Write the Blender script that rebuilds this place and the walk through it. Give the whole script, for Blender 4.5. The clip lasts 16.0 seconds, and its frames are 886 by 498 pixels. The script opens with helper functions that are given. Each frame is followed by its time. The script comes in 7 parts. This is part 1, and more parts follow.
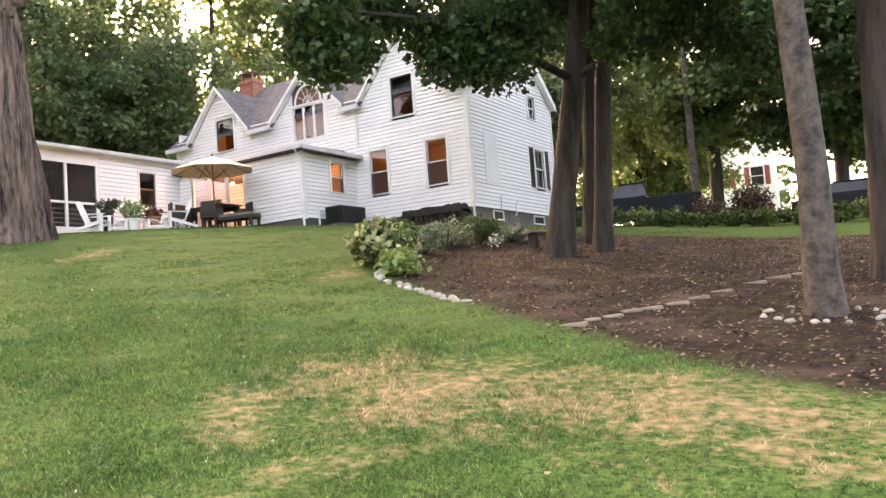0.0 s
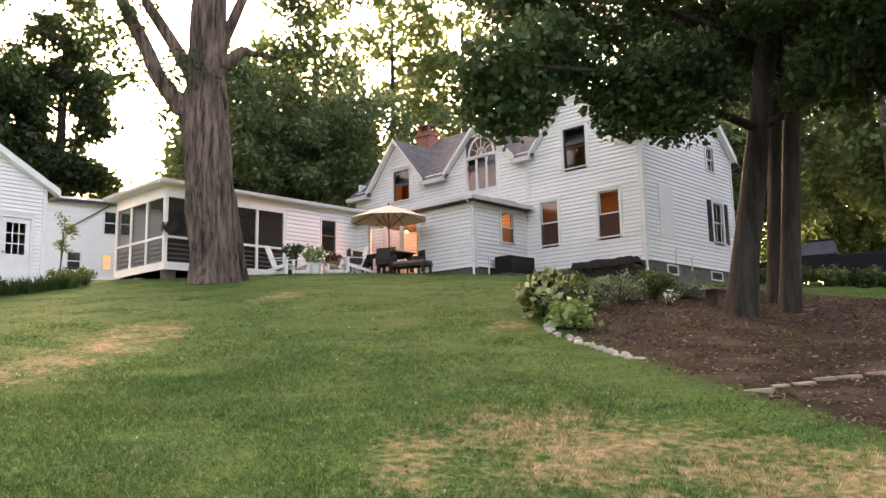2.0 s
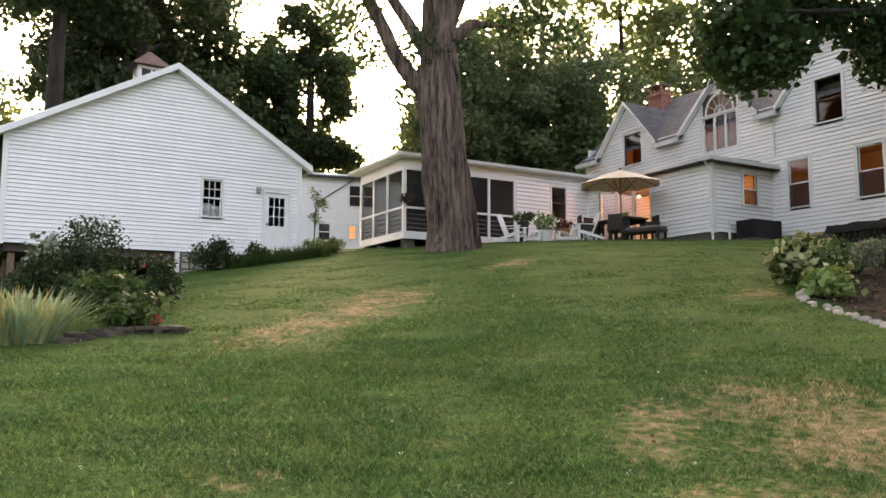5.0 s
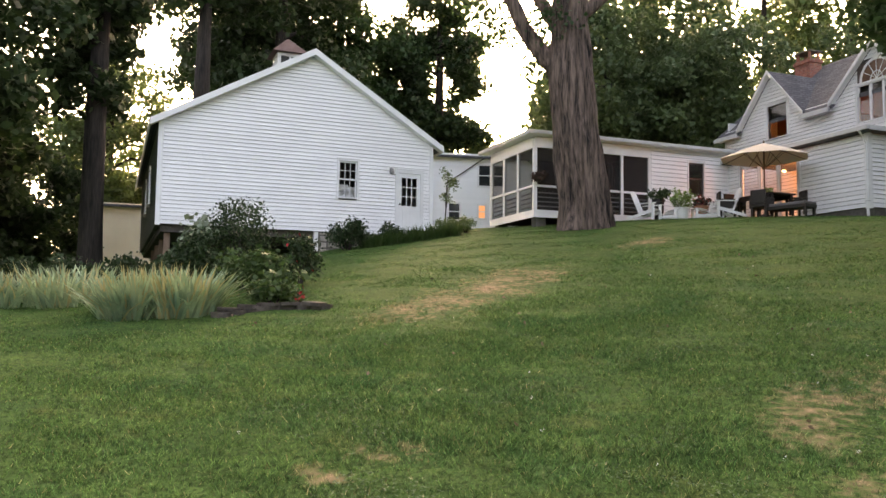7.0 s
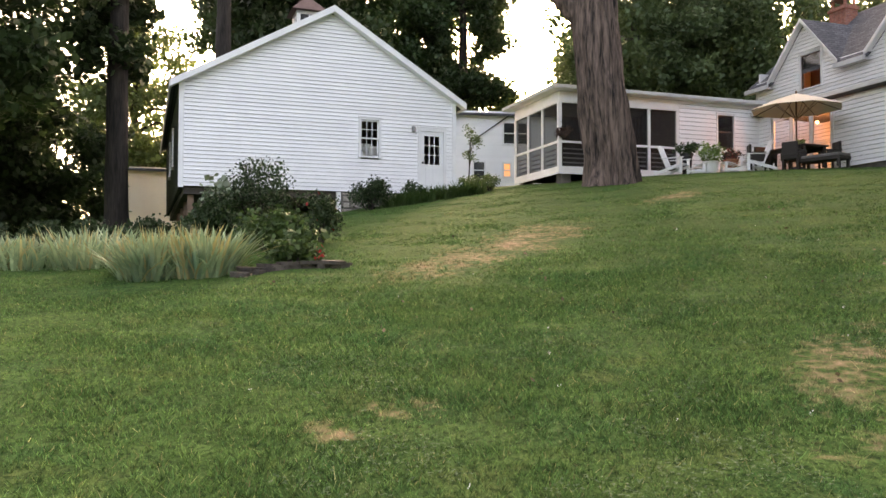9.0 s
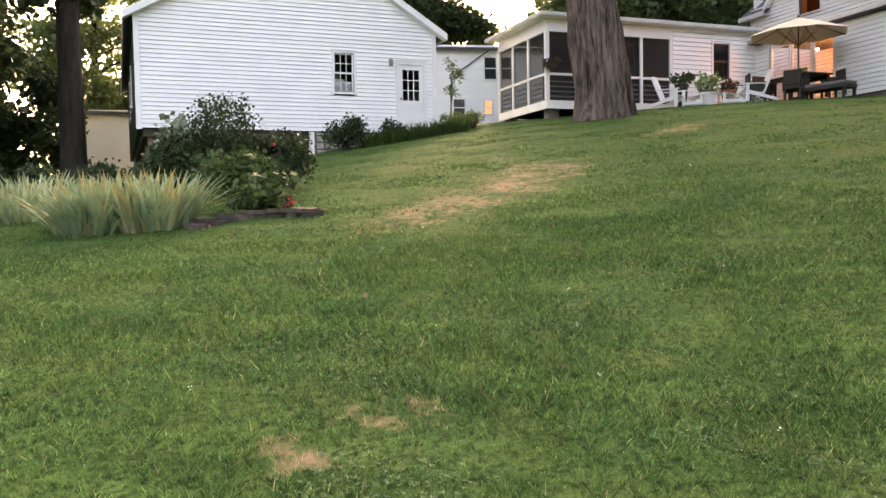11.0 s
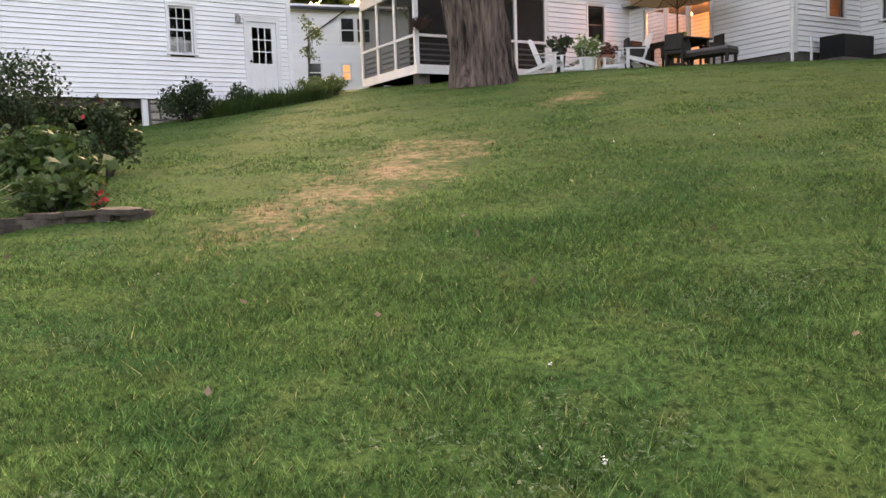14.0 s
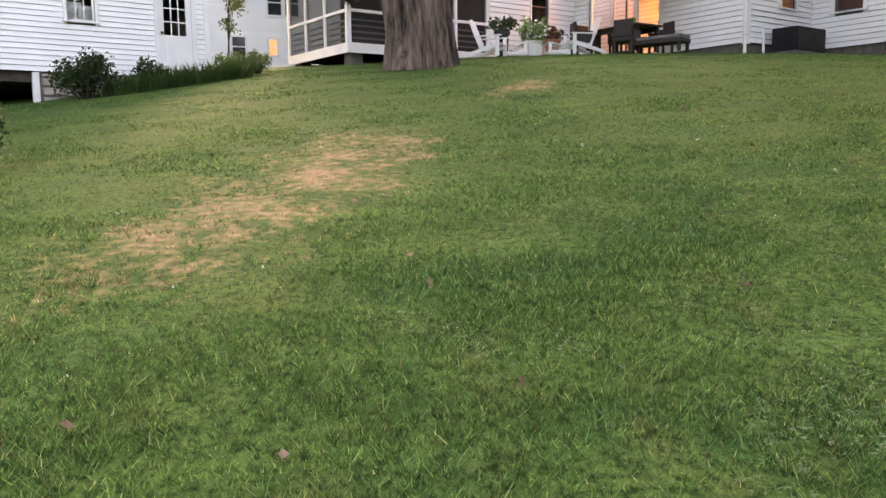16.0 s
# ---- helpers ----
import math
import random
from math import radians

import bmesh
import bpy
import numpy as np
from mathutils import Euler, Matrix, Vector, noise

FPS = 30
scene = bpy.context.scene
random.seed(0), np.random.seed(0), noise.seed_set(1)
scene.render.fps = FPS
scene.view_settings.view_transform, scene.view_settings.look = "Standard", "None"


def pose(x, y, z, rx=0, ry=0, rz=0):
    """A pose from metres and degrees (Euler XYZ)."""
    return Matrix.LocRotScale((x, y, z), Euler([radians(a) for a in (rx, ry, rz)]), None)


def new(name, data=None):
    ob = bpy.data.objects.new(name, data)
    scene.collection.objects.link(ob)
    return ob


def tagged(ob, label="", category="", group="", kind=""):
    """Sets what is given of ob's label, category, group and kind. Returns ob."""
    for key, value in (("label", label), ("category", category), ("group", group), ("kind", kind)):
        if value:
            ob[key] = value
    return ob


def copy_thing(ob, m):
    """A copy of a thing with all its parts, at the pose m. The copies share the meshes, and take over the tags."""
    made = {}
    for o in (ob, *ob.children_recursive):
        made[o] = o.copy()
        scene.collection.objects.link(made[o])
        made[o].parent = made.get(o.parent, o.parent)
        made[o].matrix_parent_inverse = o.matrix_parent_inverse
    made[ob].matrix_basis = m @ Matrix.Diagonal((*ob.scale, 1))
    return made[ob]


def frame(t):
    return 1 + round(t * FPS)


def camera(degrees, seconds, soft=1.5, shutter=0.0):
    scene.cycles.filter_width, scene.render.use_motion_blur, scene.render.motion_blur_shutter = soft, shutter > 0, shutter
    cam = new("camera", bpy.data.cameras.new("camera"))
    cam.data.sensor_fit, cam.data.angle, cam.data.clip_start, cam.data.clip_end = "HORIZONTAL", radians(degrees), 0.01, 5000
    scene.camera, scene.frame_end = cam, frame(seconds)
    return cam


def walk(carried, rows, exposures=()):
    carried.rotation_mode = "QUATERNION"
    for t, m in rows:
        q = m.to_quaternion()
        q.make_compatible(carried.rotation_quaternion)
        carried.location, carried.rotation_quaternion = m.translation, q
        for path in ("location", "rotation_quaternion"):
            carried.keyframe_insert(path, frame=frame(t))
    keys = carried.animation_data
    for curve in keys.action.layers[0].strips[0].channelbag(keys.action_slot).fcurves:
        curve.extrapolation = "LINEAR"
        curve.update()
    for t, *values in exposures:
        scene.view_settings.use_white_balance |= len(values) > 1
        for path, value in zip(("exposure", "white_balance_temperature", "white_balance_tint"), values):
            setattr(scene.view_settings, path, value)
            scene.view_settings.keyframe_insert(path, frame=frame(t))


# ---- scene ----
# camera and walk: seconds, x, y, z, yaw, pitch, roll
cam = camera(58.1, 16.0, soft=1.5)
PATH = [
    (0.0, 0.000, 0.000, 0.000, 32.14, 4.16, 4.13),
    (0.5, -0.022, -0.000, 0.019, 35.00, 6.12, 3.24),
    (1.0, -0.056, -0.006, 0.027, 38.04, 7.55, 1.98),
    (1.5, -0.070, -0.018, 0.032, 41.34, 8.22, 1.36),
    (2.0, -0.073, -0.043, 0.028, 43.81, 8.28, 1.12),
    (2.5, -0.081, -0.073, 0.032, 46.77, 8.25, 1.03),
    (3.0, -0.107, -0.072, 0.029, 50.13, 8.00, 0.91),
    (3.5, -0.116, -0.084, 0.027, 53.25, 7.41, 0.62),
    (6.0, -0.194, -0.158, 0.009, 64.88, 5.31, -0.57),
    (6.5, -0.213, -0.184, -0.001, 67.71, 4.86, -0.77),
    (7.0, -0.208, -0.204, 0.001, 69.20, 4.54, -0.75),
    (7.5, -0.202, -0.206, -0.002, 69.82, 4.21, -0.82),
    (8.0, -0.195, -0.195, -0.005, 69.93, 3.89, -0.67),
    (8.5, -0.203, -0.106, -0.028, 70.59, 2.91, 0.05),
    (9.0, -0.365, -0.017, -0.050, 71.21, 1.69, -0.08),
    (9.5, -0.743, 0.072, -0.014, 69.33, 1.61, -1.45),
    (10.0, -1.077, 0.197, -0.025, 69.56, -0.56, -0.35),
    (12.5, -3.294, 0.594, 0.206, 68.55, -3.86, 1.91),
    (13.0, -3.698, 0.734, 0.266, 62.43, -5.06, 0.66),
    (13.5, -4.076, 0.954, 0.319, 61.27, -5.17, 0.57),
    (14.0, -4.472, 1.133, 0.342, 59.38, -5.17, 1.99),
    (14.5, -4.871, 1.325, 0.444, 57.18, -4.79, 2.01),
    (15.0, -5.280, 1.617, 0.494, 56.95, -5.09, 1.86),
    (15.5, -5.697, 1.844, 0.530, 55.74, -5.70, 2.01),
    (16.0, -6.051, 1.998, 0.637, 54.41, -6.74, 0.70),
]
walk(cam, [(t, pose(x, y, z, 90 + pitch, roll, yaw)) for t, x, y, z, yaw, pitch, roll in PATH],
     exposures=[(0.0, 4.24, 9450, 24), (1.5, 3.8, 9500, 24), (3.5, 3.34, 9450, 21), (7.0, 3.2, 9150, 20), (10.0, 3.42, 9150, 21), (12.4, 3.58, 9200, 24), (13.2, 3.5, 9200, 24), (14.5, 3.41, 9200, 24), (15.5, 3.37, 9200, 24), (16.0, 3.6, 9200, 24)])

# world: pale evening sky, glow behind the barn
world = bpy.data.worlds.new("world")
scene.world = world
world.use_nodes = True
wn = world.node_tree.nodes
sky = wn.new("ShaderNodeTexSky")
sky.sky_type = "NISHITA"
sky.sun_disc = False
SUN_EL, SUN_AZ = 15.0, 62.0
sky.sun_elevation = radians(SUN_EL)
sky.sun_rotation = radians(-SUN_AZ)
sky.air_density, sky.dust_density, sky.ozone_density = 0.6, 6.0, 0.0
wn["Background"].inputs["Strength"].default_value = 0.15
world.node_tree.links.new(sky.outputs[0], wn["Background"].inputs[0])
sun = new("sun", bpy.data.lights.new("sun", "SUN"))
sun.data.energy, sun.data.angle, sun.data.color = 0.6, radians(25), (1.0, 0.9, 0.75)
sun.rotation_euler = (radians(90 - SUN_EL), 0, radians(SUN_AZ + 180))


# ---------------------------------------------------------------- materials
def mat(name, a, b, scale=3.0, rough=0.6, bump=0.0, bscale=40.0, metal=0.0, rand=0.0, island=0.0, spec=0.5, fine=0.5, stretch=1.0):
    """Two colours mixed by coarse and fine noise, a bump and a random shift by object or by island."""
    m = bpy.data.materials.new(name)
    m.use_nodes = True
    n, l = m.node_tree.nodes, m.node_tree.links
    p = n["Principled BSDF"]
    g = n.new("ShaderNodeNewGeometry")
    place = n.new("ShaderNodeVectorMath")
    place.operation = "MULTIPLY"
    place.inputs[1].default_value = (1, 1, stretch)
    l.new(g.outputs["Position"], place.inputs[0])
    t1 = n.new("ShaderNodeTexNoise")
    t1.inputs["Scale"].default_value = scale
    t1.inputs["Detail"].default_value = 6
    l.new(place.outputs[0], t1.inputs["Vector"])
    t2 = n.new("ShaderNodeTexNoise")
    t2.inputs["Scale"].default_value = bscale
    t2.inputs["Detail"].default_value = 4
    l.new(place.outputs[0], t2.inputs["Vector"])
    add = n.new("ShaderNodeMath")
    add.operation = "MULTIPLY_ADD"
    l.new(t2.outputs[0], add.inputs[0])
    add.inputs[1].default_value = fine
    sub = n.new("ShaderNodeMath")
    sub.operation = "SUBTRACT"
    l.new(t1.outputs[0], sub.inputs[0])
    sub.inputs[1].default_value = fine / 2
    l.new(sub.outputs[0], add.inputs[2])
    r = n.new("ShaderNodeMapRange")
    r.inputs[1].default_value, r.inputs[2].default_value = 0.3, 0.7
    l.new(add.outputs[0], r.inputs[0])
    mix = n.new("ShaderNodeMix")
    mix.data_type = "RGBA"
    mix.inputs[6].default_value, mix.inputs[7].default_value = (*a, 1), (*b, 1)
    l.new(r.outputs[0], mix.inputs[0])
    out = mix.outputs[2]
    if rand or island:
        h = n.new("ShaderNodeHueSaturation")
        v = n.new("ShaderNodeMapRange")
        k = rand or island
        v.inputs[3].default_value, v.inputs[4].default_value = 1 - k, 1 + k
        if rand:
            o = n.new("ShaderNodeObjectInfo")
            l.new(o.outputs["Random"], v.inputs[0])
        else:
            l.new(g.outputs["Random Per Island"], v.inputs[0])
        l.new(v.outputs[0], h.inputs["Value"])
        l.new(out, h.inputs["Color"])
        out = h.outputs[0]
    l.new(out, p.inputs["Base Color"])
    p.inputs["Roughness"].default_value, p.inputs["Metallic"].default_value = rough, metal
    p.inputs["Specular IOR Level"].default_value = spec
    if bump:
        bn = n.new("ShaderNodeBump")
        bn.inputs["Strength"].default_value, bn.inputs["Distance"].default_value = bump, 0.02
        l.new(t2.outputs[0], bn.inputs["Height"])
        l.new(bn.outputs[0], p.inputs["Normal"])
    return m


def leaf_mat(name, a, b, through_colour, scale=0.25, share=0.22):
    """Leaves: varied by island and by place, letting some light through."""
    m = mat(name, a, b, scale=scale, rough=0.55, bscale=2.0, island=0.35, spec=0.3)
    n, l = m.node_tree.nodes, m.node_tree.links
    tr = n.new("ShaderNodeBsdfTranslucent")
    tr.inputs[0].default_value = (*through_colour, 1)
    mx = n.new("ShaderNodeMixShader")
    mx.inputs[0].default_value = share
    l.new(n["Principled BSDF"].outputs[0], mx.inputs[1])
    l.new(tr.outputs[0], mx.inputs[2])
    l.new(mx.outputs[0], n["Material Output"].inputs[0])
    return m


def glow_mat(name, colour, strength):
    m = bpy.data.materials.new(name)
    m.use_nodes = True
    p = m.node_tree.nodes["Principled BSDF"]
    p.inputs["Base Color"].default_value = (*colour, 1)
    p.inputs["Emission Color"].default_value = (*colour, 1)
    p.inputs["Emission Strength"].default_value = strength
    return m


def glass_mat(name, tint=(1, 1, 1), rough=0.02):
    """Thin pane: clear straight on, mirror-like at a slant."""
    m = bpy.data.materials.new(name)
    m.use_nodes = True
    n, l = m.node_tree.nodes, m.node_tree.links
    n.remove(n["Principled BSDF"])
    tr, gl, mx, fr = (n.new("ShaderNode" + k) for k in ("BsdfTransparent", "BsdfGlossy", "MixShader", "Fresnel"))
    tr.inputs[0].default_value = (*tint, 1)
    gl.inputs["Roughness"].default_value = rough
    fr.inputs[0].default_value = 1.7
    l.new(fr.outputs[0], mx.inputs[0])
    l.new(tr.outputs[0], mx.inputs[1])
    l.new(gl.outputs[0], mx.inputs[2])
    l.new(mx.outputs[0], n["Material Output"].inputs[0])
    return m


def screen_mat(name):
    """Dark insect mesh, partly seen through."""
    m = bpy.data.materials.new(name)
    m.use_nodes = True
    n, l = m.node_tree.nodes, m.node_tree.links
    p = n["Principled BSDF"]
    p.inputs["Base Color"].default_value = (0.012, 0.013, 0.014, 1)
    p.inputs["Roughness"].default_value = 0.8
    tr, mx = n.new("ShaderNodeBsdfTransparent"), n.new("ShaderNodeMixShader")
    mx.inputs[0].default_value = 0.68
    l.new(tr.outputs[0], mx.inputs[1])
    l.new(p.outputs[0], mx.inputs[2])
    l.new(mx.outputs[0], n["Material Output"].inputs[0])
    return m


def course_mat(name, c1, c2, mortar, w, h, rough=0.9, bump=0.4):
    """Brick or shingle courses, laid on each face by its own direction."""
    m = bpy.data.materials.new(name)
    m.use_nodes = True
    n, l = m.node_tree.nodes, m.node_tree.links
    p = n["Principled BSDF"]
    tc = n.new("ShaderNodeNewGeometry")
    sx = n.new("ShaderNodeSeparateXYZ")
    l.new(tc.outputs["Position"], sx.inputs[0])
    ad = n.new("ShaderNodeMath")
    l.new(sx.outputs[0], ad.inputs[0])
    l.new(sx.outputs[1], ad.inputs[1])
    cb = n.new("ShaderNodeCombineXYZ")
    l.new(ad.outputs[0], cb.inputs[0])
    l.new(sx.outputs[2], cb.inputs[1])
    br = n.new("ShaderNodeTexBrick")
    br.inputs["Color1"].default_value, br.inputs["Color2"].default_value, br.inputs["Mortar"].default_value = (*c1, 1), (*c2, 1), (*mortar, 1)
    br.inputs["Scale"].default_value = 1.0
    br.inputs["Brick Width"].default_value, br.inputs["Row Height"].default_value, br.inputs["Mortar Size"].default_value = w, h, h * 0.09
    l.new(cb.outputs[0], br.inputs["Vector"])
    no = n.new("ShaderNodeTexNoise")
    no.inputs["Scale"].default_value = 9
    l.new(tc.outputs["Position"], no.inputs["Vector"])
    mx = n.new("ShaderNodeMix")
    mx.data_type, mx.blend_type = "RGBA", "OVERLAY"
    mx.inputs[0].default_value = 0.6
    l.new(br.outputs[0], mx.inputs[6])
    l.new(no.outputs[0], mx.inputs[7])
    l.new(mx.outputs[2], p.inputs["Base Color"])
    bn = n.new("ShaderNodeBump")
    bn.inputs["Strength"].default_value = bump
    bn.inputs["Distance"].default_value = 0.02
    bn.invert = True
    l.new(br.outputs["Fac"], bn.inputs["Height"])
    l.new(bn.outputs[0], p.inputs["Normal"])
    p.inputs["Roughness"].default_value = rough
    return m


# brown, dried-out places in the lawn: x, y, half length, half width, turn in degrees
DRY = [(-12.4, 4.45, 2.1, 0.95, 130), (-13.4, 5.6, 1.4, 0.95, 135), (-14.3, 6.75, 1.6, 0.95, 135), (-2.2, 6.5, 2.5, 1.3, 172), (-4.5, 6.3, 1.7, 1.2, 150), (-5.2, 4.9, 1.0, 0.45, 140), (-3.7, 4.3, 0.8, 0.35, 60),
       (-6.0, 1.55, 0.42, 0.26, 40), (-5.7, 1.0, 0.3, 0.16, 30), (-16.9, 11.4, 1.2, 0.6, 120), (-9.8, 12.0, 0.8, 0.5, 100)]


def ground_mat(blade=False):
    """Lawn with dry patches, and bark mulch under the trees."""
    m = bpy.data.materials.new("lawn_and_mulch")
    m.use_nodes = True
    n, l = m.node_tree.nodes, m.node_tree.links
    p = n["Principled BSDF"]
    g = n.new("ShaderNodeNewGeometry")
    s = n.new("ShaderNodeSeparateXYZ")
    l.new(g.outputs["Position"], s.inputs[0])

    def math_(op, a, b=0.0, c=0.0):
        k = n.new("ShaderNodeMath")
        k.operation = op
        for i, v in enumerate((a, b, c)):
            if isinstance(v, (int, float)):
                k.inputs[i].default_value = v
            else:
                l.new(v, k.inputs[i])
        return k.outputs[0]

    def noise_(scale, detail=4.0):
        k = n.new("ShaderNodeTexNoise")
        k.inputs["Scale"].default_value, k.inputs["Detail"].default_value = scale, detail
        l.new(g.outputs["Position"], k.inputs["Vector"])
        return k.outputs[0]

    def mix_(f, a, b):
        k = n.new("ShaderNodeMix")
        k.data_type = "RGBA"
        l.new(f, k.inputs[0])
        for i, v in ((6, a), (7, b)):
            if isinstance(v, tuple):
                k.inputs[i].default_value = (*v, 1)
            else:
                l.new(v, k.inputs[i])
        return k.outputs[2]

    def step_(v, lo, hi):
        k = n.new("ShaderNodeMapRange")
        k.inputs[1].default_value, k.inputs[2].default_value = lo, hi
        l.new(v, k.inputs[0])
        return k.outputs[0]

    x, y = s.outputs[0], s.outputs[1]
    big, mid, small, tiny = noise_(0.25), noise_(1.6), noise_(9.0, 8.0), noise_(60.0, 6.0)
    ragged = math_("ADD", math_("MULTIPLY", math_("SUBTRACT", mid, 0.5), 2.2), math_("MULTIPLY", math_("SUBTRACT", small, 0.5), 3.0))
    green = mix_(step_(math_("ADD", math_("MULTIPLY", mid, 0.5), math_("ADD", math_("MULTIPLY", big, 0.2), math_("MULTIPLY", small, 0.4))), 0.38, 0.7), (0.026, 0.074, 0.013), (0.078, 0.15, 0.034))
    green = mix_(step_(noise_(0.85, 5.0), 0.5, 0.66), green, (0.034, 0.104, 0.026))
    green = mix_(step_(noise_(2.7, 5.0), 0.53, 0.72), green, (0.098, 0.135, 0.036))
    # streaks left by the mower, along the slope
    lay = n.new("ShaderNodeCombineXYZ")
    l.new(math_("ADD", math_("MULTIPLY", x, 0.22), math_("MULTIPLY", y, 0.36)), lay.inputs[0])
    l.new(math_("ADD", math_("MULTIPLY", x, -2.1), math_("MULTIPLY", y, 1.3)), lay.inputs[1])
    streak = n.new("ShaderNodeTexNoise")
    streak.inputs["Scale"].default_value, streak.inputs["Detail"].default_value = 1.0, 5.0
    l.new(lay.outputs[0], streak.inputs["Vector"])
    green = mix_(step_(streak.outputs[0], 0.5, 0.72), green, (0.09, 0.175, 0.04))
    green = mix_(step_(tiny, 0.48, 0.74), green, (0.125, 0.195, 0.052))
    green = mix_(step_(math_("ADD", math_("MULTIPLY", noise_(21.0, 5.0), 0.65), math_("MULTIPLY", noise_(75.0, 3.0), 0.35)), 0.39, 0.53), (0.016, 0.042, 0.009), green)
    dry = None
    for cx, cy, ra, rb, turn in DRY:
        ca, sa = math.cos(radians(turn)), math.sin(radians(turn))
        dx, dy = math_("SUBTRACT", x, cx), math_("SUBTRACT", y, cy)
        u = math_("ADD", math_("MULTIPLY", dx, ca / ra), math_("MULTIPLY", dy, sa / ra))
        v = math_("ADD", math_("MULTIPLY", dx, -sa / rb), math_("MULTIPLY", dy, ca / rb))
        d = math_("SUBTRACT", 1.0, math_("ADD", math_("MULTIPLY", u, u), math_("MULTIPLY", v, v)))
        dry = d if dry is None else math_("MAXIMUM", dry, d)
    dry = step_(math_("ADD", dry, math_("MULTIPLY", ragged, 1.7)), 0.1, 2.0)
    base = mix_(dry, green, mix_(small, (0.21, 0.145, 0.075), (0.42, 0.285, 0.165)))
    m1 = math_("ADD", y, math_("ADD", math_("MULTIPLY", x, 0.61), -6.75))
    m2 = math_("ADD", x, math_("ADD", math_("MULTIPLY", y, 0.36), 4.75))
    m3 = math_("SUBTRACT", 23.5, y)
    mm = math_("ADD", math_("MINIMUM", math_("MINIMUM", m1, m2), m3), math_("MULTIPLY", ragged, 0.45))
    mulch = mix_(step_(math_("ADD", math_("MULTIPLY", small, 0.6), math_("MULTIPLY", tiny, 0.4)), 0.35, 0.7), (0.009, 0.006, 0.005), (0.048, 0.031, 0.025))
    mulch = mix_(step_(math_("ADD", math_("MULTIPLY", mid, 0.5), math_("MULTIPLY", small, 0.5)), 0.5, 0.68), mulch, (0.056, 0.052, 0.021))
    mulch = mix_(step_(noise_(1.1, 6.0), 0.52, 0.68), mulch, (0.08, 0.054, 0.043))
    base = mix_(step_(mm, -0.15, 0.35), base, mulch)
    isl = n.new("ShaderNodeHueSaturation")
    if blade:
        rnd = g.outputs["Random Per Island"]
        other = math_("FRACT", math_("MULTIPLY", rnd, 37.7))
        third = math_("FRACT", math_("MULTIPLY", rnd, 91.3))
        base = mix_(step_(other, 0.94, 0.98), base, (0.22, 0.2, 0.085))
        base = mix_(math_("MULTIPLY", step_(third, 0.55, 0.9), 0.5), base, (0.04, 0.125, 0.036))
        l.new(math_("MULTIPLY_ADD", math_("MULTIPLY", rnd, rnd), 2.3, 0.84), isl.inputs["Value"])
        isl.inputs["Saturation"].default_value = 0.9
    else:
        isl.inputs["Value"].default_value, isl.inputs["Saturation"].default_value = 0.92, 0.98
    l.new(base, isl.inputs["Color"])
    l.new(isl.outputs[0], p.inputs["Base Color"])
    p.inputs["Roughness"].default_value = 0.9
    p.inputs["Specular IOR Level"].default_value = 0.08
    if blade:
        tr, mx = n.new("ShaderNodeBsdfTranslucent"), n.new("ShaderNodeMixShader")
        mx.inputs[0].default_value = 0.4
        l.new(isl.outputs[0], tr.inputs[0])
        l.new(p.outputs[0], mx.inputs[1])
        l.new(tr.outputs[0], mx.inputs[2])
        l.new(mx.outputs[0], n["Material Output"].inputs[0])
    bn = n.new("ShaderNodeBump")
    bn.inputs["Strength"].default_value, bn.inputs["Distance"].default_value = 0.8, 0.03
    l.new(math_("ADD", small, math_("MULTIPLY", tiny, 0.5)), bn.inputs["Height"])
    l.new(bn.outputs[0], p.inputs["Normal"])
    return m, math_, noise_, mix_, step_, (n, l, p, g)


GROUND = ground_mat()[0]
BLADE = ground_mat(True)
BLADE[0].name = "grass_blade"
WHITE = mat("white_clapboard", (0.80, 0.80, 0.80), (0.86, 0.86, 0.855), scale=1.2, rough=0.5, bump=0.08, bscale=30, rand=0.03, fine=0.3)
# grey copy of the clapboard: shade of the barn's side put into the colour
SHADEDBOARD = mat("shaded_grey_clapboard", (0.2, 0.195, 0.19), (0.3, 0.29, 0.285), scale=2, rough=0.7, rand=0.06)
TRIM = mat("white_trim_paint", (0.74, 0.74, 0.73), (0.82, 0.82, 0.81), scale=2, rough=0.45, bscale=25)
# shadow lines under the clapboards, painted as a dark backing in the gaps
LAPSHADE = mat("lap_shade_backing", (0.05, 0.048, 0.046), (0.09, 0.087, 0.084), scale=4, rough=0.9)
GREYTRIM = mat("weathered_gutter", (0.46, 0.46, 0.46), (0.62, 0.62, 0.61), scale=2, rough=0.5)
SHINGLE = course_mat("asphalt_shingle", (0.06, 0.063, 0.07), (0.105, 0.108, 0.118), (0.03, 0.03, 0.033), 0.3, 0.13)
BRICK = course_mat("red_brick", (0.36, 0.12, 0.08), (0.26, 0.085, 0.06), (0.30, 0.22, 0.18), 0.21, 0.075)
FOUND = mat("grey_foundation", (0.09, 0.082, 0.075), (0.17, 0.155, 0.14), scale=4, rough=0.9, bump=0.4, bscale=18)
STONE = mat("fieldstone", (0.27, 0.24, 0.2), (0.46, 0.42, 0.36), scale=5, rough=0.9, bump=0.4, bscale=25, rand=0.25)
DARKSTONE = mat("dark_edging_stone", (0.04, 0.032, 0.026), (0.11, 0.088, 0.07), scale=6, rough=0.85, bump=0.4, rand=0.3)
GLASS = glass_mat("window_glass")
SCREEN = screen_mat("insect_screen")
BLACK = mat("black_shutter", (0.015, 0.016, 0.018), (0.03, 0.03, 0.032), rough=0.5)
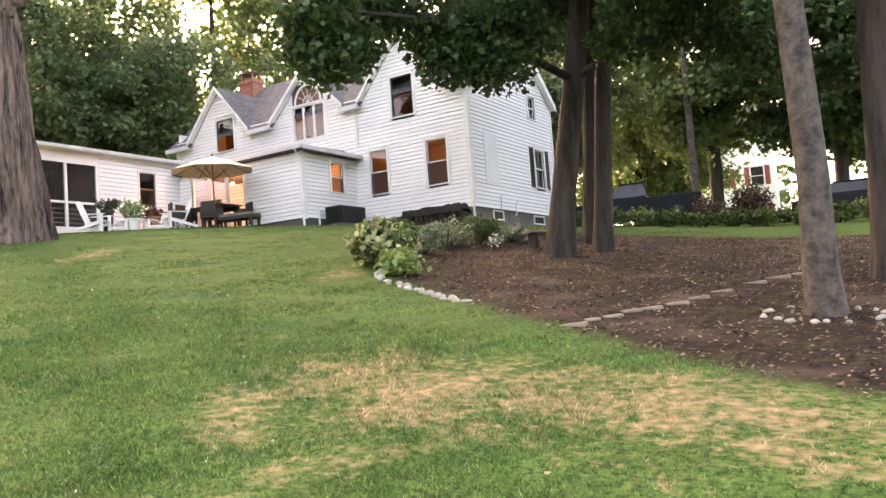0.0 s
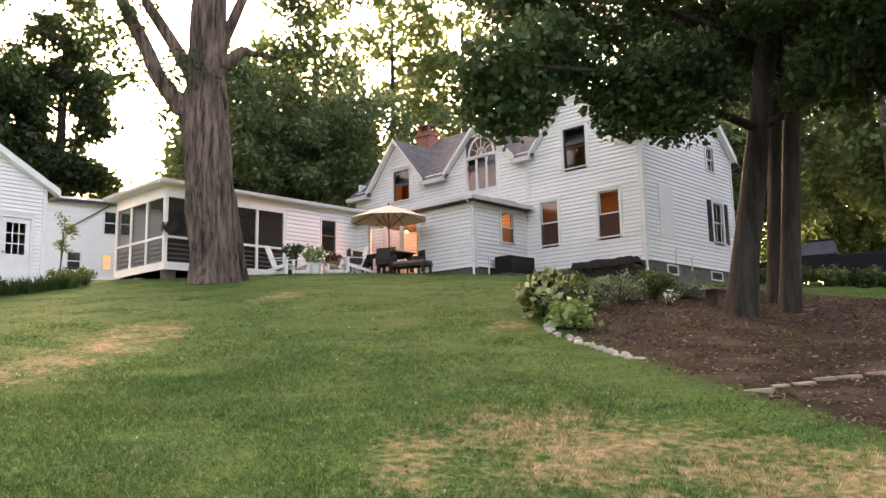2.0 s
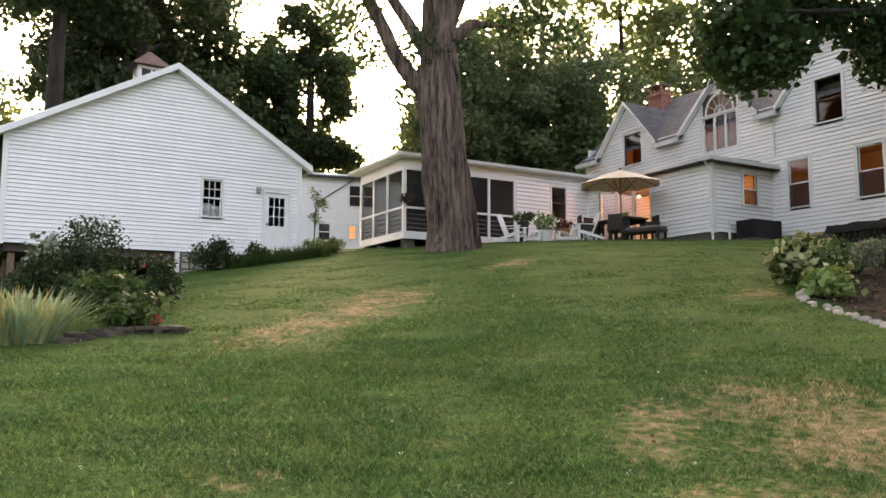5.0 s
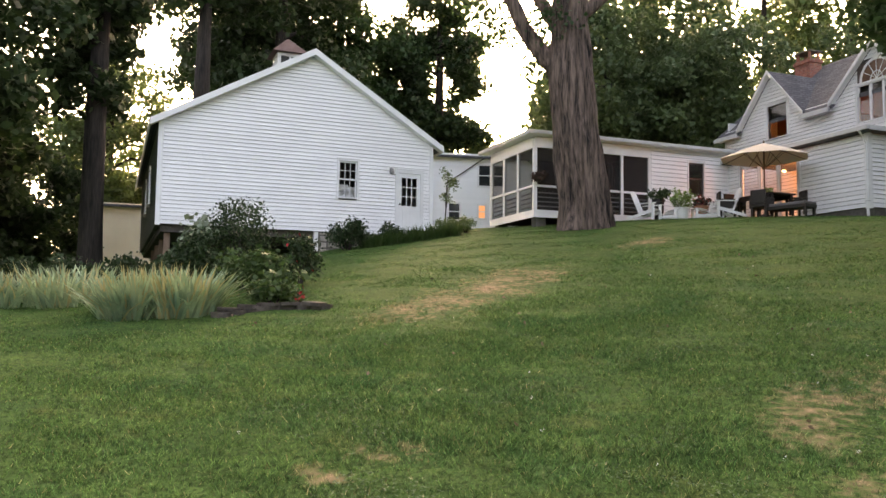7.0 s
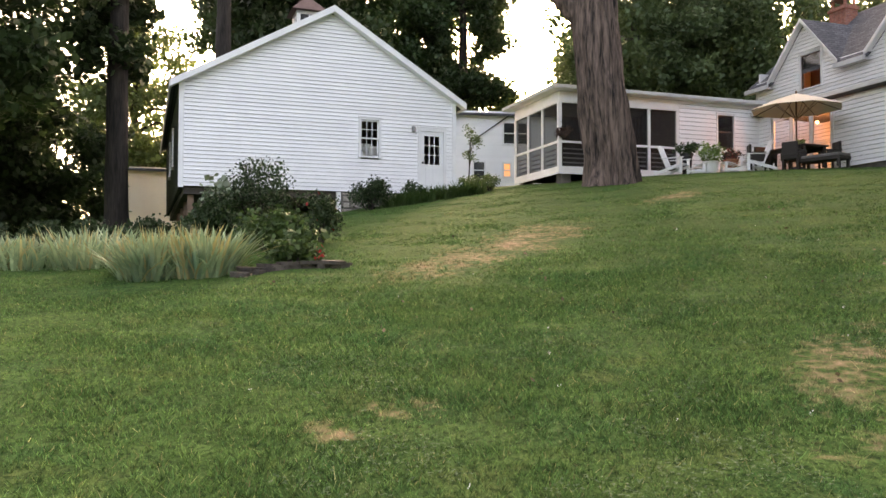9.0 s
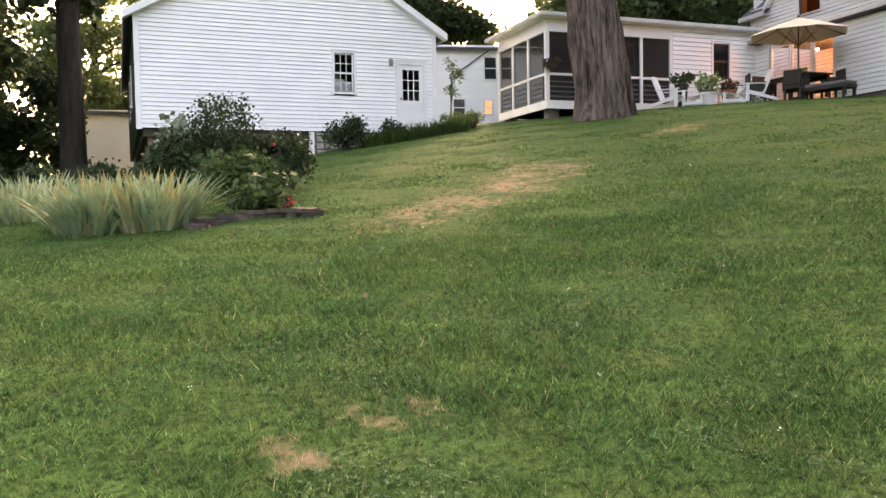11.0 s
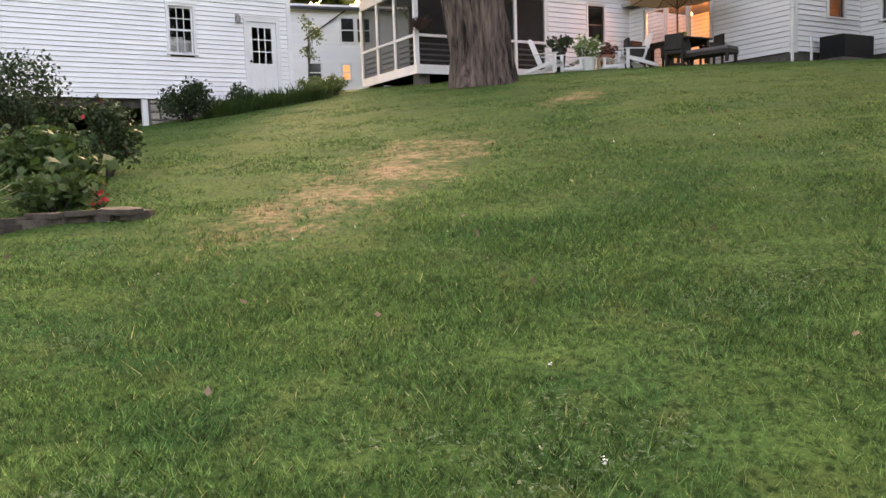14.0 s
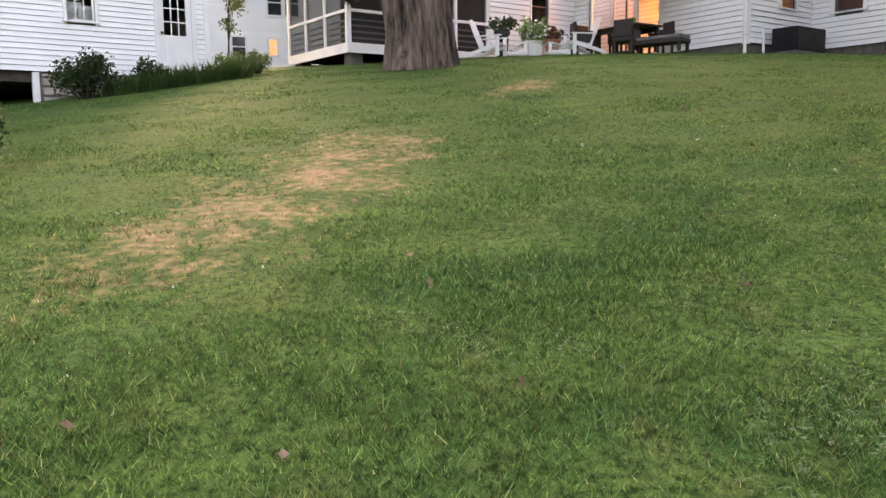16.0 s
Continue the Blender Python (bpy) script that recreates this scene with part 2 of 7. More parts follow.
DARKFRAME = mat("dark_sash", (0.05, 0.035, 0.03), (0.09, 0.06, 0.05), rough=0.5)
DARKWOOD = mat("dark_weathered_wood", (0.03, 0.025, 0.022), (0.08, 0.065, 0.055), scale=4, rough=0.8, bump=0.3)
POSTWOOD = mat("brown_post", (0.12, 0.075, 0.05), (0.2, 0.13, 0.09), scale=5, rough=0.8, bump=0.3)
ROOM = mat("warm_room_plaster", (0.62, 0.41, 0.29), (0.7, 0.47, 0.34), scale=1, rough=0.8)
# gloom of the upper rooms, painted as a darker reddish wall colour
UPROOM = mat("gloom_dark_upper_room", (0.16, 0.075, 0.05), (0.24, 0.11, 0.075), scale=2, rough=0.8)
# dark plaster: the dimness behind the porch screens, put into the colour
SHADEROOM = mat("shade_dark_interior", (0.10, 0.09, 0.08), (0.16, 0.14, 0.12), scale=1, rough=0.9)
WICKER = mat("dark_wicker", (0.012, 0.009, 0.007), (0.03, 0.022, 0.017), scale=30, rough=0.6, bump=0.5, bscale=90)
CANVAS = leaf_mat("tan_canvas", (0.72, 0.64, 0.52), (0.8, 0.72, 0.6), (0.8, 0.68, 0.55), 3.0, 0.2)
METAL = mat("dull_metal", (0.25, 0.25, 0.26), (0.35, 0.35, 0.36), rough=0.4, metal=0.8)
DARKMETAL = mat("dark_metal", (0.02, 0.02, 0.022), (0.04, 0.04, 0.042), rough=0.45, metal=0.3)
GARDENWHITE = mat("white_garden_paint", (0.86, 0.86, 0.85), (0.9, 0.9, 0.89), scale=4, rough=0.45)
TERRA = mat("terracotta", (0.38, 0.15, 0.09), (0.45, 0.2, 0.12), rough=0.8)
BARK = mat("grey_brown_bark", (0.007, 0.0045, 0.0035), (0.205, 0.143, 0.115), scale=7, rough=0.95, bump=1.0, bscale=22, stretch=0.12, fine=0.6)
BARKDARK = mat("dark_bark", (0.014, 0.011, 0.0095), (0.05, 0.041, 0.035), scale=4, rough=0.95, bump=0.8, bscale=16, stretch=0.14)
BARKSMOOTH = mat("smooth_grey_bark", (0.022, 0.018, 0.015), (0.1, 0.082, 0.066), scale=6, rough=0.9, bump=0.5, bscale=20)
LEAF = leaf_mat("maple_leaf", (0.022, 0.052, 0.018), (0.05, 0.094, 0.037), (0.075, 0.14, 0.05))
LEAFDARK = leaf_mat("dark_leaf", (0.02, 0.04, 0.014), (0.042, 0.074, 0.03), (0.05, 0.09, 0.035))
LEAFLIGHT = leaf_mat("light_leaf", (0.065, 0.11, 0.036), (0.12, 0.16, 0.06), (0.18, 0.25, 0.085))
WOODLEAF = leaf_mat("woodland_leaf", (0.042, 0.08, 0.036), (0.115, 0.165, 0.066), (0.14, 0.21, 0.085), 0.45)
SHRUB = leaf_mat("shrub_leaf", (0.03, 0.065, 0.022), (0.065, 0.11, 0.035), (0.09, 0.17, 0.04), 1.5)
SHRUBRED = leaf_mat("barberry_leaf", (0.05, 0.025, 0.025), (0.08, 0.06, 0.04), (0.12, 0.07, 0.05), 1.5)
IRIS = leaf_mat("iris_blade", (0.12, 0.23, 0.14), (0.4, 0.47, 0.27), (0.34, 0.44, 0.22), 5.0)
STRAW = leaf_mat("dry_blade", (0.34, 0.29, 0.13), (0.46, 0.4, 0.2), (0.4, 0.38, 0.15), 1.2)
HOSTA = leaf_mat("hosta_leaf", (0.10, 0.19, 0.06), (0.26, 0.34, 0.12), (0.25, 0.38, 0.10), 3.0)
SAGE = leaf_mat("grey_green_leaf", (0.14, 0.18, 0.12), (0.24, 0.28, 0.20), (0.2, 0.26, 0.15), 2.0)
CREAMLEAF = leaf_mat("cream_edged_leaf", (0.34, 0.36, 0.17), (0.5, 0.5, 0.28), (0.4, 0.42, 0.2), 3.0)
CLOVER = leaf_mat("clover_leaf", (0.06, 0.115, 0.055), (0.13, 0.19, 0.10), (0.12, 0.2, 0.08), 6.0)
PETAL = mat("white_petal", (0.75, 0.75, 0.7), (0.85, 0.84, 0.8), rough=0.7)
RED = mat("red_petal", (0.5, 0.02, 0.03), (0.65, 0.05, 0.05), rough=0.6)
LITTER = mat("fallen_leaf", (0.11, 0.065, 0.04), (0.27, 0.185, 0.12), scale=2, rough=0.8, island=0.5)
PAVER = mat("pale_paver", (0.17, 0.138, 0.108), (0.30, 0.25, 0.195), scale=5, rough=0.9, bump=0.3, rand=0.15)
CREAM = mat("cream_wall", (0.74, 0.63, 0.47), (0.8, 0.7, 0.54), scale=1, rough=0.7)


# ---------------------------------------------------------------- mesh helpers
def part(name, bm, material, parent=None, label="", smooth=False):
    """Links a bmesh as one mesh object, under a thing or a part."""
    me = bpy.data.meshes.new(name)
    bm.to_mesh(me)
    bm.free()
    if smooth:
        me.shade_smooth()
    me.materials.append(material)
    ob = new(name, me)
    if parent is not None:
        ob.parent = parent
    if label:
        ob["label"] = label
    return ob


def from_arrays(name, verts, faces, material, parent=None, smooth=False):
    """One mesh object from arrays of vertices and equal faces."""
    me = bpy.data.meshes.new(name)
    verts, faces = np.asarray(verts, "f"), np.asarray(faces, "i")
    k = faces.shape[1]
    me.vertices.add(len(verts))
    me.vertices.foreach_set("co", verts.ravel())
    me.loops.add(faces.size)
    me.loops.foreach_set("vertex_index", faces.ravel())
    me.polygons.add(len(faces))
    me.polygons.foreach_set("loop_start", np.arange(0, faces.size, k, dtype="i"))
    me.update(calc_edges=True)
    if smooth:
        me.shade_smooth()
    me.materials.append(material)
    ob = new(name, me)
    if parent is not None:
        ob.parent = parent
    return ob


def empty(name, x=0, y=0, z=0, turn=0):
    ob = new(name)
    ob.matrix_basis = pose(x, y, z, 0, 0, turn)
    return ob


def hexa(bm, a, b):
    """A solid between two quads of four corners each."""
    va, vb = [bm.verts.new(v) for v in a], [bm.verts.new(v) for v in b]
    bm.faces.new(va[::-1])
    bm.faces.new(vb)
    for i in range(4):
        j = (i + 1) % 4
        bm.faces.new((va[i], va[j], vb[j], vb[i]))


def box(bm, x0, x1, y0, y1, z0, z1):
    hexa(bm, [(x0, y0, z0), (x1, y0, z0), (x1, y1, z0), (x0, y1, z0)], [(x0, y0, z1), (x1, y0, z1), (x1, y1, z1), (x0, y1, z1)])


def boxes(*list_of):
    bm = bmesh.new()
    for b in list_of:
        box(bm, *b)
    return bm


def soft(bm, w=0.01):
    bmesh.ops.bevel(bm, geom=bm.edges[:], offset=w, segments=2, profile=0.6, affect="EDGES")
    return bm


def tube(bm, points, radii, sides=8, wobble=0.0, rnd=None):
    """A closed tapered tube along points; wobble: relative unevenness."""
    pts = [Vector(p) for p in points]
    rings = []
    up = Vector((0.31, 0.17, 0.93))
    for i, p in enumerate(pts):
        d = (pts[min(i + 1, len(pts) - 1)] - pts[max(i - 1, 0)]).normalized()
        ref = up if abs(d.dot(up)) < 0.95 else Vector((1, 0, 0))
        if abs(d.z) > 0.8:
            ref = Vector((1, 0, 0))
        a = d.cross(ref).normalized()
        b = d.cross(a)
        ring = []
        for k in range(sides):
            w = 2 * math.pi * k / sides
            r = radii[i] * (1 + (wobble * (rnd.random() - 0.5) * 2 if rnd else 0))
            ring.append(bm.verts.new(p + r * (a * math.cos(w) + b * math.sin(w))))
        rings.append(ring)
    for r0, r1 in zip(rings, rings[1:]):
        for k in range(sides):
            bm.faces.new((r0[k], r0[(k + 1) % sides], r1[(k + 1) % sides], r1[k]))
    bm.faces.new(rings[0][::-1])
    bm.faces.new(rings[-1])
    return bm


def rod(points, r, sides=8):
    return tube(bmesh.new(), points, [r] * len(points), sides)


# ---------------------------------------------------------------- ground
HILL = [1.264, -2.383, 2.063, -0.154, -0.388, -0.208, 0.627, 0.007, 0.456, -0.487, 0.284, 0.318, -0.427, 0.354, 0.149]


def ground_z(x, y):
    """The hill's height, arrays or numbers."""
    u = (np.clip(x, -34.0, 6.0) + 13.0) / 15.0
    v = (np.clip(y, -8.0, 36.0) - 12.0) / 15.0
    t = (1, u, v, u * u, u * v, v * v, u**3, u * u * v, u * v * v, v**3, u**4, u**3 * v, u * u * v * v, u * v**3, v**4)
    return sum(c * k for c, k in zip(HILL, t))


def gz(x, y):
    return float(ground_z(np.float64(x), np.float64(y)))


def in_mulch(x, y):
    return np.minimum(np.minimum(y + 0.61 * x - 6.75, x + 0.36 * y + 4.75), 23.5 - y)


def build_ground():
    far = np.array([60, 90, 140, 220, 350, 600, 1000.0])
    xs = np.concatenate([-far[::-1] - 8, np.arange(-60, -34, 2.0), np.arange(-34, 8, 0.4), np.arange(8, 50, 3.0), far])
    ys = np.concatenate([-far[::-1], np.arange(-56, -9, 3.0), np.arange(-9, 36, 0.4), np.arange(36, 90, 3.0), far + 60])
    X, Y = np.meshgrid(xs, ys, indexing="ij")
    Z = ground_z(X, Y)
    rough = np.array([noise.noise((x * 0.9, y * 0.9, 0)) * 0.03 + noise.noise((x * 2.7, y * 2.7, 5)) * 0.015 for x, y in zip(X.ravel(), Y.ravel())]).reshape(X.shape)
    Z = Z + rough
    nx, ny = X.shape
    i = np.arange(nx * ny).reshape(nx, ny)
    f = np.stack([i[:-1, :-1], i[1:, :-1], i[1:, 1:], i[:-1, 1:]], -1).reshape(-1, 4)
    g = from_arrays("ground", np.stack([X, Y, Z], -1).reshape(-1, 3), f, GROUND, smooth=True)
    tagged(g, "sloping green lawn with dry brown patches and bark mulch", "ground", kind="structure")


build_ground()


# ---------------------------------------------------------------- walls, siding, windows
class Face:
    """A wall's plane: origin, direction along it, outward normal."""

    def __init__(self, ox, oy, angle, out=1):
        self.o = (ox, oy)
        self.d = (math.cos(radians(angle)), math.sin(radians(angle)))
        self.n = (self.d[1] * out, -self.d[0] * out)
        self.angle, self.out = angle, out

    def at(self, u, z, w=0.0):
        return (self.o[0] + self.d[0] * u + self.n[0] * w, self.o[1] + self.d[1] * u + self.n[1] * w, z)

    def box(self, bm, u0, u1, z0, z1, w0, w1):
        hexa(bm, [self.at(u0, z0, w0), self.at(u1, z0, w0), self.at(u1, z0, w1), self.at(u0, z0, w1)],
             [self.at(u0, z1, w0), self.at(u1, z1, w0), self.at(u1, z1, w1), self.at(u0, z1, w1)])

    def slab(self, bm, quad, w0, w1):
        """quad: four (u, z) corners."""
        hexa(bm, [self.at(u, z, w0) for u, z in quad], [self.at(u, z, w1) for u, z in quad])


def gaps(spans, holes, z0, z1):
    """Spans at the bottom and top of a course, less the holes that it crosses."""
    out = []
    for (a0, b0), (a1, b1) in spans:
        cuts = sorted((h[0], h[1]) for h in holes if h[2] < z1 - 0.004 and h[3] > z0 + 0.004)
        left0, left1 = a0, a1
        for c, e in cuts:
            if e <= min(left0, left1) or c >= max(b0, b1):
                continue
            if c > left0 + 0.02:
                out.append(((left0, c), (left1, c)))
            left0 = left1 = e
        if b0 > left0 + 0.02:
            out.append(((left0, b0), (left1, b1)))
    return out


def paired(spans, z0, z1):
    lo, hi = spans(z0), spans(z1)
    if len(lo) != len(hi):
        hi = [((a + b) / 2 - 0.01, (a + b) / 2 + 0.01) if len(lo) > len(hi) else (a, b) for a, b in lo]
    return list(zip(lo, hi))


def clad_wall(name, label, face, z0, z1, spans, holes, course, thick=0.12, board=WHITE, gap=0.011):
    """A wall with openings, and lapped boards on it, each a piece of its own; dark backing draws the lap shadows."""
    bm = bmesh.new()
    marks = sorted({z0, z1, *(h[2] for h in holes), *(h[3] for h in holes)} | set(np.arange(z0, z1, 0.5).tolist()))
    marks = [m for m in marks if z0 <= m <= z1]
    for a, b in zip(marks, marks[1:]):
        if b - a < 0.005:
            continue
        for lo, hi in gaps(paired(spans, a, b - 0.001), holes, a, b):
            face.slab(bm, [(lo[0], a), (lo[1], a), (hi[1], b), (hi[0], b)], -thick, 0)
    wall = tagged(part(name, bm, LAPSHADE), label, "wall", kind="structure")
    z = z0
    while z < z1 - 0.02:
        top = min(z + course, z1)
        for lo, hi in gaps(paired(spans, z, top - 0.001), holes, z, top):
            b = bmesh.new()
            up = top - gap
            hexa(b, [face.at(lo[0], z, 0.002), face.at(lo[1], z, 0.002), face.at(hi[1], up, 0.002), face.at(hi[0], up, 0.002)],
                 [face.at(lo[0], z, 0.05), face.at(lo[1], z, 0.05), face.at(hi[1], up, 0.012), face.at(hi[0], up, 0.012)])
            part("clapboard", b, board, wall)
        z = top
    return wall


COUNT = {"window": 0, "door": 0}


def window(face, u0, u1, z0, z1, label, grid=(1, 1), casing=0.11, frame_mat=TRIM, sash_mat=TRIM, split=True, shutters=False, glass=GLASS, screen=False):
    """A double-hung window set into its opening: casing, sill, sashes, muntins, panes."""
    COUNT["window"] += 1
    w = tagged(empty("window_%d" % COUNT["window"], *face.at((u0 + u1) / 2, z0)), label, "window", kind="structure")
    inv = w.matrix_basis.inverted()

    def add(name, bm, material, parent=w, lab=""):
        bm.transform(inv)
        return part(name, bm, material, parent, lab)

    bm = bmesh.new()
    c = casing
    for a in ((u0 - c, u0, z0 - 0.02, z1 + c), (u1, u1 + c, z0 - 0.02, z1 + c), (u0, u1, z1, z1 + c)):
        face.box(bm, *a, 0.0, 0.07)
    face.box(bm, u0 - c - 0.02, u1 + c + 0.02, z1 + c, z1 + c + 0.03, 0.0, 0.095)
    add("window_frame", bm, frame_mat)
    bm = bmesh.new()
    face.box(bm, u0 - c - 0.03, u1 + c + 0.03, z0 - 0.06, z0 - 0.02, 0.0, 0.12)
    add("window_sill", bm, frame_mat)
    halves = ((z0 - 0.02, (z0 + z1) / 2 + 0.02, -0.075), ((z0 + z1) / 2 - 0.02, z1, -0.04)) if split else ((z0 - 0.02, z1, -0.05),)
    for a, b, back in halves:
        bm = bmesh.new()
        s = 0.045
        face.box(bm, u0, u0 + s, a, b, back, back + 0.035)
        face.box(bm, u1 - s, u1, a, b, back, back + 0.035)
        face.box(bm, u0 + s, u1 - s, a, a + s, back, back + 0.035)
        face.box(bm, u0 + s, u1 - s, b - s, b, back, back + 0.035)
        nx, ny = grid
        for k in range(1, nx):
            x = u0 + s + (u1 - u0 - 2 * s) * k / nx
            face.box(bm, x - 0.011, x + 0.011, a + s, b - s, back + 0.006, back + 0.03)
        for k in range(1, ny):
            y = a + s + (b - a - 2 * s) * k / ny
            face.box(bm, u0 + s, u1 - s, y - 0.011, y + 0.011, back + 0.008, back + 0.028)
        sash = add("sash", bm, sash_mat)
        for i in range(nx):
            for j in range(ny):
                bm = bmesh.new()
                x0, x1 = (u0 + s + (u1 - u0 - 2 * s) * k / nx for k in (i, i + 1))
                y0, y1 = (a + s + (b - a - 2 * s) * k / ny for k in (j, j + 1))
                bm.faces.new([bm.verts.new(face.at(p, q, back + 0.018)) for p, q in ((x0, y0), (x1, y0), (x1, y1), (x0, y1))])
                add("pane", bm, glass, sash).visible_shadow = False
    if screen:
        bm = bmesh.new()
        bm.faces.new([bm.verts.new(face.at(p_, q_, -0.02)) for p_, q_ in ((u0, z0), (u1, z0), (u1, (z0 + z1) / 2), (u0, (z0 + z1) / 2))])
        add("insect_screen", bm, SCREEN, w, "dark mesh over the lower sash")
    if shutters:
        for a, b in ((u0 - c - 0.38, u0 - c - 0.02), (u1 + c + 0.02, u1 + c + 0.38)):
            bm = bmesh.new()
            face.box(bm, a, b, z0 - 0.05, z1 + 0.05, 0.03, 0.06)
            sh = add("shutter", bm, BLACK, w, "black louvred shutter")
            for k in range(18):
                y = z0 + (z1 - z0) * (k + 0.3) / 18
                bm = bmesh.new()
                face.box(bm, a + 0.04, b - 0.04, y, y + 0.035, 0.06, 0.075)
                add("slat", bm, BLACK, sh)
    return w


def roof_slab(bm, quad, thick):
    """A sloping slab from its upper quad, with thickness straight down."""
    hexa(bm, [(x, y, z - thick) for x, y, z in quad], quad)


def plain_walls(name, label, blocks, material):
    return tagged(part(name, boxes(*blocks), material), label, "wall", kind="structure")


# ---------------------------------------------------------------- main house
HX0, HX1, HY0, HY1 = -30.3, -14.32, 25.44, 33.0
BASE, EAVE, RIDGE = 3.63, 8.5, 11.6
HYM = (HY0 + HY1) / 2
south = Face(HX0, HY0, 0)
east = Face(HX1, HY0, 90)
GABLES = [(-27.3, 1.85, 10.62), (-22.0, 1.9, 10.38), (-17.15, 1.95, 10.75)]


def south_spans(z):
    if z <= EAVE:
        return [(0, HX1 - HX0)]
    return [(x - HX0 - h * (p - z) / (p - EAVE), x - HX0 + h * (p - z) / (p - EAVE)) for x, h, p in GABLES if z < p - 0.03]


def east_spans(z):
    d = HY1 - HY0
    if z <= EAVE:
        return [(0, d)]
    k = (RIDGE - z) / (RIDGE - EAVE)
    return [(d / 2 - d / 2 * k, d / 2 + d / 2 * k)]


U = lambda x: x - HX0
V = lambda y: y - HY0
s_open = [(U(-27.53), U(-26.43), 7.79, 9.22), (U(-22.84), U(-21.13), 7.45, 9.75), (U(-17.67), U(-16.65), 7.55, 9.13),
          (U(-18.90), U(-18.07), 4.66, 6.38), (U(-16.20), U(-15.31), 4.66, 6.38)]
e_open = [(V(30.95), V(31.85), 4.82, 6.45), (V(30.65), V(31.3), 7.75, 8.75)]
clad_wall("wall_south", "white clapboard long wall with three gables", south, BASE, 10.7, south_spans, s_open, 0.152)
clad_wall("wall_east", "white clapboard gable end wall", east, BASE, RIDGE - 0.05, east_spans, e_open, 0.152)
plain_walls("wall_north", "white back wall of the house", [(HX0, HX1, HY1 - 0.12, HY1, BASE, EAVE)], WHITE)
plain_walls("wall_west", "white far end wall of the house", [(HX0, HX0 + 0.12, HY0 + 0.13, HY1 - 0.13, BASE, EAVE + 0.6)], WHITE)
plain_walls("foundation", "grey stone foundation below the clapboards",
            [(HX0 + 0.05, HX1 - 0.06, HY0 + 0.05, HY0 + 0.35, 2.0, BASE), (HX1 - 0.36, HX1 - 0.05, HY0 + 0.36, HY1, 2.0, BASE)], FOUND)
tagged(part("floor", boxes((HX0 + 0.13, HX1 - 0.4, HY0 + 0.36, HY1 - 0.13, BASE - 0.1, BASE)), DARKWOOD), "dark timber floor of the house", "floor", kind="structure")
tagged(part("ceiling", boxes((HX0 + 0.13, HX1 - 0.13, HY0 + 0.13, HY1 - 0.13, 6.95, 7.15)), ROOM), "plaster ceiling between the storeys", "ceiling", kind="structure")
# upstairs walls get the dark colour so their windows look unlit
tagged(part("wall_inner_upper", boxes((HX0 + 0.13, HX1 - 0.13, HY0 + 3.0, HY0 + 3.1, 7.16, 10.0), (-24.6, -24.5, HY0 + 0.13, HY0 + 2.98, 7.16, 8.45), (-19.6, -19.5, HY0 + 0.13, HY0 + 2.98, 7.16, 8.45)), UPROOM),
       "walls of the upper rooms, coloured dark reddish for the gloom inside", "wall", kind="structure")
tagged(part("wall_inner", boxes((HX0 + 0.13, HX1 - 0.13, HY0 + 3.4, HY0 + 3.5, BASE, 6.94), (-19.6, -19.5, HY0 + 0.13, HY0 + 3.38, BASE, 6.94)), ROOM),
       "warm painted inner walls", "wall", kind="structure")


